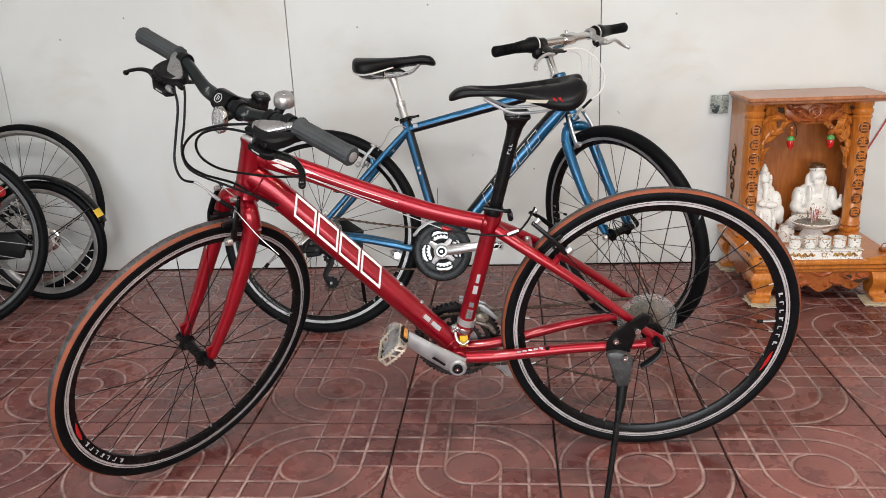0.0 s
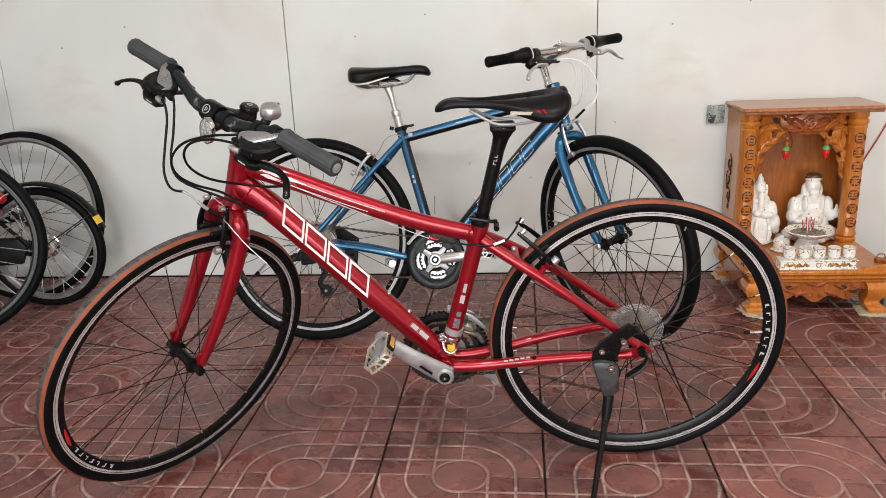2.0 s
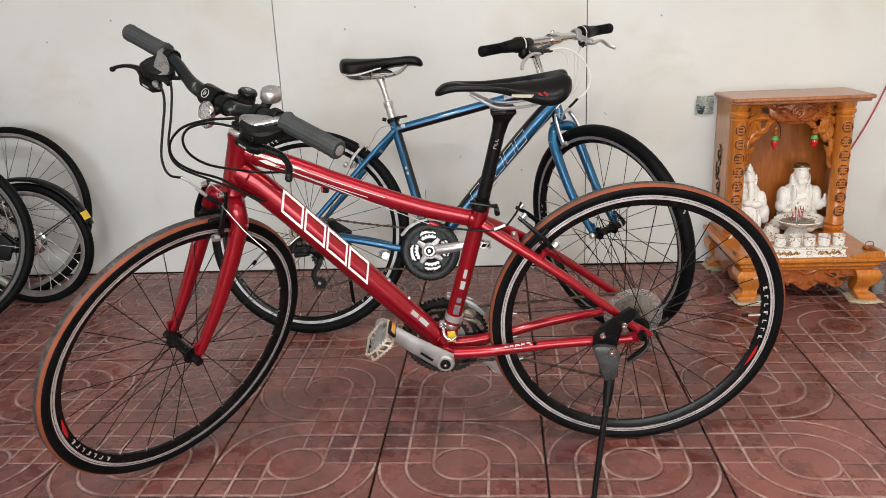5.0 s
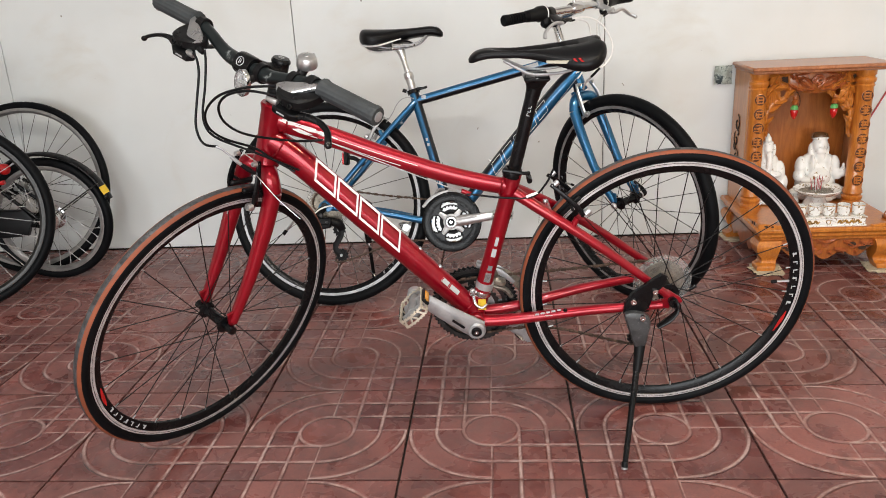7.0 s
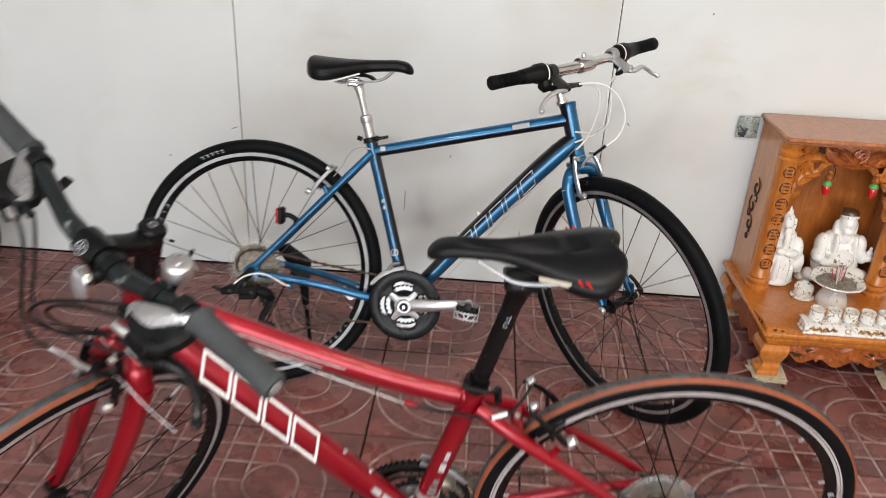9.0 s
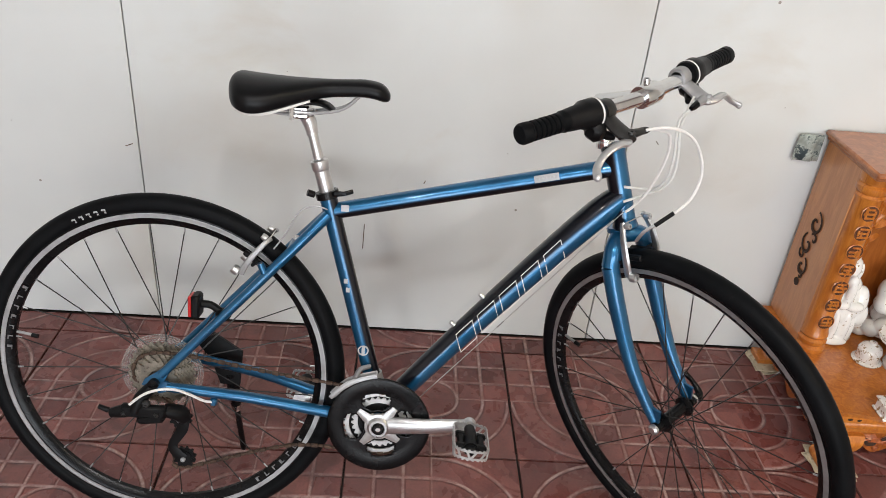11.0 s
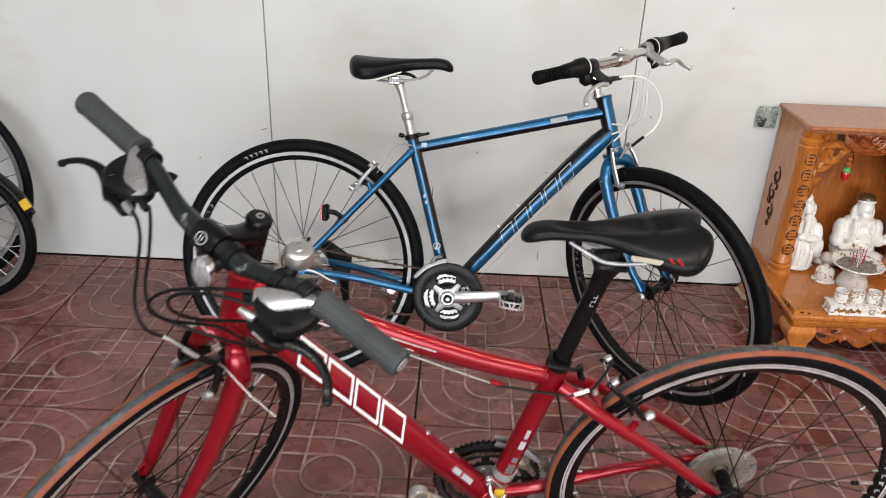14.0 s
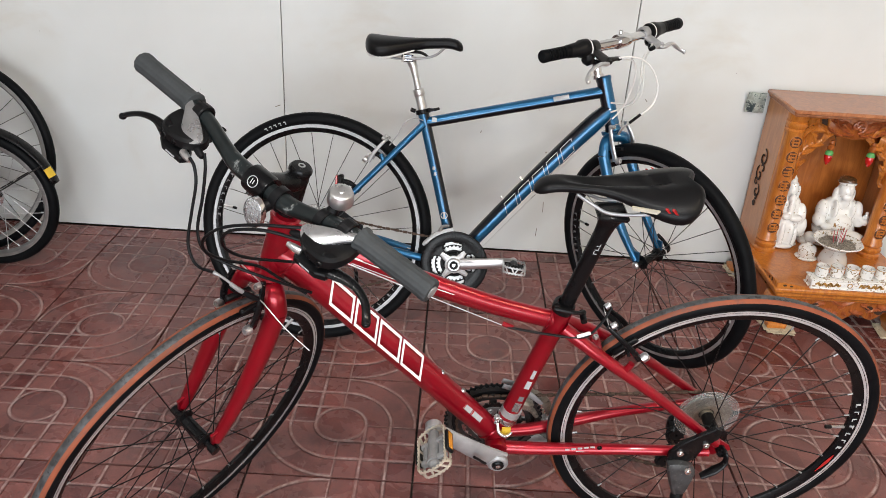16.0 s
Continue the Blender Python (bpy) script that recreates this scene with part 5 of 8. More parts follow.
    part("cap_bolt", Geo().lathe([(0.0035, 0), (0.0058, 0), (0.0058, 0.0012), (0.0035, 0.0012)], 18, along(top + up * 0.1035, top + up * 0.2), closed=True), SILVER, st_ob, "bright cap bolt")
    for yy in (0.012, -0.012):
        part("clamp_bolt", bolt(Geo(), at(0.905, yy, 0.9035) @ Matrix.Rotation(radians(125), 4, "Y"), 0.0042, 0.005), STEEL, st_ob)
    part("stem_badge", Geo().lathe([(0.0082, 0), (0.0092, 0), (0.0092, 0.001), (0.0082, 0.001)], 24, at(0.9085, 0.0, 0.9383) @ Matrix.Rotation(radians(45), 4, "Y"), closed=True), GREYMARK, st_ob, "plain pale ring")
    tick = Geo()
    for dx, ln in ((-0.0025, 0.010), (0.0015, 0.007)):
        tick.box((0, 0, 0), (ln, 0.0012, 0.0006), at(0.9087, 0.0, 0.9385) @ Matrix.Rotation(radians(45), 4, "Y") @ at(0, dx, 0), 0.05)
    part("badge_mark", tick, GREYMARK, st_ob, "plain pale bars", soft=False)
    bar = [V(0.862, 0.308, 0.938), V(0.867, 0.20, 0.940), V(0.874, 0.145, 0.940), V(0.887, 0.085, 0.928), V(0.892, 0.045, 0.922), V(0.892, -0.045, 0.922), V(0.887, -0.085, 0.928), V(0.874, -0.145, 0.940), V(0.867, -0.20, 0.938), V(0.863, -0.317, 0.933)]
    hb = part("handlebar", Geo().tube(smooth(bar, 6), [0.0111, 0.0111, 0.0115, 0.0125, 0.0150, 0.0150, 0.0125, 0.0115, 0.0111, 0.0111], 16), SCUFFED, bike, "scuffed black low-rise handlebar", m=bars)
    for sgn in (1, -1):
        end = V(0.861, 0.311, 0.938) if sgn > 0 else V(0.862, -0.320, 0.933)
        part("grip", grip_geo((0.868, sgn * 0.180, 0.940), end, 0.0172, 14, False), GRIP, hb, "worn grey ribbed rubber grip")
        part("grip_plug", Geo().lathe([(0, 0), (0.0095, 0), (0.0095, 0.003), (0.006, 0.004), (0, 0.0035)], 16, along(end - V(0, sgn * 0.001, 0), end + V(0, sgn * 0.1, 0))), DULL, hb, "scuffed grey bar end plug")
        clamp = Geo().lathe([(0.0118, -0.009), (0.0170, -0.009), (0.0178, -0.006), (0.0178, 0.006), (0.0170, 0.009), (0.0118, 0.009)], 20, at(0.871, sgn * 0.158, 0.939) @ ROT_Y, closed=True)
        clamp.prism([(0.908, sgn * 0.150), (0.922, sgn * 0.184), (0.936, sgn * 0.182), (0.944, sgn * 0.168), (0.944, sgn * 0.126), (0.930, sgn * 0.118), (0.916, sgn * 0.132)], 0.014, at(0, 0, 0.898), inset=0.08)
        lev = part("brake_lever", clamp, PLASTIC, hb, "black brake lever bracket", soft=False)
        print_bars = Geo().box((0, 0, 0), (0.0008, 0.020, 0.0028), at(0.9444, sgn * 0.148, 0.905), 0.05)
        part("bracket_marking", print_bars, GREYMARK, lev, "plain grey bars", soft=False)
        blade = smooth([V(0.928, sgn * 0.166, 0.905), V(0.919, sgn * 0.192, 0.907), V(0.915, sgn * 0.220, 0.907), V(0.922, sgn * 0.246, 0.904), V(0.936, sgn * 0.263, 0.899), V(0.942, sgn * 0.269, 0.894)], 6)
        part("lever_blade", Geo().tube(blade, [0.0120, 0.0105, 0.0074, 0.0064, 0.0064, 0.0068], 12, flat=(1.0, 0.55), first=(1, 0, 0)).ball(blade[-1], (0.0066, 0.0066, 0.0052), 10, 7), BLACK, lev, "black anodised lever blade with scuffs")
        body = [(0.869, 0.182), (0.884, 0.191), (0.909, 0.191), (0.930, 0.181), (0.938, 0.160), (0.934, 0.134), (0.920, 0.113), (0.904, 0.109), (0.886, 0.128)]
        outline = [(q.x, sgn * q.y) for q in smooth([V(x, y, 0) for x, y in body], 3, True)]
        pod_ob = part("shifter", Geo().prism(outline, 0.022, at(0, 0, 0.917), inset=0.14), PLASTIC, hb, "black shifter pod with a grey metal cover")
        top_line = [(0.866, 0.188), (0.871, 0.192), (0.893, 0.172), (0.918, 0.150), (0.927, 0.126), (0.920, 0.114), (0.908, 0.111), (0.890, 0.138)]
        tilt = at(0.896, 0, 0.938) @ Matrix.Rotation(radians(17), 4, "Y") @ at(-0.896, 0, 0)
        part("shifter_cover", Geo().prism([(q.x, sgn * q.y) for q in smooth([V(x, y, 0) for x, y in top_line], 3, True)], 0.008, tilt, inset=0.20), SATIN, pod_ob, "satin grey pointed metal cover")
        for sx, sy in ((0.9370, 0.168), (0.9360, 0.148)):
            part("pod_screw", bolt(Geo(), at(sx - 0.0015, sgn * sy, 0.926) @ Matrix.Rotation(radians(78), 4, "Y"), 0.0062, 0.004), BLACK, pod_ob)
        part("gear_window", Geo().prism([(0.916, sgn * 0.182), (0.926, sgn * 0.177), (0.930, sgn * 0.166), (0.922, sgn * 0.164)], 0.0025, at(0, 0, 0.9372), inset=0.1), BLACK, pod_ob, "small dark gear window", soft=False)
        part("ferrule", Geo().tube([V(0.933, sgn * 0.130, 0.915), V(0.936, sgn * 0.119, 0.916), V(0.938, sgn * 0.107, 0.917)], [0.0062, 0.0062, 0.0042], 12), SILVER, pod_ob, "bright cable adjuster")
        part("gear_ferrule", Geo().tube([V(0.916, sgn * 0.120, 0.924), V(0.921, sgn * 0.104, 0.923), V(0.923, sgn * 0.097, 0.922)], [0.0066, 0.0060, 0.0040], 12), PLASTIC, pod_ob)
        part("thumb_lever", Geo().tube(smooth([V(0.890, sgn * 0.136, 0.909), V(0.866, sgn * 0.140, 0.900), V(0.842, sgn * 0.150, 0.898)], 4), [0.008, 0.0075, 0.0082], 10, flat=(1, 0.5)), PLASTIC, pod_ob)
    bell = Geo().lathe([(0.0, 0.0275), (0.004, 0.0275), (0.005, 0.0262), (0.012, 0.0268), (0.0165, 0.0245), (0.0190, 0.019), (0.0198, 0.006), (0.0186, 0.004), (0.0, 0.006)], 32, at(0.848, 0.119, 0.9490))
    bell_ob = part("bell", bell, SILVER, hb, "small brushed silver bell")
    part("bell_mount", Geo().tube([V(0.849, 0.119, 0.956), V(0.872, 0.120, 0.937)], [0.008, 0.010], 12).lathe([(0.0125, -0.007), (0.0165, -0.007), (0.0165, 0.007), (0.0125, 0.007)], 16, at(0.880, 0.118, 0.935) @ ROT_Y, closed=True).tube([V(0.834, 0.113, 0.957), V(0.818, 0.105, 0.961)], 0.0028, 8), PLASTIC, bell_ob)
    refl_m = at(0.935, 0.030, 0.914) @ Matrix.Rotation(radians(78), 4, "Y") @ Matrix.Diagonal((1.10, 0.80, 1, 1))
    refl = Geo().lathe([(0, 0.0045), (0.012, 0.004), (0.018, 0.0025), (0.0215, 0.0), (0.0215, -0.003), (0, -0.003)], 28, refl_m)
    rf = part("reflector", refl, GLASS, hb, "clear oval front reflector")
    part("reflector_back", Geo().lathe([(0, -0.0036), (0.0205, -0.0036), (0.0228, -0.002), (0.0234, 0.001), (0.0242, 0.000), (0.0240, -0.008), (0.016, -0.012), (0, -0.012)], 28, refl_m), CHROME, rf, "bright ridged backing")
    cells = Geo()
    for k in range(4):
        for j in range(3):
            cells.box((-0.0120 + 0.008 * k, -0.0085 + 0.0085 * j, -0.0026), (0.0066, 0.0070, 0.0016), refl_m, 0.3)
    tagged(part("prism_cell", cells, BRIGHT, rf, "pale prism cells", soft=False), kind="stuff")
    part("reflector_mount", Geo().tube(smooth([V(0.926, 0.030, 0.915), V(0.910, 0.034, 0.917), V(0.894, 0.038, 0.920)], 4), [0.011, 0.009, 0.008], 10).lathe([(0.0145, -0.007), (0.0195, -0.007), (0.0195, 0.007), (0.0145, 0.007)], 18, at(0.891, 0.040, 0.922) @ ROT_Y, closed=True), PLASTIC, rf)
    # controls
    loops = [
        [V(0.972, 0.031, 0.930), V(0.965, 0.037, 0.917), V(0.964, 0.045, 0.891), V(0.975, 0.053, 0.842), V(0.984, 0.061, 0.797), V(0.980, 0.069, 0.770), V(0.967, 0.078, 0.757), V(0.942, 0.089, 0.756)],
        [V(0.952, 0.020, 0.932), V(0.951, 0.030, 0.909), V(0.959, 0.040, 0.861), V(0.969, 0.050, 0.817), V(0.965, 0.060, 0.786), V(0.945, 0.061, 0.763), V(0.890, 0.062, 0.737), V(0.840, 0.050, 0.707), V(0.797, 0.034, 0.677)],
        [V(0.778, 0.150, 0.888), V(0.811, 0.147, 0.887), V(0.855, 0.140, 0.884), V(0.910, 0.125, 0.867), V(0.946, 0.105, 0.831), V(0.951, 0.085, 0.793), V(0.929, 0.062, 0.761), V(0.882, 0.036, 0.731), V(0.850, 0.032, 0.704), V(0.806, 0.034, 0.674)],
        [V(0.790, 0.156, 0.870), V(0.844, 0.148, 0.880), V(0.891, 0.135, 0.870), V(0.915, 0.118, 0.843), V(0.915, 0.098, 0.808), V(0.890, 0.074, 0.776), V(0.841, 0.050, 0.754), V(0.787, 0.036, 0.741), V(0.740, 0.030, 0.739)],
    ]
    for pts in loops:
        part("cable", Geo().tube(smooth(pts, 8), 0.0026, 8), CABLE, bike, "black cable housing")
    part("brake_line", Geo().tube(smooth([V(0.740, 0.028, 0.739), V(0.60, 0.023, 0.670), V(0.45, 0.020, 0.600)], 8), 0.0010, 6), BRIGHT, bike, "thin bare brake wire under the top tube")
    for q in (V(0.740, 0.023, 0.738), V(0.45, 0.017, 0.601)):
        part("cable_stop", Geo().tube([q + V(0.010, 0, 0.005), q - V(0.010, 0, 0.004)], 0.0050, 10), RED, made["top_tube"])
    part("cable", Geo().tube(smooth([V(0.45, 0.020, 0.600), V(0.37, 0.024, 0.588), V(0.31, 0.030, 0.590), V(0.280, 0.018, 0.612), V(0.262, 0.004, 0.640)], 8), 0.0024, 8), CABLE, bike, "black brake cable housing")
    part("ferrule", Geo().tube([V(0.322, 0.0295, 0.5895), V(0.298, 0.0265, 0.5970)], 0.0036, 8), WHITE, bike, "white cable sleeve")
    mech = Geo().box((0, 0, 0), (0.040, 0.026, 0.022), at(0.384, -0.034, 0.352) @ Matrix.Rotation(radians(-20), 4, "Y"), 0.3).tube(smooth([V(0.400, -0.028, 0.372), V(0.372, -0.046, 0.368), V(0.338, -0.050, 0.340), V(0.322, -0.048, 0.305)], 5), [0.008, 0.009, 0.011, 0.007], 10, flat=(0.4, 1))
    mech.tube(smooth([V(0.395, -0.040, 0.335), V(0.366, -0.044, 0.322), V(0.350, -0.044, 0.300)], 4), [0.006, 0.007, 0.005], 8)
    part("derailleur_link", mech, COG, bike, "stained grey front derailleur linkage")
    caliper(bike, fork_pose @ at(0.940, 0, 0.618) @ Matrix.Rotation(radians(18), 4, "Y").inverted() @ Matrix.Scale(1, 4), BLACK)
    noodle = Geo().tube(smooth([V(0.943, 0.090, 0.757), V(0.930, 0.090, 0.748), V(0.915, 0.088, 0.731)], 5), [0.0034, 0.0022, 0.0020], 10)
    noodle.tube(smooth([V(0.918, 0.089, 0.734), V(0.908, 0.087, 0.722), V(0.899, 0.083, 0.711)], 5), [0.0036, 0.0040, 0.0036], 10)
    noodle.tube(smooth([V(0.902, 0.084, 0.714), V(0.891, 0.078, 0.701), V(0.880, 0.070, 0.688)], 4), [0.0042, 0.0056, 0.0034], 10, mi=1)
    part("brake_noodle", noodle, [DULL, PLASTIC], bike, "dull bent brake noodle with a black boot")
    part("loose_wire", Geo().tube(smooth([V(0.882, 0.071, 0.690), V(0.875, 0.058, 0.669), V(0.840, 0.070, 0.626), V(0.799, 0.081, 0.586)], 5), 0.0010, 6), BRIGHT, bike, "loose brake wire end")
    caliper(bike, at(0.208, 0, 0.536) @ Matrix.Rotation(radians(44), 4, "Y") @ Matrix.Rotation(radians(180), 4, "Z"), BLACK, slim=0.75)
    arms = drivetrain(bike, P["bb"], V(0, 0, R), DULL, 219, 0.098, False, BLACK, broad=1.3)
    for i, (arm, q) in enumerate(arms):
        toothed_pedal(bike, Matrix.Translation(q) @ Matrix.Rotation(radians(40), 4, "Y") @ Matrix.Rotation(radians(0 if i == 0 else 180), 4, "X") @ Matrix.Diagonal((0.88, 0.90, 0.92, 1)), "grey pedal in a stained toothed cage")
        part("arm_marking", Geo().box((0, 0, 0), (0.034, 0.0008, 0.006), Matrix.Translation(arm.matrix_basis.inverted() @ (Vector(P["bb"]) + (q - Vector(P["bb"])) * 0.30)) @ at(0, 0.046 if i == 0 else -0.046, 0) @ Matrix.Rotation(radians(-39), 4, "Y"), 0.05), BLACK, arm, "plain dark bar", soft=False)
    # kickstand
    plate = [(0.024, 0.415), (0.037, 0.421), (0.060, 0.404), (0.098, 0.374), (0.112, 0.350), (0.113, 0.323), (0.085, 0.315), (0.058, 0.335), (0.049, 0.371), (0.025, 0.395)]
    ks = part("kickstand", Geo().prism(plate, 0.010, at(0, 0.092, 0) @ Matrix.Rotation(radians(90), 4, "X"), inset=0.07), BLACK, bike, "black bolt-on kickstand with a slim leg")
    shell = [(0.112, 0.329), (0.105, 0.298), (0.086, 0.244), (0.066, 0.240), (0.058, 0.276), (0.057, 0.316), (0.083, 0.332)]
    part("pivot_cover", Geo().prism([(q.x, q.y) for q in smooth([V(x, z, 0) for x, z in shell], 4, True)], 0.022, at(0, 0.108, 0) @ Matrix.Rotation(radians(90), 4, "X"), inset=0.14), WORNBLACK, ks, "scuffed grey-worn plastic pivot cover")
    foot = V(0.132, 0.268, 0.046)
    part("stand_boot", Geo().tube([V(0.074, 0.098, R - 0.092), V(0.079, 0.113, R - 0.128), V(0.083, 0.122, R - 0.148)], [0.0125, 0.0105, 0.0085], 14), PLASTIC, ks)
    part("stand_leg", Geo().tube([V(0.082, 0.118, R - 0.142), foot], [0.0075, 0.0060], 14), BLACK, ks)
    part("stand_foot", Geo().tube([foot + V(-0.0012, -0.006, 0.008), foot + V(0.0002, 0.001, -0.002)], [0.0066, 0.0074], 12).tube([foot + V(0.0002, 0.001, -0.002), foot + V(0.001, 0.003, -0.006)], [0.0076, 0.0066], 12, mi=1), [PLASTIC, DULL], ks, "black rubber tip with a worn bare end")
    for x, z in ((0.048, 0.042), (0.093, 0.018), (0.075, -0.015)):
        part("bracket_bolt", bolt(Geo(), at(x, 0.091 if z > 0 else 0.107, R + z) @ Matrix.Rotation(radians(-90), 4, "X"), 0.0074, 0.006), CHROME, ks, "bright hex bolt")
    part("skewer_lever", Geo().tube(smooth([V(0, 0.068, R + 0.004), V(-0.004, 0.082, R + 0.004), V(-0.006, 0.088, R - 0.013), V(0.008, 0.091, R - 0.030), V(0.036, 0.093, R - 0.050)], 5), [0.009, 0.0085, 0.0065, 0.0075, 0.0100, 0.0070], 12, flat=(0.55, 1)), BLACK, bike, "black quick release lever")
    return bike


# -------- blue bicycle (its right side faces the open room)
def blue_bicycle():
    R, base = 0.3432, 0.9974
    bike = thing("bicycle", bike_pose(-0.3632, 2.5146, -0.0387, -0.2305, 0.0), "metallic blue and black hybrid bicycle with silver handlebar on its kickstand", "bicycle", "parked bicycles")
    P = dict(bb=V(0.417, 0, 0.281), st_top=V(0.296, 0, 0.708), ht_top=V(0.795, 0, 0.839), ht_bot=V(0.839, 0, 0.696), r_ht=0.0205,
             tt=[V(0.803, 0, 0.801), V(0.55, 0, 0.739), V(0.302, 0, 0.678)], r_tt=[0.0165, 0.0158, 0.0150],
             dt=[V(0.826, 0, 0.752), V(0.787, 0, 0.716), V(0.715, 0, 0.638), V(0.57, 0, 0.470), V(0.421, 0, 0.289)], r_dt=[0.0225, 0.0265, 0.0255, 0.0225, 0.0195],
             r_st=[0.0165, 0.0160, 0.0160], ss=V(0.300, 0, 0.674), drop=V(0.0, 0, R), r_ss=[0.0105, 0.0095, 0.009, 0.0085], r_cs=[0.0125, 0.0115, 0.0105, 0.0095], r_fork=[0.0165, 0.0160, 0.0135, 0.0095])
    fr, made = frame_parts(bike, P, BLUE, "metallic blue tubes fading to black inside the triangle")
    turn = steer_matrix(base, R, -0.9245, 0.040)
    fork_pose = turn @ at(-0.0165, 0, 0)
    bars = steer_matrix(base, R, -0.8483, 0.040) @ at(-0.0141, 0, -0.0037)
    fork_parts(bike, P, BLUE, fork_pose, [(0.870, 0.636), (0.897, 0.560), (0.944, 0.446), (1.004, 0.352)], 0.050)
    looks = ([RUBBER], [BLACK, TRACKGREY], STEEL, BLACK)
    add_wheel(bike, "rear_wheel", at(0, 0, R) @ Matrix.Rotation(radians(8), 4, "Y"), R, 0.0185, 0.024, looks, 28, (0.125, 0.013, 0.024, 0.033), "black deep rim with a silver brake track", [(158, 7, -1), (316, 7, -1)], False, 178)
    add_wheel(bike, "front_wheel", turn @ at(base, 0, R), R, 0.0185, 0.024, looks, 28, (0.095, 0.012, 0.020, 0.033), "black deep rim with a silver brake track", [(170, 7, -1)], False, 175)
    tyre_mark = Geo()
    for k in range(5):
        w = radians(118 - 2.6 * k)
        mm = at(0, 0, R) @ Matrix.Rotation(-w, 4, "Y") @ at(R - 0.0215, -0.0180, 0) @ Matrix.Rotation(radians(-10), 4, "Z")
        tyre_mark.box((0, 0, 0), (0.0085, 0.0012, 0.0032), mm, 0.05).box((0.003, 0, 0.0038), (0.003, 0.0012, 0.004), mm, 0.05)
    part("tyre_marking", tyre_mark, GREYMARK, bike, "plain white printed marks", soft=False)
    d = (P["dt"][1] - P["dt"][4]).normalized()
    o = P["dt"][4] + d * 0.227 + V(0, -0.0240, 0.003)
    mm = Matrix.Translation(o) @ Matrix(((d.x, -d.z, 0, 0), (0, 0, -1, 0), (d.z, d.x, 0, 0), (0, 0, 0, 1)))
    part("frame_marking", outlined_marks(5, (0.042, 0.032), 0.0555, 0.0012, 0.009), WHITE, made["down_tube"], "five plain white outlined blocks", m=mm, soft=False)
    lab = Geo().box((0, 0, 0), (0.044, 0.0016, 0.013), None, 0.1)
    for k in range(6):
        lab.box((-0.0165 + 0.0066 * k, -0.0009, 0), (0.0045, 0.0008, 0.0045), None, 0.05, 1)
    td = (P["tt"][0] - P["tt"][2])
    tang = math.atan2(td.z, td.x)
    part("top_tube_label", lab, [GREYMARK, DULL], made["top_tube"], "small white label with plain dark bars", m=Matrix.Translation(P["tt"][2] + td * 0.76 + V(0, -0.0150, 0.004)) @ Matrix.Rotation(-tang, 4, "Y") @ Matrix.Rotation(radians(-14), 4, "X"), soft=False)
    part("seat_cluster_sticker", Geo().box((0.330, -0.0148, 0.690), (0.014, 0.0016, 0.012), None, 0.1), DULL, made["top_tube"], "small silver sticker", soft=False)
    badge = Geo().lathe([(0.008, 0), (0.0105, 0), (0.0105, 0.0012), (0.008, 0.0012)], 24, at(0.377, -0.0155, 0.415) @ Matrix.Rotation(radians(90), 4, "X"), closed=True).box((0.377, -0.0163, 0.415), (0.006, 0.001, 0.018), None, 0.05)
    part("seat_tube_marking", badge, GREYMARK, made["seat_tube"], "plain pale ring with a bar")
    for z in (0.535, 0.552):
        part("seat_tube_marking", Geo().box((0, 0, 0), (0.007, 0.001, 0.009), at(0.416 - (z - 0.272) * 0.280, -0.0160, z), 0.05), GREYMARK, made["seat_tube"], "small plain pale mark", soft=False)
    for q in (V(0.612, 0, 0.521), V(0.562, 0, 0.461)):
        n = V(-d.z, 0, d.x)
        part("bottle_boss", bolt(Geo(), along(q + n * 0.020, q + n * 0.1), 0.0048, 0.012), SILVER, made["down_tube"])
    # seat
    post = (P["st_top"] - P["bb"]).normalized()
    a = P["st_top"]
    part("seat_clamp", Geo().lathe([(0.0140, -0.006), (0.021, -0.007), (0.021, 0.006), (0.0140, 0.006)], 24, along(a + post * 0.002, a + post), closed=True).tube([a + V(-0.022, -0.012, 0.002), a + V(-0.034, -0.016, 0.006)], 0.006, 10).tube(smooth([a + V(0.015, -0.018, 0.008), a + V(0.032, -0.020, 0.010), a + V(0.046, -0.014, 0.014)], 4), [0.006, 0.004, 0.004], 8, flat=(0.7, 1)), BLACK, bike, "black quick release seat clamp")
    sp = Geo().tube([a - post * 0.02, a + post * 0.050], 0.0138, 20).tube([a + post * 0.046, a + post * 0.050, a + post * 0.064, a + post * 0.067], [0.0140, 0.0160, 0.0160, 0.0125], 20).tube([a + post * 0.060, a + post * 0.126], 0.0090, 20).tube([a + post * 0.112, a + post * 0.116], 0.0108, 20).tube(smooth([a + post * 0.116, a + post * 0.132, a + post * 0.150 + V(-0.004, 0, 0)], 4), [0.0100, 0.0125, 0.0140], 14)
    sp.box(a + post * 0.150 + V(-0.004, 0, 0.002), (0.036, 0.046, 0.011), None, 0.3)
    sp.tube([a + post * 0.143 + V(-0.022, 0, 0), a + post * 0.143 + V(-0.022, 0, 0.018)], 0.0045, 8)
    part("seatpost", sp, SILVER, bike, "silver suspension seatpost")
    zt = 0.917
    shell = saddle_geo(0.123, 0.398, zt, 0.168, 0.052, 0.058, 0.0, 0.008, 0.004)
    rim = [shell.v[i * 32 + 28] for i in range(17, 1, -1)] + [shell.v[i * 32 + 20] for i in range(2, 18)]
    sad = part("saddle", shell, LEATHER, bike, "padded smooth black vinyl saddle with a white lower edge")
    part("saddle_base", Geo().tube([q + V(0.003, 0, -0.0005) for q in rim], [0.0020, 0.0046, 0.0050, 0.0046, 0.0020], 10, flat=(0.75, 1.0)), WHITE, sad, "white plastic saddle base rim")
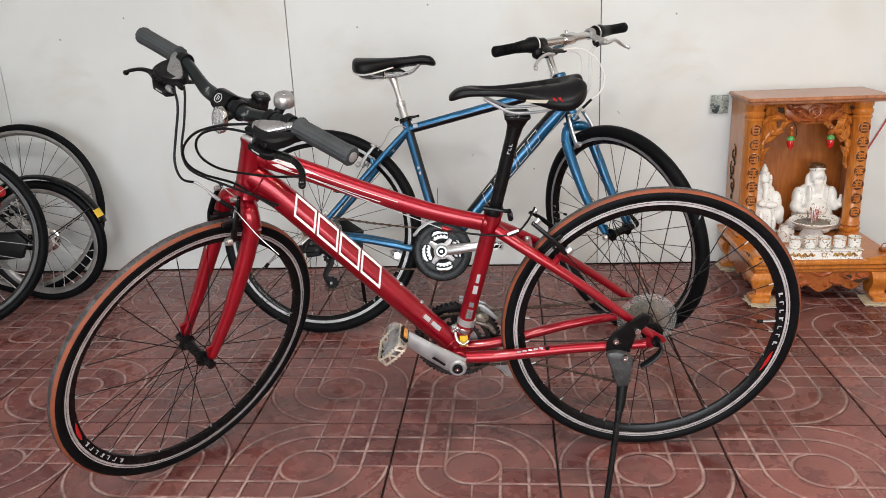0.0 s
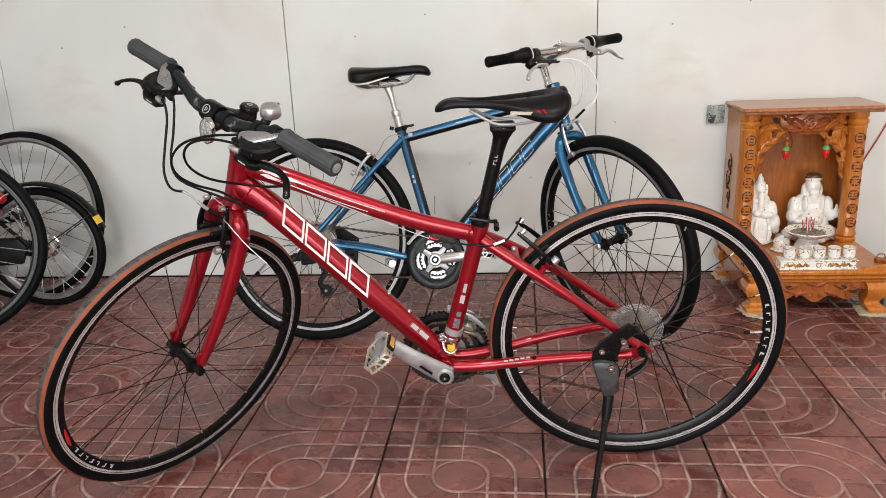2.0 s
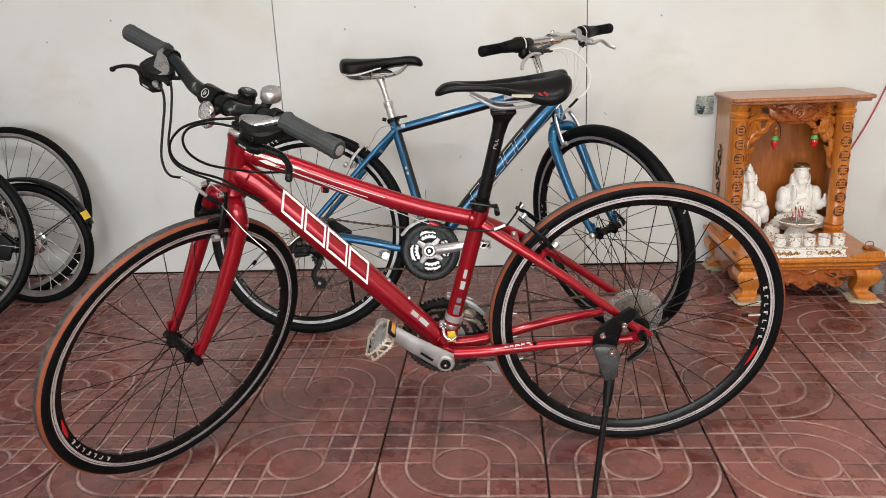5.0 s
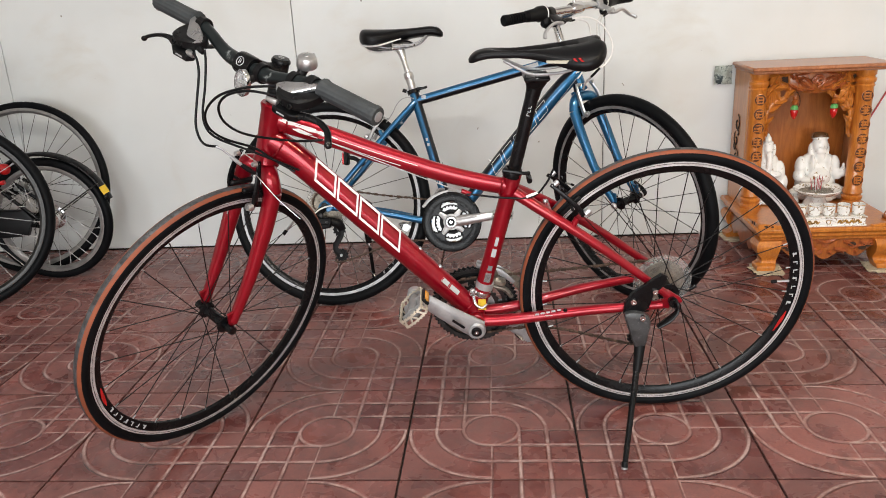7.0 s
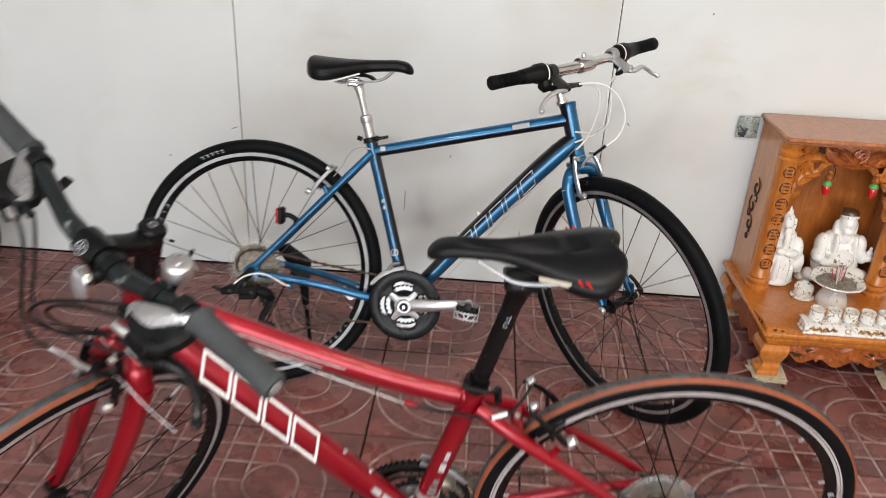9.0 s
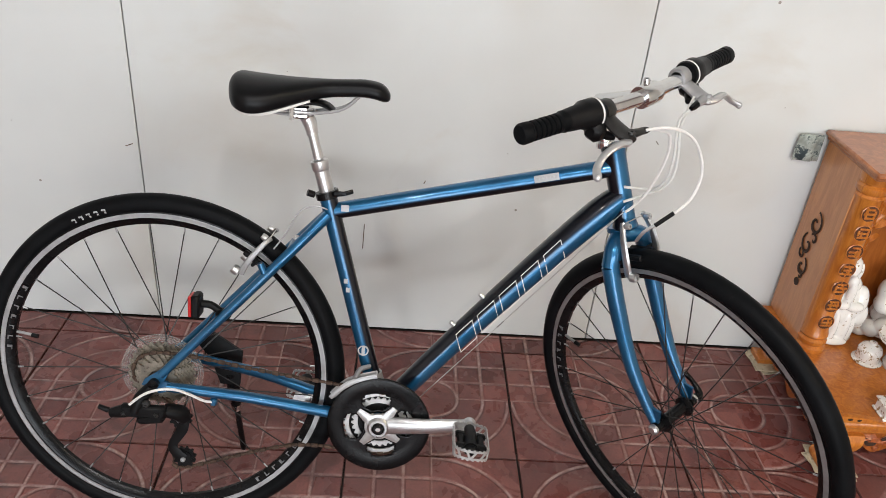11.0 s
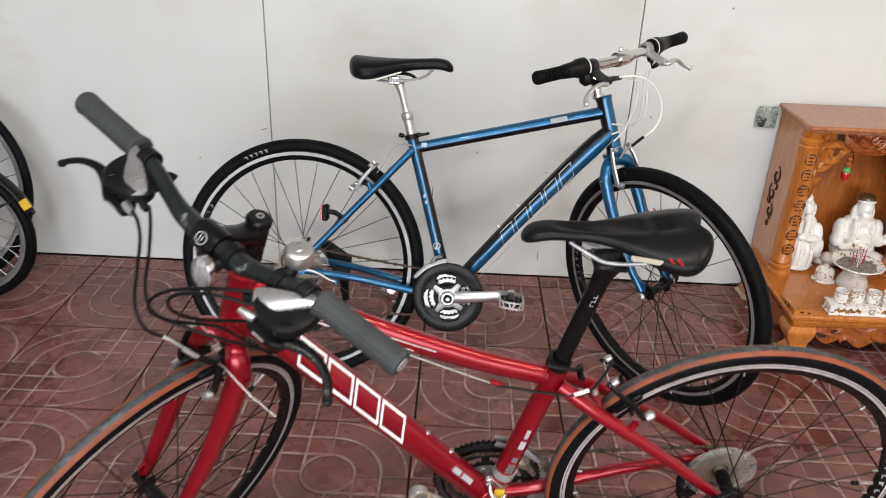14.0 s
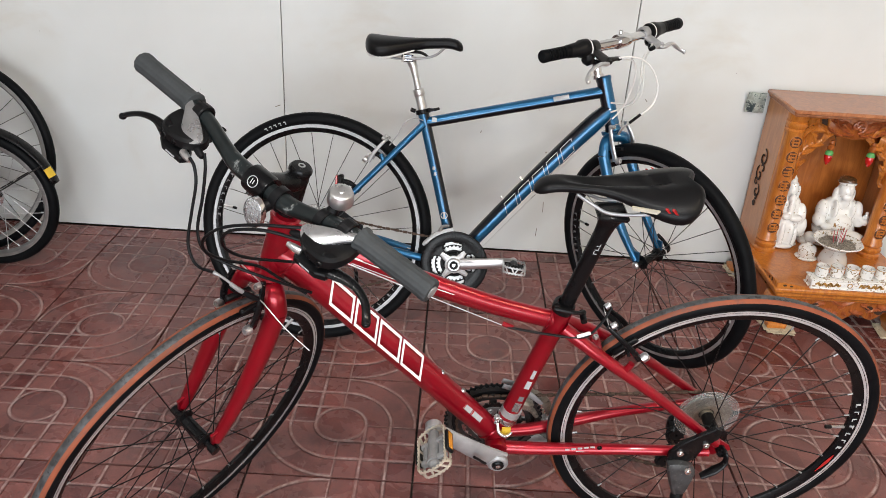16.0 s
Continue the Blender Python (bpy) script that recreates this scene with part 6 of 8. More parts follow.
    part("saddle_pan", saddle_geo(0.140, 0.305, zt - 0.040, 0.145, 0.050, 0.016, 0.0, 0.000, 0.0), PLASTIC, sad, "black underside pan")
    yoke = Geo().box((0, 0, 0), (0.030, 0.050, 0.010), Matrix.Translation(V(0.246, 0, zt - 0.068)), 0.3).box((0, 0, 0), (0.026, 0.046, 0.008), Matrix.Translation(V(0.246, 0, zt - 0.056)), 0.3)
    part("rail_clamp", yoke.tube([V(0.232, -0.026, zt - 0.075), V(0.232, -0.026, zt - 0.052)], 0.0045, 8), CHROME, bike, "bright two-piece rail clamp")
    for sgn in (1, -1):
        part("rail", Geo().tube(smooth([V(0.345, sgn * 0.010, zt - 0.028), V(0.310, sgn * 0.019, zt - 0.054), V(0.225, sgn * 0.022, zt - 0.066), V(0.185, sgn * 0.030, zt - 0.060), V(0.160, sgn * 0.044, zt - 0.052)], 5), 0.0030, 8), DULL, sad, "bright steel rail")
    # cockpit
    up = (P["ht_top"] - P["ht_bot"]).normalized()
    top = P["ht_top"]
    stem = Geo().tube([top + up * 0.004, top + up * 0.06, top + up * 0.088], [0.0125, 0.0125, 0.014], 18).tube([top + up * 0.0, top + up * 0.010], 0.0165, 18)
    stem.tube(smooth([top + up * 0.080, top + up * 0.086 + V(0.03, 0, 0.006), V(0.862, 0, 0.948)], 5), [0.0145, 0.0125, 0.015], 14).lathe([(0, -0.022), (0.0185, -0.022), (0.0195, -0.018), (0.0195, 0.018), (0.0185, 0.022), (0, 0.022)], 24, at(0.866, 0, 0.953) @ ROT_Y)
    bolt(stem, at(0.862, 0.0, 0.970), 0.006, 0.010)
    part("stem", stem, CHROME, bike, "polished silver quill stem", m=bars)
    bar = [V(0.849, 0.283, 0.951), V(0.857, 0.15, 0.950), V(0.866, 0.03, 0.953), V(0.866, -0.03, 0.953), V(0.853, -0.15, 0.956), V(0.832, -0.273, 0.956)]
    hb = part("handlebar", Geo().tube(smooth(bar, 6), [0.0111, 0.0111, 0.0127, 0.0127, 0.0111, 0.0111], 16), CHROME, bike, "polished silver flat handlebar", m=bars)
    for sgn in (1, -1):
        g0, g1 = (V(0.8543, 0.192, 0.9530), V(0.849, 0.286, 0.951)) if sgn > 0 else (V(0.8458, -0.188, 0.956), V(0.832, -0.276, 0.956))
        t0, t1 = (V(0.8585, 0.126, 0.9540), g0) if sgn > 0 else (V(0.8560, -0.122, 0.9558), g0)
        part("grip", grip_geo(g0, g1, 0.0150, 6, True), RUBBER, hb, "black spiral-grooved rubber grip")
        part("twist_shifter", Geo().lathe([(0.012, 0.0), (0.0215, 0.0), (0.0235, 0.006), (0.0235, 0.030), (0.0195, 0.038), (0.0180, 0.062), (0.0165, 0.068), (0.012, 0.068)], 28, along(t0, t1)), PLASTIC, hb, "black twist shifter collar")
        part("shifter_ring", Geo().lathe([(0.0215, 0.0), (0.0242, 0.0), (0.0242, 0.0030), (0.0215, 0.0030)], 28, along(t0 + (t1 - t0) * 0.08, t1), closed=True), WHITE, hb, "thin white ring")
        port = Geo().box((0, 0, 0), (0.032, 0.028, 0.034), at(0.864, sgn * 0.134, 0.930) @ Matrix.Rotation(radians(18), 4, "Y"), 0.3)
        part("shifter_port", port.tube([V(0.872, sgn * 0.124, 0.922), V(0.882, sgn * 0.108, 0.916)], [0.008, 0.006], 12), PLASTIC, hb, "black cable port of the twist shifter")
        lever(hb, sgn, DULL if sgn > 0 else STEEL)
    lines = [
        [V(0.806, -0.153, 0.892), V(0.838, -0.145, 0.897), V(0.872, -0.130, 0.892), V(0.905, -0.105, 0.871), V(0.929, -0.083, 0.832), V(0.930, -0.080, 0.798), V(0.917, -0.086, 0.770), V(0.892, -0.096, 0.749)],
        [bars @ V(0.914, 0.066, 0.924), V(0.890, -0.048, 0.902), V(0.887, -0.052, 0.873), V(0.888, -0.055, 0.832), V(0.884, -0.050, 0.798), V(0.874, -0.035, 0.778), V(0.860, -0.025, 0.772), V(0.820, -0.021, 0.772)],
        [bars @ V(0.900, 0.092, 0.934), V(0.897, -0.036, 0.886), V(0.899, -0.042, 0.841), V(0.896, -0.045, 0.802), V(0.883, -0.040, 0.779), V(0.862, -0.030, 0.765), V(0.822, -0.025, 0.746)],
        [V(0.812, -0.143, 0.893), V(0.847, -0.125, 0.888), V(0.860, -0.110, 0.873), V(0.865, -0.090, 0.841), V(0.860, -0.070, 0.802), V(0.851, -0.050, 0.766), V(0.838, -0.035, 0.741), V(0.828, -0.029, 0.729)],
    ]
    for i, pts in enumerate(lines):
        part("cable", Geo().tube(smooth(pts, 8), 0.0025, 8), WHITE if i in (0, 3) else GREYLINE, bike, "white cable housing" if i in (0, 3) else "pale grey cable housing")
    part("cable_boot", Geo().tube([V(0.892, -0.096, 0.750), V(0.865, -0.091, 0.724)], 0.0040, 8).tube(smooth([V(0.867, -0.091, 0.726), V(0.850, -0.085, 0.710), V(0.842, -0.075, 0.690)], 4), 0.0032, 8, mi=1), [PLASTIC, SILVER], bike, "black boot and bent silver brake noodle")
    part("cable", Geo().tube(smooth([V(0.825, -0.030, 0.730), V(0.62, -0.020, 0.480), V(0.44, -0.010, 0.262)], 8), 0.0009, 6), SILVER, bike, "thin bare shift wire along the down tube")
    part("cable", Geo().tube(smooth([V(0.330, -0.006, 0.672), V(0.287, -0.017, 0.689), V(0.267, -0.018, 0.688), V(0.251, -0.020, 0.679), V(0.239, -0.026, 0.662), V(0.231, -0.030, 0.644), V(0.219, -0.034, 0.625), V(0.208, -0.036, 0.610)], 6), 0.0015, 8), DULL, bike, "grey brake cable arching behind the seat tube")
    part("cable", Geo().tube(smooth([V(0.106, -0.060, 0.307), V(0.091, -0.070, 0.314), V(0.068, -0.078, 0.329), V(0.041, -0.085, 0.341), V(0.015, -0.090, 0.341), V(-0.012, -0.095, 0.331), V(-0.036, -0.098, 0.311)], 6), 0.0026, 8), WHITE, bike, "white cable loop to the rear derailleur")
    part("cable_clip", Geo().box((0.106, -0.056, 0.307), (0.012, 0.016, 0.016), None, 0.25), BLUE, fr)
    caliper(bike, fork_pose @ at(0.892, 0, 0.622) @ Matrix.Rotation(radians(18), 4, "Y").inverted(), SILVER)
    caliper(bike, at(0.160, 0, 0.552) @ Matrix.Rotation(radians(36), 4, "Y") @ Matrix.Rotation(radians(180), 4, "Z"), DULL, arm_h=0.085, slim=0.72)
    arms = drivetrain(bike, P["bb"], V(0, 0, R), SILVER, 8, 0.084, True, PLASTIC, cog_r=0.062)
    for _, q in arms:
        toothed_pedal(bike, Matrix.Translation(q) @ Matrix.Rotation(radians(6), 4, "Y") @ Matrix.Rotation(radians(0 if q.y > 0 else 180), 4, "X") @ Matrix.Diagonal((0.90, 0.90, 0.85, 1)), "silver caged pedal", BRIGHT, PLASTIC, False)
    rr = Geo().box((0.074, -0.048, 0.496), (0.016, 0.032, 0.044), Matrix.Identity(4), 0.25)
    ro = part("rear_reflector", rr, PLASTIC, bike, "red rear reflector on a black clamp")
    part("lens", Geo().box((0.064, -0.048, 0.496), (0.006, 0.028, 0.040), None, 0.2), REDLENS, ro)
    part("reflector_arm", Geo().tube(smooth([V(0.080, -0.046, 0.498), V(0.098, -0.044, 0.496), V(0.118, -0.046, 0.484)], 4), 0.007, 10).box((0.121, -0.046, 0.480), (0.026, 0.026, 0.022), Matrix.Identity(4), 0.3), PLASTIC, ro)
    brk = Geo().prism([(0.020, 0.030), (0.055, 0.045), (0.125, 0.000), (0.120, -0.075), (0.080, -0.075), (0.060, -0.020)], 0.010, at(0, 0.094, R) @ Matrix.Rotation(radians(90), 4, "X"), inset=0.1)
    ks = part("kickstand", brk, PLASTIC, bike, "black kickstand with a silver collar")
    foot = V(0.105, 0.187, 0.055)
    part("stand_leg", Geo().tube([V(0.100, 0.096, R - 0.050), V(0.101, 0.112, R - 0.10), V(0.103, 0.124, R - 0.14)], [0.016, 0.013, 0.011], 14).tube([V(0.103, 0.122, R - 0.135), foot], 0.0065, 12), BLACK, ks)
    part("collar", Geo().tube([V(0.1025, 0.1225, R - 0.130), V(0.1035, 0.129, R - 0.155)], 0.0115, 14), CHROME, ks, "bright collar")
    for sgn in (1, -1):
        part("axle_nut", Geo().lathe([(0, 0), (0.0105, 0), (0.0105, 0.005), (0.007, 0.009), (0, 0.009)], 16, turn @ at(base, sgn * 0.059, R) @ Matrix.Rotation(radians(-90 * sgn), 4, "X")), SILVER, bike, "bright axle nut")
    part("skewer_lever", Geo().tube(smooth([V(base, 0, R) + q for q in (V(0, 0.066, 0), V(0.0, 0.080, 0.004), V(-0.020, 0.082, 0.022), V(-0.040, 0.078, 0.036))], 5), [0.009, 0.008, 0.005, 0.006], 10), BLACK, bike, "black quick release lever", m=turn)
    return bike


red = red_bicycle()
blue = blue_bicycle()


# -------- bicycles parked beyond, only their rear ends in view
def plain_bicycle(x, y, yaw, lean, R, t, base, paint, looks, label, spokes, hub, fender=False, stand=False):
    """A plain bicycle with frame, fork, wheels, saddle and bars; its rear wheel stands at x, y."""
    bike = thing("bicycle", bike_pose(x, y, yaw, lean, 0), label, "bicycle", "parked bicycles")
    k = base / 1.03
    P = dict(bb=V(0.43 * k, 0, 0.27), st_top=V(0.33 * k, 0, 0.60), ht_top=V(0.80 * k, 0, 0.74), ht_bot=V(0.84 * k, 0, 0.64), r_ht=0.018,
             tt=[V(0.80 * k, 0, 0.71), V(0.34 * k, 0, 0.50)], r_tt=0.014, dt=[V(0.83 * k, 0, 0.66), V(0.44 * k, 0, 0.275)], r_dt=0.016,
             r_st=0.014, ss=V(0.335 * k, 0, 0.52), drop=V(0, 0, R), r_ss=[0.008, 0.0075, 0.007], r_cs=[0.010, 0.009, 0.008], r_fork=[0.013, 0.012, 0.010])
    frame_parts(bike, P, paint, "plain painted steel tubes")
    fork_parts(bike, P, paint, Matrix.Identity(4), [(0.86 * k, R + 0.26), (0.90 * k, R + 0.13), (base - 0.005, R + 0.01)], 0.046)
    add_wheel(bike, "rear_wheel", at(0, 0, R), R, t, 0.018, looks, spokes, hub, "silver rim with black tyre")
    add_wheel(bike, "front_wheel", at(base, 0, R), R, t, 0.016, looks, spokes, (0.09, 0.012, 0.02, 0.03), "silver rim with black tyre")
    part("seatpost", Geo().tube([V(0.335 * k, 0, 0.58), V(0.30 * k, 0, 0.76)], 0.013, 16), SILVER, bike)
    part("saddle", saddle_geo(0.30 * k - 0.13, 0.30 * k + 0.13, 0.82, 0.17, 0.05, 0.055, 0, 0.008), LEATHER, bike, "black padded saddle")
    part("stem", Geo().tube([V(0.80 * k, 0, 0.74), V(0.775 * k, 0, 0.86), V(0.80 * k, 0, 0.90)], 0.012, 12), SILVER, bike)
    part("handlebar", Geo().tube(smooth([V(0.70 * k, 0.22, 0.90), V(0.78 * k, 0.16, 0.91), V(0.81 * k, 0, 0.90), V(0.78 * k, -0.16, 0.91), V(0.70 * k, -0.22, 0.90)], 5), 0.011, 12), SILVER, bike)
    if fender:
        Rf, verts, faces, n, s = R + 0.022, [], [], 40, 9
        for i in range(n + 1):
            a = radians(16 + 128 * i / n)
            for j in range(s + 1):
                b = radians(-75 + 150 * j / s)
                r = Rf - 0.016 * (1 - math.cos(b))
                verts.append((-r * math.cos(a), 0.026 * math.sin(b), R + r * math.sin(a)))
        for i in range(n):
            for j in range(s):
                q = i * (s + 1) + j
                faces.append((q, q + 1, q + s + 2, q + s + 1))
        fe = part("mudguard", Geo().add(verts, faces).mesh("mudguard", BLACK), None, bike, "black plastic rear mudguard")
        fe.modifiers.new("thick", "SOLIDIFY").thickness = 0.002
        a = radians(25)
        part("sticker", Geo().box((0, 0, 0), (0.0015, 0.026, 0.032), at(-(Rf - 0.002) * math.cos(a), 0.016, R + (Rf - 0.002) * math.sin(a)) @ Matrix.Rotation(a, 4, "Y") @ Matrix.Rotation(radians(-42), 4, "Z"), 0.05), YELLOW, fe, "yellow warning sticker with plain marks", soft=False)
        part("rear_lamp", Geo().ball((0.118, 0.036, 0.448), (0.024, 0.018, 0.022)), REDLENS, bike, "red plastic lamp")
        part("lamp_bracket", Geo().tube(smooth([V(0.120, 0.030, 0.445), V(0.16, 0.014, 0.44), V(0.20, 0.0, 0.44)], 4), 0.006, 8).tube(smooth([V(0.26, 0.05, 0.392), V(0.18, 0.06, 0.396), V(0.115, 0.055, 0.402)], 4), 0.009, 10, mi=1), [BLACK, REDLENS], bike, "red bracket tube")
        part("chain_case", Geo().prism([(0.03, 0.02), (0.06, 0.055), (0.30, 0.062), (0.42, 0.02), (0.36, -0.06), (0.06, -0.045)], 0.028, at(0, 0.078, R) @ Matrix.Rotation(radians(90), 4, "X"), inset=0.06), PLASTIC, bike, "black chain case")
        b = radians(32)
        for sgn in (1, -1):
            part("mudguard_stay", Geo().tube([V(0, sgn * 0.062, R), V(-(Rf - 0.006) * math.cos(b), sgn * 0.026, R + (Rf - 0.006) * math.sin(b))], 0.0024, 8), STEEL, fe)
    if stand:
        ks = part("kickstand", Geo().tube([V(0.02, 0.070, R), V(0.05, 0.085, R - 0.12), V(0.06, 0.125, 0.045)], 0.0075, 12), BLACK, bike, "black side kickstand")
        part("stand_foot", Geo().tube([V(0.06, 0.123, 0.050), V(0.062, 0.128, 0.028)], 0.0095, 10), RUBBER, ks)
        part("chain_case", Geo().prism([(-0.05, 0.0), (-0.03, 0.05), (0.02, 0.06), (0.40, 0.02), (0.46, -0.07), (0.40, -0.13), (0.02, -0.05), (-0.03, -0.04)], 0.030, at(0, -0.046, R) @ Matrix.Rotation(radians(90), 4, "X"), inset=0.05), PLASTIC, bike, "black chain case")
        part("brake_drum", Geo().lathe([(0, 0.040), (0.042, 0.040), (0.048, 0.044), (0.048, 0.058), (0.040, 0.062), (0.012, 0.062), (0.012, 0.070), (0, 0.070)], 28, at(0, 0, R) @ ROT_Y), SILVER, bike, "worn silver brake drum")
        part("brake_rod", Geo().tube(smooth([V(0.03, 0.066, R + 0.02), V(0.14, 0.060, R + 0.06), V(0.30, 0.050, R - 0.01)], 5), 0.005, 8), BLACK, bike)
        part("carrier_stay", Geo().tube(smooth([V(0.0, -0.074, R), V(0.10, -0.080, R - 0.03), V(0.26, -0.082, R + 0.012)], 5), 0.008, 12), CHROME, bike, "bright chain case tube")
    return bike


SILVER_RIM = [RIMGREY, RIMGREY]
plain_bicycle(-1.673, 2.917, math.pi, 0.2266, 0.342, 0.0150, 1.05, PLASTIC, ([RUBBER], SILVER_RIM, STEEL, SILVER), "dark bicycle with silver rims leaning by the wall", 32, (0.12, 0.014, 0.024, 0.033))
plain_bicycle(-1.520, 2.856, math.pi + 0.05, 0.02, 0.240, 0.0175, 0.95, BLACK, ([RUBBER], SILVER_RIM, BRIGHT, CHROME), "small-wheeled black city bicycle with a mudguard and red lamp", 28, (0.11, 0.034, 0.046, 0.030), fender=True)
plain_bicycle(-1.690, 2.522, math.pi + 0.43, 0.10, 0.342, 0.0185, 1.05, PLASTIC, ([RUBBER], [STEEL, STEEL], BRIGHT, CHROME), "black city bicycle with silver rims on a kickstand", 32, (0.12, 0.026, 0.032, 0.033), stand=True)


# ---------------------------------------------------------------- altar
AX0, AX1, AYF, AYB = 1.094, 1.588, 2.708, 3.182
TOP = 0.166


def scroll(cx, cz, r, turns, a0, spin=1, k=26):
    """A spiral in the x, z plane."""
    out = []
    for i in range(k + 1):
        s = i / k
        a = radians(a0) + spin * turns * 2 * math.pi * s
        q = r * (1 - 0.82 * s)
        out.append(V(cx + q * math.cos(a), 0, cz + q * math.sin(a)))
    return out


def carved(parent, name, m, scrolls, r, mat, label=""):
    for pts in scrolls:
        part(name, Geo().tube(pts, [r, r * 1.25, r * 0.75], 8, flat=(0.9, 1.0)), mat, parent, label, m)


def leaf(geo, x, z, angle, length, width, rise=0.006, curl=0.25, n=14):
    """A carved leaf lying in the x, z plane: pointed outline, raised middle rib, curling sideways; the front is -y."""
    a = radians(angle)
    verts, faces = [], []
    for i in range(n):
        s = i / (n - 1)
        bend = curl * length * s * s
        w = width * 0.5 * max(0.06, math.sin(math.pi * min(1, 0.12 + 0.88 * s)) ** 0.8) * (1 + 0.14 * math.cos(s * 15))
        for side, y in ((-1, 0.0), (-0.45, -rise * 0.55), (0, -rise), (0.45, -rise * 0.55), (1, 0.0)):
            u, v = s * length, bend + side * w
            verts.append((x + u * math.cos(a) - v * math.sin(a), y, z + u * math.sin(a) + v * math.cos(a)))
    for i in range(n - 1):
        faces += [(i * 5 + j, i * 5 + j + 1, i * 5 + j + 6, i * 5 + j + 5) for j in range(4)]
        faces.append((i * 5 + 4, i * 5, i * 5 + 5, i * 5 + 9))
    faces += [(0, 1, 2, 3, 4), tuple(len(verts) - 5 + j for j in range(5))]
    return geo.add(verts, faces)


def altar():
    ob = thing("altar_cabinet", at(0, 0, 0), "small carved orange wood spirit altar standing on the tiled floor", "altar")
    for name, dz, inx, iny, h in (("base_top", -0.009, 0, 0, 0.018), ("moulding", -0.0275, 0.026, 0.018, 0.019), ("lower_moulding", -0.0435, 0.050, 0.036, 0.013)):
        part(name, Geo().box(((AX0 + AX1) / 2, (AYF + AYB) / 2 + iny / 6, TOP + dz), (AX1 - AX0 - inx, AYB - AYF - iny, h), None, 0.28), WOOD, ob, "polished orange wood board with rounded edge" if not inx else "")
    for cx, sx in ((AX0 + 0.058, 1), (AX1 - 0.058, -1)):
        for cy, sy in ((AYF + 0.052, 1), (AYB - 0.052, -1)):
            geo, rows, n = Geo(), [], 12
            for z, s, o in ((0.118, 0.044, 0.0), (0.098, 0.047, -0.006), (0.072, 0.040, -0.004), (0.048, 0.030, 0.004), (0.034, 0.029, 0.002), (0.024, 0.036, -0.008), (0.010, 0.034, -0.010)):
                rows.append([(cx - sx * s + sx * o, cy - sy * s * 0.9 + sy * o, z), (cx + sx * s * 0.75 + sx * o, cy - sy * s * 0.9 + sy * o, z), (cx + sx * s * 0.75 + sx * o, cy + sy * s * 0.75 + sy * o, z), (cx - sx * s + sx * o, cy + sy * s * 0.75 + sy * o, z)])
            columns = [smooth([V(*row[j]) for row in rows], 4) for j in range(4)]
            rows = list(zip(*columns))
            verts = [q for row in rows for q in row]
            faces = [(0, 1, 2, 3), tuple(len(verts) - 4 + i for i in range(4))]
            for i in range(len(rows) - 1):
                faces += [(i * 4 + j, i * 4 + (j + 1) % 4, i * 4 + 4 + (j + 1) % 4, i * 4 + 4 + j) for j in range(4)]
            part("leg", geo.add(verts, faces), WOOD, ob)
    # aprons with a scalloped lower edge
    for name, x0, x1, m in (("front_apron", AX0 + 0.085, AX1 - 0.085, at(0, AYF + 0.034, 0)), ("side_apron", AYF + 0.085, AYB - 0.085, at(AX0 + 0.036, 0, 0) @ Matrix.Rotation(radians(90), 4, "Z")), ("side_apron", AYF + 0.085, AYB - 0.085, at(AX1 - 0.020, 0, 0) @ Matrix.Rotation(radians(90), 4, "Z"))):
        n = 33
        outl = [(x0, 0.118), (x1, 0.118)]
        for i in range(n):
            s = i / (n - 1)
            z = 0.066 + 0.013 * math.cos(s * math.pi * 6) - 0.012 * math.sin(math.pi * s) + 0.012 * abs(2 * s - 1) ** 3
            outl.append((x1 + (x0 - x1) * s, z))
        geo = Geo()
        lo = [q for q in outl[2:]]
        verts, faces = [], []
        for i, (x, z) in enumerate(lo):
            verts += [(x, 0, z), (x, 0, 0.118), (x, 0.014, z), (x, 0.014, 0.118)]
        for i in range(n - 1):
            a, b = 4 * i, 4 * i + 4
            faces += [(a, b, b + 1, a + 1), (a + 2, a + 3, b + 3, b + 2), (a, a + 2, b + 2, b)]
        ap = part(name, geo.add(verts, faces), CARVE, ob, "carved scalloped apron", m)
        w = x1 - x0
        mid, relief = (x0 + x1) / 2, Geo()
        for sgn in (1, -1):
            for u, z, ang, ln, wd, cu in ((0.00, 0.100, 20, 0.060, 0.018, 0.2), (0.03, 0.080, -25, 0.045, 0.016, 0.3), (0.06, 0.104, -10, 0.050, 0.016, -0.3), (0.085, 0.080, 30, 0.046, 0.016, -0.35), (0.115, 0.104, -30, 0.050, 0.016, 0.3), (0.125, 0.090, 15, 0.036, 0.014, 0.2), (0.01, 0.074, -60, 0.020, 0.014, 0.2), (0.055, 0.076, -70, 0.018, 0.013, 0.2), (0.10, 0.074, -70, 0.016, 0.012, 0.2)):
                if u < w / 2 - 0.02:
                    leaf(relief, mid + sgn * u, z, ang if sgn > 0 else 180 - ang, ln, wd * 1.2, 0.0095, cu * sgn)
        relief.lathe([(0, 0.004), (0.010, 0.003), (0.013, 0.0), (0, 0.0)], 14, at(mid, 0, 0.096) @ Matrix.Rotation(radians(90), 4, "X"))
        part("leaf_relief", relief, REDWOOD if name == "front_apron" else CARVE, ap, "carved leaf relief")
        if name == "side_apron":
            # dark scrolls laid on the apron, coloured as the shade of piercings
            carved(ap, "pierced_hole", None, [[q + V(0, 0.002 if x0 < 0 else -0.001, 0) for q in scroll(x0 + w * (k + 0.5) / 3, 0.092, 0.024, 0.9, 60 + 90 * k, 1 if k % 2 else -1)] for k in range(3)], 0.0056, HOLLOW, "dark scroll standing for a shaded piercing")
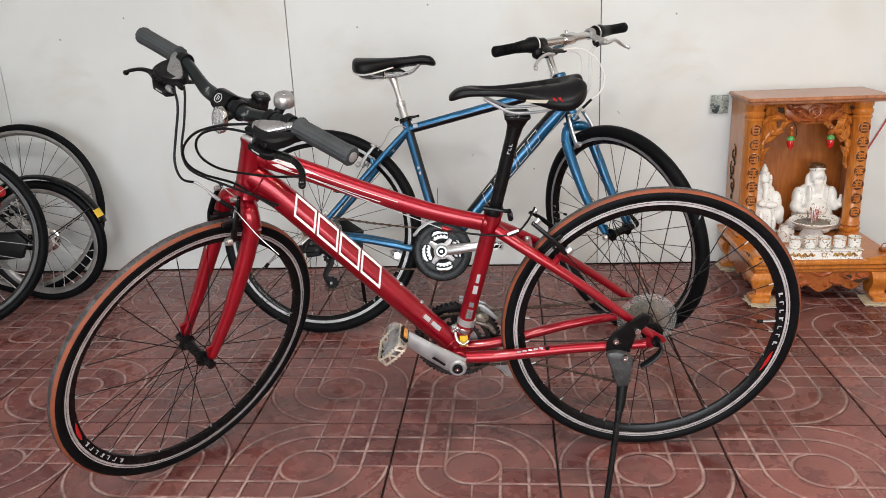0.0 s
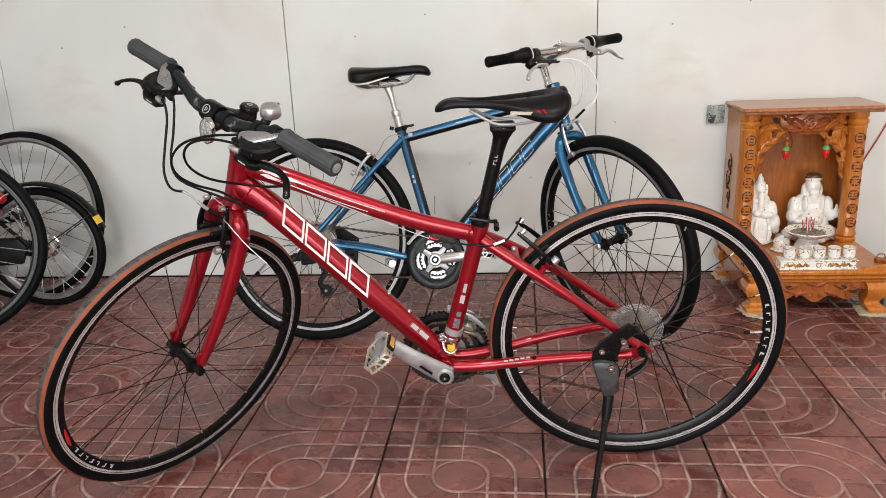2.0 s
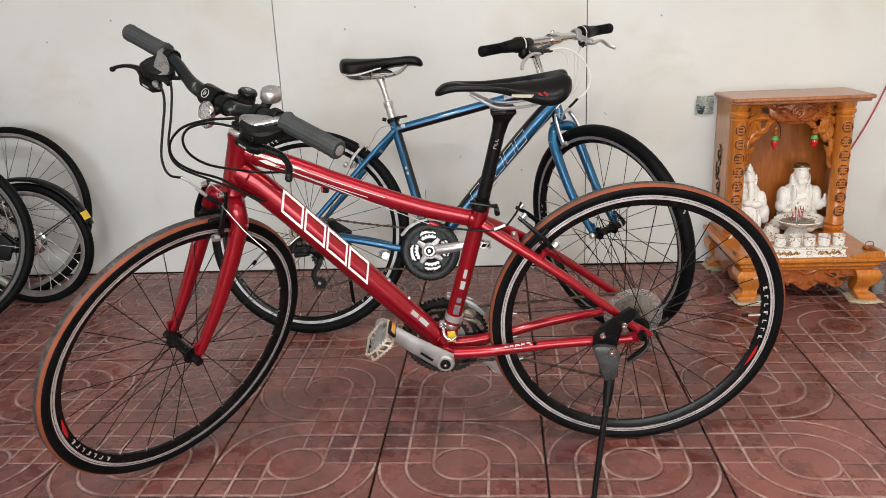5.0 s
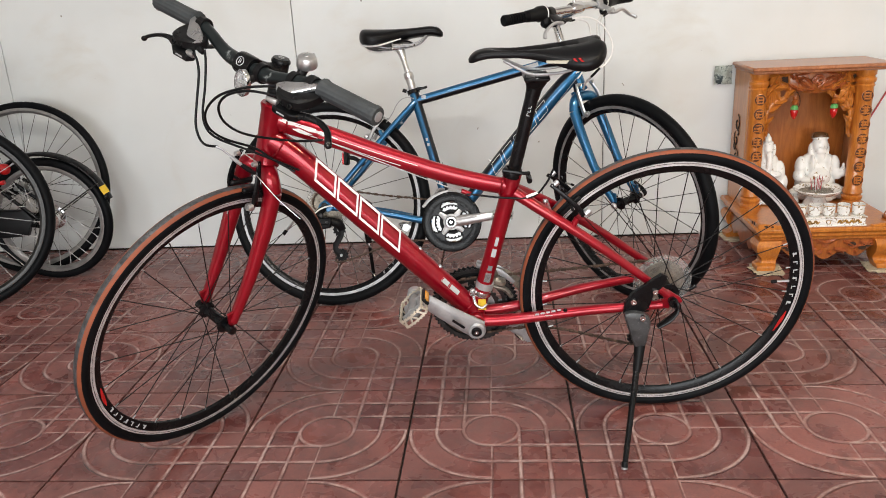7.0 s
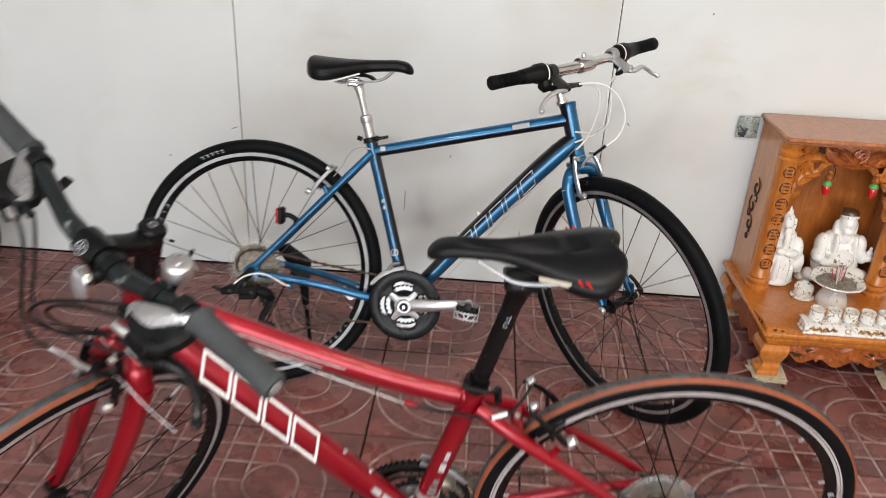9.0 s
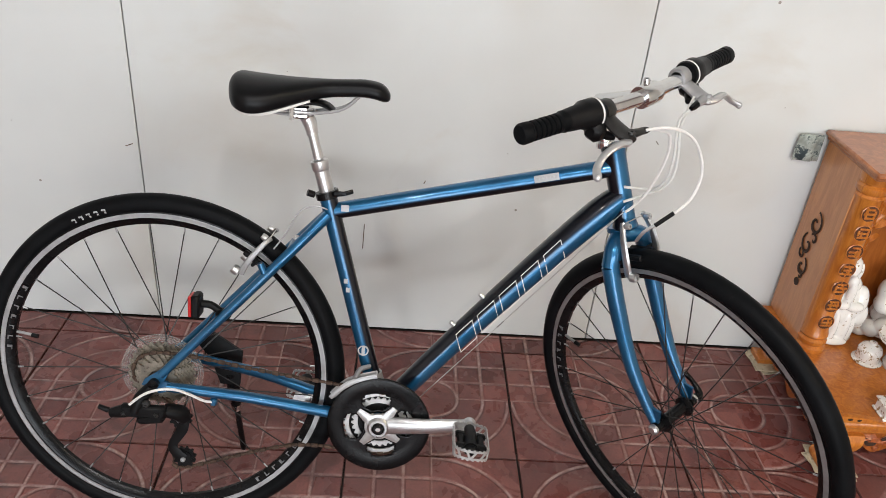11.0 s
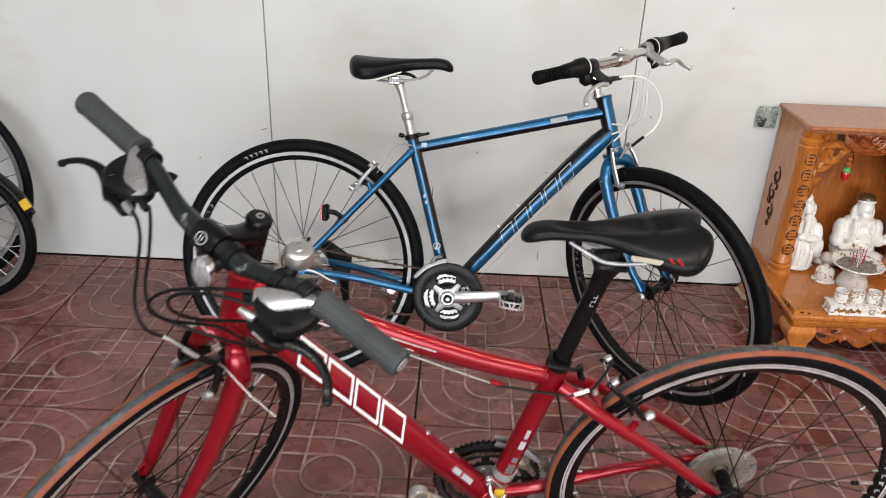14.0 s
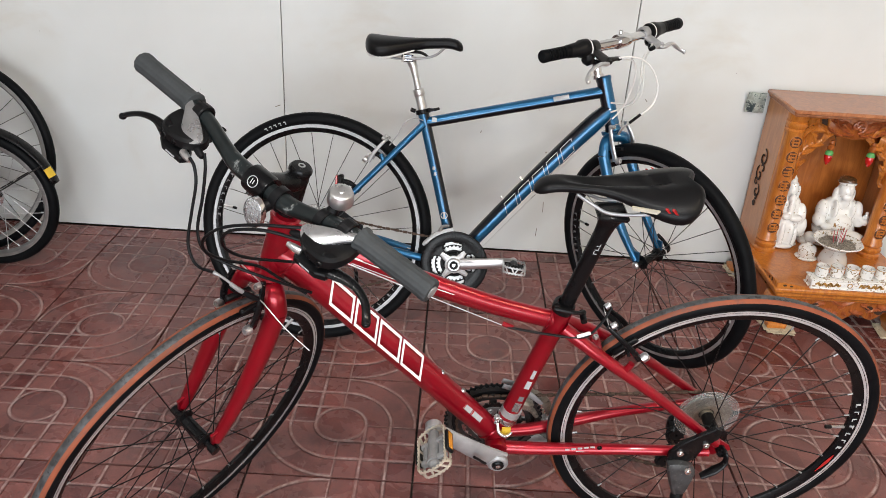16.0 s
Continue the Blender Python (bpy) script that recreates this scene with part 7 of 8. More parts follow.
        # dark discs laid on the apron in place of shaded holes
        for u, z in ((-0.43, 0.092), (-0.38, 0.082), (-0.27, 0.097), (0.27, 0.097), (0.38, 0.082), (0.43, 0.092)):
            hole = Geo().lathe([(0, 0), (0.009, 0), (0.009, 0.002), (0, 0.002)], 14, at(mid + u * w, -0.0050, z) @ Matrix.Rotation(radians(90), 4, "X") @ Matrix.Diagonal((1.5, 0.8, 1, 1)))
            part("pierced_hole", hole, HOLLOW, ap, "dark disc standing for a shaded opening")
    for x, sgn in ((AX0 + 0.004, 1), (AX1 - 0.004, -1)):
        wedge = [(0.0, 0.0), (0.112, 0.0), (0.106, 0.006), (0.085, 0.009), (0.050, 0.015), (0.022, 0.018), (0.0, 0.017)]
        rail = part("corner_ornament", Geo().prism([(sgn * u, z) for u, z in wedge], 0.014, at(x, AYF + 0.018, TOP) @ Matrix.Rotation(radians(90), 4, "X"), inset=0.04), WOOD, ob, "low wedge-shaped corner rail with pierced swirls", soft=False)
        part("side_ornament", Geo().prism([(u, z) for u, z in wedge], 0.014, at(x + (0.0 if sgn > 0 else -0.014), AYF + 0.019, TOP) @ Matrix.Rotation(radians(90), 4, "Z") @ Matrix.Rotation(radians(90), 4, "X"), inset=0.04), WOOD, rail, soft=False)
        # dark discs on the rail, coloured as shaded swirls
        for u, z, r in ((0.026, 0.0095, 0.0042), (0.048, 0.0075, 0.0036)) if sgn > 0 else ():
            for m in (at(x + sgn * u, AYF + 0.0045, TOP + z) @ Matrix.Rotation(radians(90), 4, "X"), at(x - 0.0005 if sgn > 0 else x + 0.0005, AYF + 0.019 + u, TOP + z) @ Matrix.Rotation(radians(-90 * sgn), 4, "Y")):
                part("pierced_hole", Geo().lathe([(0, -0.001), (r, -0.001), (r, 0.0012), (0, 0.0012)], 14, m @ Matrix.Diagonal((1.5, 0.8, 1, 1))), HOLLOW, rail, "dark disc standing for a shaded swirl")
    # cabinet
    xl, xr, yf, yb, z1 = 1.122, 1.562, 3.006, 3.182, 0.664
    # interior shade is put into this board's darker wood colour
    part("back_panel", Geo().box(((xl + xr) / 2, yb - 0.006, (TOP + z1) / 2), (xr - xl - 0.034, 0.012, z1 - TOP), None, 0.05), BACKWOOD, ob, "plain orange wood back board, darkened for the shaded interior")
    for x, sgn in ((xl, 1), (xr, -1)):
        side = part("side_panel", Geo().box((x + sgn * 0.008, (yf + yb) / 2, (TOP + z1) / 2), (0.016, yb - yf, z1 - TOP), None, 0.12), SIDEWOOD, ob, "plain side board with pierced carving, paled for its sheen")
        # scrolls in a shade colour on the solid side board
        cut = Geo()
        for pts in (scroll(0, 0.468, 0.032, 1.1, 90, 1), scroll(0.006, 0.405, 0.030, 1.0, 60, -1), scroll(-0.004, 0.345, 0.027, 1.0, 100, 1)):
            cut.tube([V(0.0, q.x * 0.95, q.z) for q in pts], [0.0025, 0.0052, 0.0025], 8)
        cut.lathe([(0, -0.001), (0.011, -0.001), (0.011, 0.002), (0, 0.002)], 16, at(0, -0.006, 0.300) @ Matrix.Rotation(radians(90), 4, "Y"))
        for zz, yy, rr_, sp in ((0.430, -0.014, 0.016, 1), (0.375, 0.014, 0.015, -1), (0.322, -0.010, 0.014, 1)):
            cut.tube([V(0, q.x, q.z) for q in scroll(yy, zz, rr_, 0.8, 30, sp)], [0.0030, 0.0040, 0.0022], 8)
        part("pierced_scroll", cut, HOLLOW, side, "dark scrollwork standing for shaded piercings", at(x - sgn * 0.002, (yf + yb) / 2 + 0.012, 0.0) @ Matrix.Diagonal((0.45, 1, 1, 1)))
    roof = Geo().box((1.354, 3.060, 0.682), (0.488, 0.260, 0.014), None, 0.3).box((1.354, 3.066, 0.670), (0.472, 0.244, 0.012), None, 0.3)
    part("roof_board", roof, WOODTOP, ob, "overhanging polished roof board")
    for x in (1.155, 1.526):
        prof = [(0.0, 0.166), (0.037, 0.166), (0.037, 0.176), (0.030, 0.182), (0.036, 0.190), (0.036, 0.198), (0.029, 0.204), (0.035, 0.212), (0.033, 0.222), (0.030, 0.228), (0.031, 0.40), (0.030, 0.60), (0.034, 0.607), (0.029, 0.613), (0.036, 0.622), (0.036, 0.632), (0.029, 0.638), (0.035, 0.646), (0.035, 0.664), (0, 0.664)]
        pil = part("pillar", Geo().lathe(prof, 28, at(x, yf - 0.004, 0)), WOOD, ob, "turned orange wood pillar with dark carved medallions")
        for k in range(7):
            z = 0.262 + 0.0515 * k
            # flush disc; the depth of the cut is only a darker colour
            back = Geo().lathe([(0, -0.0005), (0.0200, -0.0005), (0.0215, 0.0008), (0.0195, 0.0018), (0.0185, 0.0010), (0, 0.0010)], 22, at(x, yf - 0.0338, z) @ Matrix.Rotation(radians(90), 4, "X"), mis=[0, 1, 1, 0, 0])
            md = part("medallion", back, [RECESS, WOOD], pil, "round medallion with its recess shade put into the colour")
            rel = Geo()
            rng = random.Random(k * 7 + int(x * 100))
            for j in range(3):
                zz = z + 0.0105 * (1 - j) + rng.uniform(-0.001, 0.001)
                rel.box((x + rng.uniform(-0.002, 0.002), yf - 0.0358, zz), (rng.uniform(0.020, 0.031), 0.0034, 0.0050), Matrix.Identity(4), 0.25)
            for j in range(3):
                xx = x + rng.choice((-0.011, -0.004, 0.004, 0.011)) + rng.uniform(-0.002, 0.002)
                rel.box((xx, yf - 0.0360, z + rng.uniform(-0.006, 0.006)), (0.0048, 0.0034, rng.uniform(0.012, 0.026)), Matrix.Identity(4), 0.25)
            tagged(part("medallion_relief", rel, WOOD, md, "raised carved strokes"), kind="stuff")
    # carved lintel and brackets
    # dark sheet added as the shade behind the lintel carving
    part("lintel_shadow_board", Geo().box((1.360, yf + 0.008, 0.640), (0.29, 0.004, 0.046), None, 0.1), HOLLOW, ob, "dark sheet standing for shade behind the carving")
    back = Geo().prism([(1.273, 0.664), (1.448, 0.664), (1.458, 0.625), (1.443, 0.600), (1.408, 0.588), (1.360, 0.582), (1.313, 0.588), (1.278, 0.600), (1.264, 0.625)], 0.008, at(0, yf + 0.004, 0) @ Matrix.Rotation(radians(90), 4, "X"), inset=0.05)
    lin = part("lintel", back, CARVE, ob, "carved foliage lintel")
    relief = Geo()
    for sgn in (1, -1):
        for u, z, ang, ln, wd, cu in ((0.020, 0.616, 60, 0.045, 0.016, -0.4), (0.026, 0.606, 20, 0.050, 0.018, 0.3), (0.045, 0.640, -20, 0.046, 0.016, 0.4), (0.062, 0.620, 50, 0.040, 0.016, 0.3), (0.070, 0.604, 10, 0.034, 0.015, 0.3), (0.010, 0.598, -12, 0.036, 0.014, 0.2), (0.046, 0.594, 4, 0.040, 0.014, 0.25), (0.030, 0.656, -4, 0.050, 0.012, -0.1), (0.084, 0.636, 70, 0.026, 0.014, -0.3)):
            leaf(relief, 1.360 + sgn * u, z, ang if sgn > 0 else 180 - ang, ln, wd, 0.010, cu * sgn)
    part("leaf_relief", relief, REDWOOD, lin, "carved curling leaves", at(0, yf - 0.0035, 0))
    ring = [[q + V(0, 0, 0) for q in scroll(1.360, 0.632, 0.026, 1.0, -90, 1)], scroll(1.352, 0.630, 0.012, 1.2, 90, 1), scroll(1.369, 0.628, 0.012, 1.2, -90, -1)]
    carved(lin, "lintel_relief", at(0, yf - 0.009, 0), ring, 0.0042, REDWOOD)
    for sgn, x in ((1, 1.184), (-1, 1.497)):
        stem_line = smooth([V(x, 0, 0.420), V(x + sgn * 0.010, 0, 0.450), V(x + sgn * 0.004, 0, 0.490), V(x + sgn * 0.016, 0, 0.530), V(x + sgn * 0.036, 0, 0.556), V(x + sgn * 0.072, 0, 0.570), V(x + sgn * 0.086, 0, 0.600), V(x + sgn * 0.080, 0, 0.650)], 6)
        br = part("side_bracket", Geo().tube(stem_line, [0.0075, 0.0085, 0.0090, 0.0075], 10, flat=(0.8, 1)), LEAFWOOD, ob, "pierced bracket of carved curling leaves", at(0, yf + 0.004, 0))
        for u, z, ang, ln, wd, cu in ((0.002, 0.430, 40, 0.026, 0.014, 0.5), (0.010, 0.452, 100, 0.034, 0.015, -0.3), (0.004, 0.478, 15, 0.030, 0.015, 0.5), (0.004, 0.492, 95, 0.042, 0.016, 0.3), (0.014, 0.522, 5, 0.036, 0.017, 0.5), (0.012, 0.530, 105, 0.046, 0.018, -0.3), (0.034, 0.552, -15, 0.034, 0.016, 0.5), (0.028, 0.555, 75, 0.046, 0.020, 0.4), (0.050, 0.562, 115, 0.052, 0.020, 0.2), (0.070, 0.570, 60, 0.044, 0.018, -0.4), (0.082, 0.596, 120, 0.046, 0.018, 0.4), (0.070, 0.606, 170, 0.046, 0.020, 0.3), (0.004, 0.580, 70, 0.046, 0.018, -0.4), (0.010, 0.620, 40, 0.044, 0.020, 0.3), (0.040, 0.618, 80, 0.040, 0.018, 0.3), (0.004, 0.652, -8, 0.050, 0.016, 0.1), (0.046, 0.656, -6, 0.042, 0.014, 0.1)):
            part("carved_leaf", leaf(Geo(), x + sgn * u, z, ang if sgn > 0 else 180 - ang, ln * 1.15, wd * 1.35, 0.012, cu * sgn), LEAFWOOD, br, m=at(0, -0.002, 0))
    return ob


altar()
for x, y in ((AX0 + 0.052, AYF + 0.045), (AX1 - 0.052, AYF + 0.045), (AX0 + 0.052, AYB - 0.05), (AX1 - 0.052, AYB - 0.05)):
    geo = Geo()
    rng = random.Random(int(x * 1000 + y * 77))
    for k in range(4):
        geo.box((rng.uniform(-0.010, 0.010), rng.uniform(-0.014, 0.004), 0.0014 + 0.0022 * k), (rng.uniform(0.075, 0.105), rng.uniform(0.075, 0.100), 0.0019), Matrix.Rotation(radians(rng.uniform(-16, 16)), 4, "Z"), 0.2)
    tagged(new("folded_paper", geo.mesh("folded_paper", PAPER, False)), "folded yellowed papers wedged under an altar leg", "paper", "papers under the altar", "").matrix_basis = at(x, y, 0.0)


def statue(name, m, lumps, mat, label):
    """One plain merged figure."""
    geo = Geo()
    for c, r in lumps:
        geo.ball(c, r, 16, 10)
    ob = new(name, geo.mesh(name, mat))
    ob.matrix_basis = m
    mod = ob.modifiers.new("merge", "REMESH")
    mod.mode, mod.voxel_size, mod.use_smooth_shade = "VOXEL", 0.0026, True
    sm = ob.modifiers.new("soften", "SMOOTH")
    sm.factor, sm.iterations = 0.5, 2
    return tagged(ob, label, "statue")


statue("seated_statue", at(1.418, 3.072, TOP), [
    ((0, 0.004, 0.018), (0.094, 0.064, 0.020)), ((0, 0.010, 0.062), (0.076, 0.052, 0.046)), ((0, 0.012, 0.120), (0.062, 0.044, 0.052)), ((0, -0.024, 0.096), (0.042, 0.034, 0.036)), ((0, 0.008, 0.160), (0.058, 0.036, 0.026)),
    ((-0.060, 0.004, 0.132), (0.022, 0.028, 0.040)), ((0.060, 0.004, 0.132), (0.022, 0.028, 0.040)), ((-0.068, -0.010, 0.100), (0.022, 0.030, 0.026)), ((0.070, -0.010, 0.104), (0.020, 0.028, 0.024)), ((-0.050, -0.040, 0.088), (0.022, 0.015, 0.014)), ((0.082, -0.030, 0.108), (0.016, 0.016, 0.013)),
    ((0.082, -0.032, 0.126), (0.011, 0.011, 0.010)), ((0.082, -0.032, 0.140), (0.006, 0.006, 0.010)),
    ((0, -0.002, 0.214), (0.029, 0.031, 0.036)), ((0, -0.026, 0.194), (0.019, 0.011, 0.013)), ((-0.029, 0.004, 0.192), (0.010, 0.014, 0.030)), ((0.029, 0.004, 0.192), (0.010, 0.014, 0.030)), ((0, -0.033, 0.212), (0.005, 0.005, 0.008)), ((0, 0.002, 0.241), (0.032, 0.033, 0.010)), ((0, 0.003, 0.251), (0.029, 0.029, 0.012)), ((0, -0.020, 0.174), (0.016, 0.014, 0.022)),
    ((-0.052, -0.036, 0.046), (0.034, 0.028, 0.026)), ((0.052, -0.036, 0.046), (0.034, 0.028, 0.026)), ((-0.084, -0.018, 0.030), (0.022, 0.032, 0.022)), ((0.086, -0.018, 0.032), (0.020, 0.030, 0.024)), ((0.020, -0.060, 0.018), (0.026, 0.014, 0.012)), ((-0.024, -0.060, 0.018), (0.024, 0.014, 0.012)),
    ((-0.030, -0.020, 0.146), (0.010, 0.024, 0.034)), ((0.030, -0.020, 0.146), (0.010, 0.024, 0.034)), ((0.10, 0.0, 0.014), (0.022, 0.026, 0.016)), ((-0.10, 0.0, 0.014), (0.022, 0.026, 0.016)),
], PAINTED, "white glazed porcelain seated figure with brown cap on the altar")
statue("standing_statue", at(1.222, 3.050, TOP), [
    ((0, 0, 0.010), (0.064, 0.044, 0.012)), ((-0.006, 0, 0.045), (0.054, 0.040, 0.050)), ((0, 0, 0.085), (0.056, 0.040, 0.048)), ((0, 0.002, 0.125), (0.052, 0.036, 0.046)), ((0, 0.004, 0.165), (0.042, 0.030, 0.028)), ((0.046, -0.006, 0.115), (0.022, 0.026, 0.050)), ((0.058, -0.008, 0.080), (0.022, 0.024, 0.036)), ((0.064, -0.006, 0.056), (0.016, 0.018, 0.020)),
    ((-0.046, -0.006, 0.115), (0.020, 0.024, 0.052)), ((-0.050, -0.008, 0.075), (0.018, 0.022, 0.036)), ((0.022, -0.036, 0.118), (0.024, 0.014, 0.013)), ((-0.012, -0.038, 0.124), (0.018, 0.013, 0.013)), ((0, -0.026, 0.186), (0.014, 0.010, 0.018)), ((0, -0.034, 0.156), (0.012, 0.009, 0.036)), ((0, 0.000, 0.212), (0.021, 0.022, 0.026)), ((0, 0.002, 0.232), (0.020, 0.020, 0.010)), ((0, 0.004, 0.244), (0.013, 0.013, 0.016)), ((0, 0.005, 0.258), (0.006, 0.006, 0.010)),
    ((0.018, -0.036, 0.050), (0.011, 0.010, 0.048)), ((-0.014, -0.038, 0.050), (0.010, 0.010, 0.050)), ((-0.036, -0.026, 0.045), (0.009, 0.010, 0.044)), ((0.038, -0.026, 0.040), (0.010, 0.010, 0.038)), ((0.0, -0.040, 0.012), (0.036, 0.014, 0.010)), ((0.024, 0.0, 0.204), (0.006, 0.010, 0.024)), ((-0.024, 0.0, 0.204), (0.006, 0.010, 0.024)),
], PORCELAIN, "white glazed porcelain standing figure with gold details on the altar")

bowl = tagged(new("lidded_bowl", Geo().lathe([(0, 0.0), (0.034, 0.0), (0.037, 0.004), (0.030, 0.008), (0.028, 0.022), (0.030, 0.034), (0.024, 0.046), (0.010, 0.053), (0.009, 0.058), (0.0, 0.060)], 28).mesh("lidded_bowl", GILT)), "small white porcelain lidded bowl with gold sprigs", "bowl")
bowl.matrix_basis = at(1.284, 2.950, TOP)

burner = thing("incense_burner", at(1.364, 2.922, TOP), "white porcelain incense dish on a round foot with burnt sticks", "incense burner")
part("foot", Geo().lathe([(0, 0.0), (0.046, 0.0), (0.048, 0.010), (0.042, 0.030), (0.032, 0.048), (0.030, 0.056), (0, 0.056)], 32), PORCELAIN, burner)
part("dish", Geo().lathe([(0.0, 0.056), (0.030, 0.057), (0.060, 0.066), (0.078, 0.080), (0.081, 0.082), (0.079, 0.085), (0.060, 0.073), (0.0, 0.067)], 40, wobble=lambda w: 1 + 0.012 * math.cos(12 * w)), GILT, burner)
ash = Geo().lathe([(0.0, 0.080), (0.030, 0.079), (0.058, 0.075), (0.062, 0.070)], 26, wobble=lambda w: 1 + 0.05 * math.sin(5 * w))
rng = random.Random(5)
for _ in range(70):
    a, r = rng.uniform(0, 6.28), rng.uniform(0, 0.056)
    ash.tube([V(r * math.cos(a), r * math.sin(a), 0.080), V(r * math.cos(a) + rng.uniform(-0.012, 0.012), r * math.sin(a) + rng.uniform(-0.012, 0.012), 0.083 + rng.uniform(0, 0.004))], 0.0011, 5)
part("ash", ash, ASH, burner, "grey ash with burnt stubs")
for k in range(16):
    a, r = rng.uniform(0, 6.28), rng.uniform(0, 0.022)
    h = rng.uniform(0.030, 0.056)
    part("incense_stick", Geo().tube([V(r * math.cos(a), r * math.sin(a) - 0.008, 0.078), V(r * 1.4 * math.cos(a), r * 1.4 * math.sin(a) - 0.008, 0.080 + h)], 0.0014, 6), PINK if k % 3 else WHITE, burner, "red incense stub" if k % 3 else "pale incense stub")

tray = tagged(new("cup_tray", Geo().box((0, 0, 0.015), (0.248, 0.050, 0.030), None, 0.12).box((0, 0, 0.032), (0.254, 0.056, 0.005), None, 0.3).box((0, 0, 0.003), (0.254, 0.056, 0.006), None, 0.3).mesh("cup_tray", GILT)), "long white and gold porcelain cup stand on the altar", "tray")
tray.matrix_basis = at(1.335, 2.746, TOP)
for sg in (-1, 1):
    for k in range(4):
        x0 = sg * (0.040 + 0.020 * k)
        wave = smooth([V(x0 - 0.010, -0.0256, 0.012 + 0.004 * (k % 2)), V(x0 - 0.003, -0.0256, 0.021), V(x0 + 0.004, -0.0256, 0.013), V(x0 + 0.010, -0.0256, 0.019 - 0.004 * (k % 2))], 4)
        part("gilt_ornament", Geo().tube(wave, [0.0020, 0.0048, 0.0040, 0.0018], 6, flat=(0.3, 1)), GOLD, tray, "worn gold scroll ornament")
part("gilt_ornament", Geo().lathe([(0.006, 0), (0.0085, 0), (0.0085, 0.001), (0.006, 0.001)], 20, at(0, -0.0252, 0.017) @ Matrix.Rotation(radians(90), 4, "X"), closed=True), GOLD, tray, "worn gold round ornament")
cup_prof = [(0.0, 0.0), (0.014, 0.0), (0.0185, 0.004), (0.0200, 0.014), (0.0205, 0.038), (0.0190, 0.0385), (0.0180, 0.014), (0.0, 0.010)]
cup_mesh = Geo().lathe(cup_prof, 28).mesh("cup", GILT)
band_mesh = Geo().lathe([(0.0203, 0.0), (0.0212, 0.0), (0.0212, 0.0022), (0.0203, 0.0022)], 28, closed=True).mesh("gilt_rim", GOLD)
for k in range(5):
    cup = tagged(new("cup", cup_mesh), "small white porcelain cup with gold sprigs on the stand", "cup", "offering cups")
    cup.matrix_basis = at(1.343 + (k - 2) * 0.0488, 2.748, TOP + 0.0348) @ Matrix.Rotation(k * 1.3, 4, "Z")
    part("gilt_rim", band_mesh, None, cup, "gold rim", at(0, 0, 0.034))

for x in (1.287, 1.426):
    lamp = thing("hanging_lamp", at(x, 3.000, 0.577), "small unlit red bulb with green cap under the altar lintel", "lamp", "altar bulbs")
    part("holder", Geo().lathe([(0, 0.0), (0.006, 0.0), (0.009, -0.008), (0.006, -0.014), (0.012, -0.022), (0.011, -0.030), (0.006, -0.034), (0, -0.034)], 18), CARVE, lamp, "turned brown wooden holder")
    part("cap", Geo().lathe([(0, -0.032), (0.006, -0.033), (0.0125, -0.040), (0.0138, -0.048), (0.011, -0.050), (0, -0.050)], 18), GREEN, lamp, "green plastic cap")
    part("bulb", Geo().lathe([(0, -0.049), (0.011, -0.049), (0.0135, -0.056), (0.011, -0.070), (0.005, -0.082), (0, -0.086)], 18), BULB, lamp, "red teardrop bulb")
wire = tagged(new("lamp_wire", Geo().tube(smooth([(1.294, 3.012, 0.592), (1.314, 3.032, 0.567), (1.320, 3.042, 0.537), (1.318, 3.062, 0.522)], 5), 0.0012, 6).mesh("lamp_wire", CABLE)), "thin dark bulb wire hanging inside the altar", "wire")

note, verts, faces = Geo(), [], []
for i in range(13):
    u = i / 12
    fold = 0.006 * math.sin(u * 9.0) + (0.004 if 3 < i < 8 else 0)
    verts += [(-0.034 + 0.068 * u, fold, -0.034), (-0.034 + 0.068 * u, fold + 0.003, 0.0), (-0.032 + 0.064 * u, fold * 0.6, 0.036)]
for i in range(12):
    for j in (0, 1):
        faces.append((i * 3 + j, i * 3 + j + 1, i * 3 + j + 4, i * 3 + j + 3))
bank = tagged(new("banknote", note.add(verts, faces).mesh("banknote", NOTE)), "creased grey-green banknote tucked behind the altar roof", "banknote")
bank.matrix_basis = at(1.076, 3.178, 0.640)
bank.modifiers.new("thick", "SOLIDIFY").thickness = 0.0008
latch = Geo().box((0, 0, 0.006), (0.036, 0.024, 0.012), None, 0.2).tube(smooth([(-0.014, 0, 0.012), (-0.010, 0, 0.026), (0.010, 0, 0.026), (0.014, 0, 0.012)], 4), 0.002, 8)
tagged(new("incense_box", latch.mesh("incense_box", CARVE)), "small brown wooden box with a wire handle on the altar", "box").matrix_basis = at(1.572, 2.806, TOP)
socket = Geo().box((0, 0, 0), (0.040, 0.028, 0.055), None, 0.15)
for k in range(5):
    socket.box((0.0, -0.015, -0.020 + 0.010 * k), (0.036, 0.004, 0.004), None, 0.2)
tagged(new("power_adapter", socket.mesh("power_adapter", PEDALGREY)), "grey ribbed power adapter beside the altar foot", "adapter").matrix_basis = at(1.612, 2.80, 0.0276)
tagged(new("switch_box", Geo().box((0, 0, 0), (0.090, 0.030, 0.140), None, 0.12).mesh("switch_box", GREYLINE)), "grey plastic switch box on the wall", "switch box").matrix_basis = at(1.777, 3.181, 0.925)
tagged(new("red_wire", Geo().tube(smooth([(1.800, 3.188, 0.86), (1.757, 3.188, 0.720), (1.700, 3.188, 0.572), (1.636, 3.188, 0.443), (1.590, 3.188, 0.36)], 8), 0.0032, 8).mesh("red_wire", WIRE_RED)), "red wire running down the wall behind the altar", "wire")
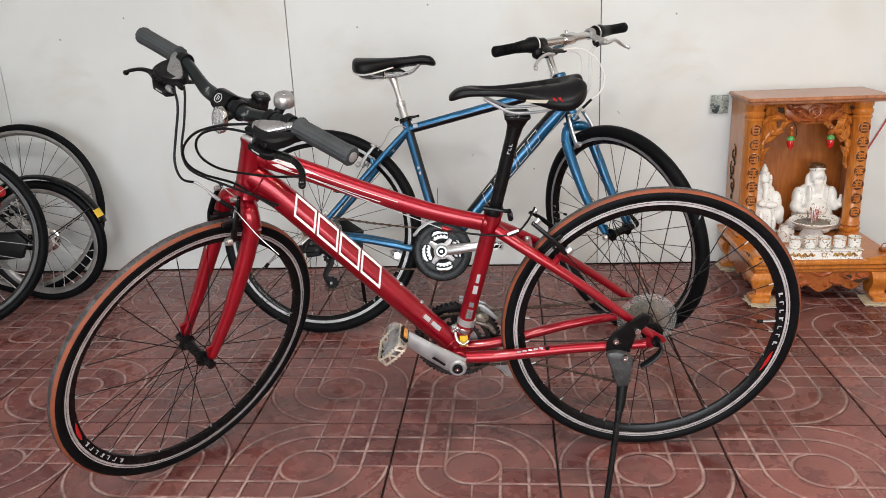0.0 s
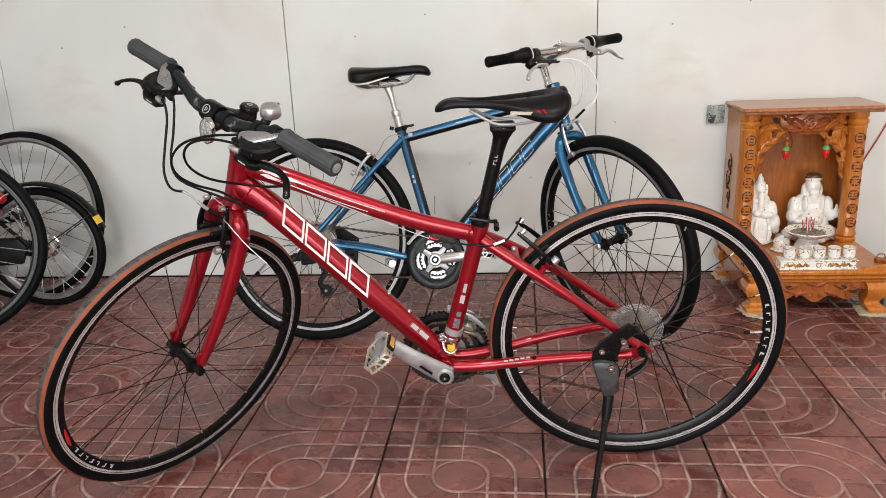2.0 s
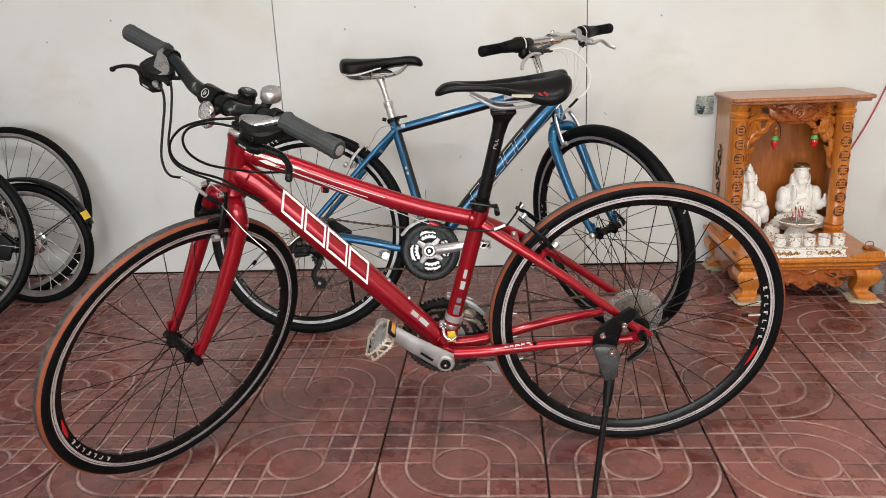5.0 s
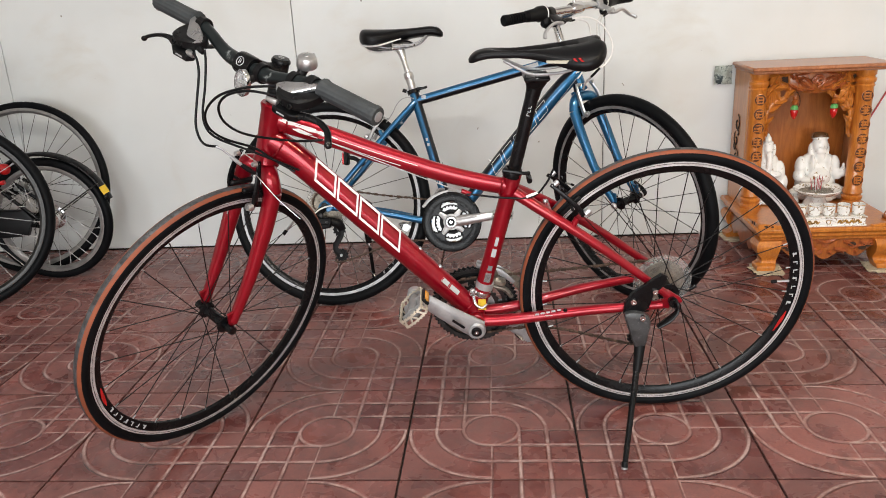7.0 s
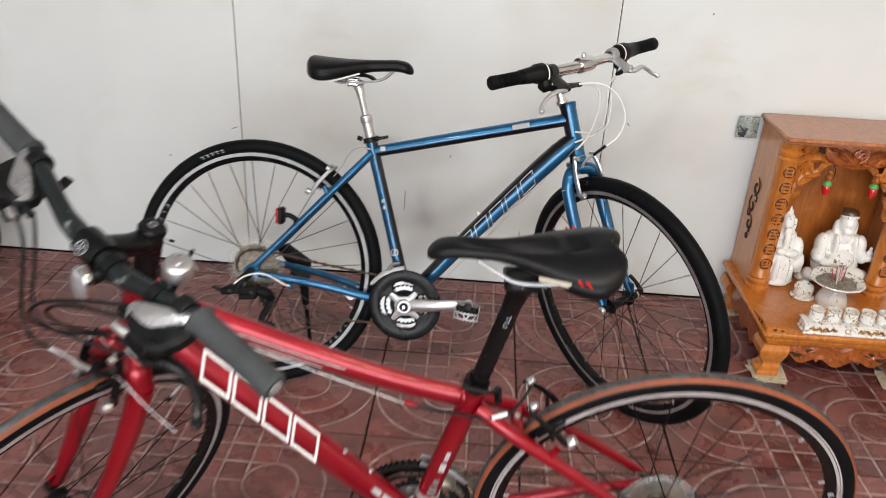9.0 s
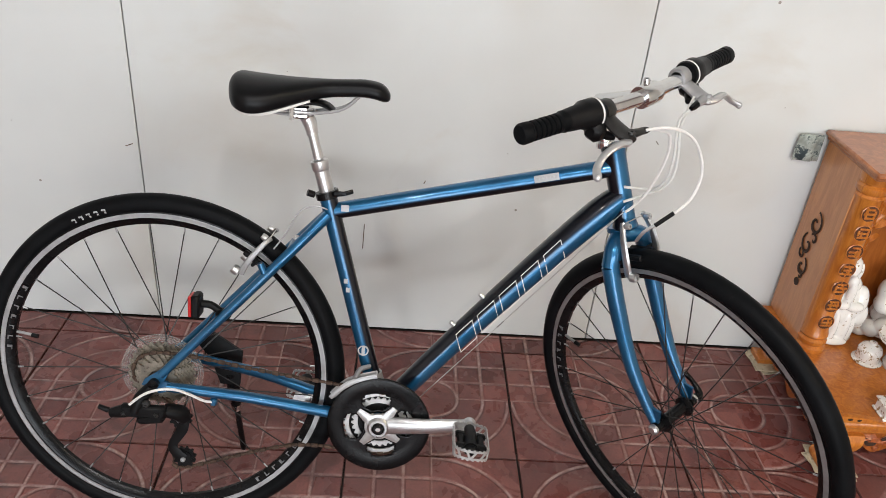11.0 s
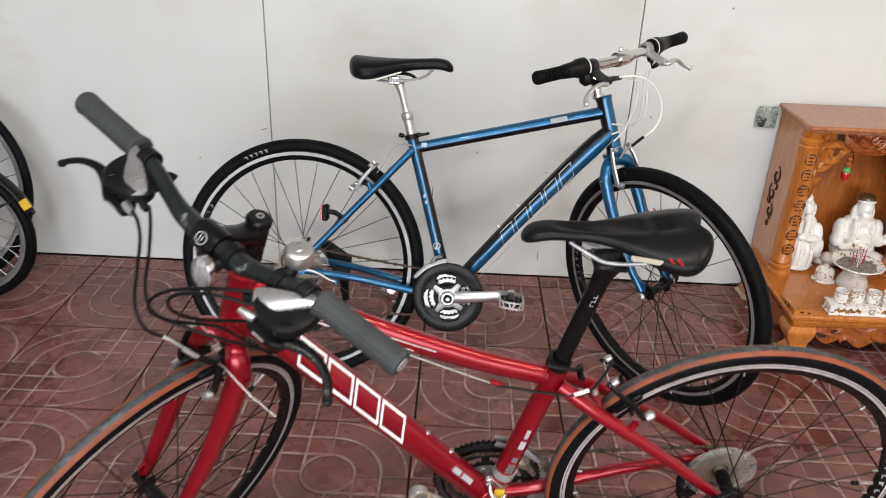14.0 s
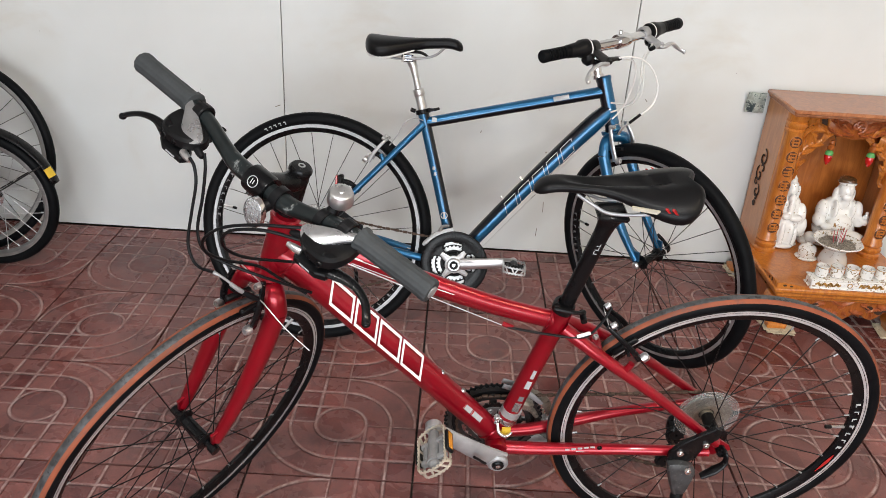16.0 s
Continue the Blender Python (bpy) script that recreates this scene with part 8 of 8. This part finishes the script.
tagged(new("black_wire", Geo().tube(smooth([(1.815, 3.186, 0.42), (1.795, 3.12, 0.31), (1.745, 3.05, 0.20), (1.735, 2.98, 0.11), (1.70, 2.90, 0.03), (1.72, 2.80, 0.0045), (1.66, 2.72, 0.0045), (1.630, 2.76, 0.006)], 8), 0.0042, 8).mesh("black_wire", CABLE)), "black power cord curling to the floor", "wire")

# an added, unseen tube lamp that warms the right side from above
fixture = thing("ceiling_lamp", at(1.9, 0.60, HIGH), "slim white tube lamp out of view, added for warm fill", "lamp")
part("housing", Geo().box((0, 0, -0.03), (1.26, 0.10, 0.06), None, 0.2), WHITE, fixture)
tube_mat = Nodes("fill_tube_glow")
tube_mat.set(Base_Color=(0.9, 0.9, 0.88), Emission_Color=(1.0, 0.86, 0.66), Emission_Strength=4.0)
part("tube", Geo().tube([V(-0.6, 0, -0.085), V(0.6, 0, -0.085)], 0.014, 16), tube_mat.mat, fixture)

# ---------------------------------------------------------------- floor tiles
T = 0.4
x_first, y_first = -0.02, 1.915
def tile_mesh(c, sx, sy):
    geo = Geo().box(c, (sx, sy, 0.0100), None, 0.14)
    geo.mi = [0] * 6 + [1] * (len(geo.f) - 6)
    return geo.mesh("tile", [TILE, TILEEDGE], False)


whole = tile_mesh((0, 0, 0), T - 0.0042, T - 0.0042)
slim_y = NORTH - 3.115 - 0.004
slim = tile_mesh((0, -(T - slim_y) / 2 + 0.0022, 0), T - 0.0042, slim_y)
slim_q = tile_mesh((-(T - slim_y) / 2 + 0.0022, 0, 0), slim_y, T - 0.0042)
i0, i1 = math.floor((WEST - x_first) / T), math.ceil((EAST - x_first) / T)
j0 = math.floor((SOUTH - y_first) / T)
rng = random.Random(11)
for i in range(i0, i1):
    for j in range(j0, 4):
        turned = (i + j + 1) % 2
        cx, cy = x_first + (i + 0.5) * T, y_first + (j + 0.5) * T
        if cx - T / 2 < WEST - 0.15 or cx + T / 2 > EAST + 0.19:
            continue
        me = whole if j < 3 else (slim_q if turned else slim)
        m = at(cx, cy, -0.005 + rng.uniform(-0.0008, 0.0)) @ Matrix.Rotation(radians(90 * turned) + rng.uniform(-0.002, 0.002), 4, "Z")
        part("tile", me, None, floor, m=m, soft=False)
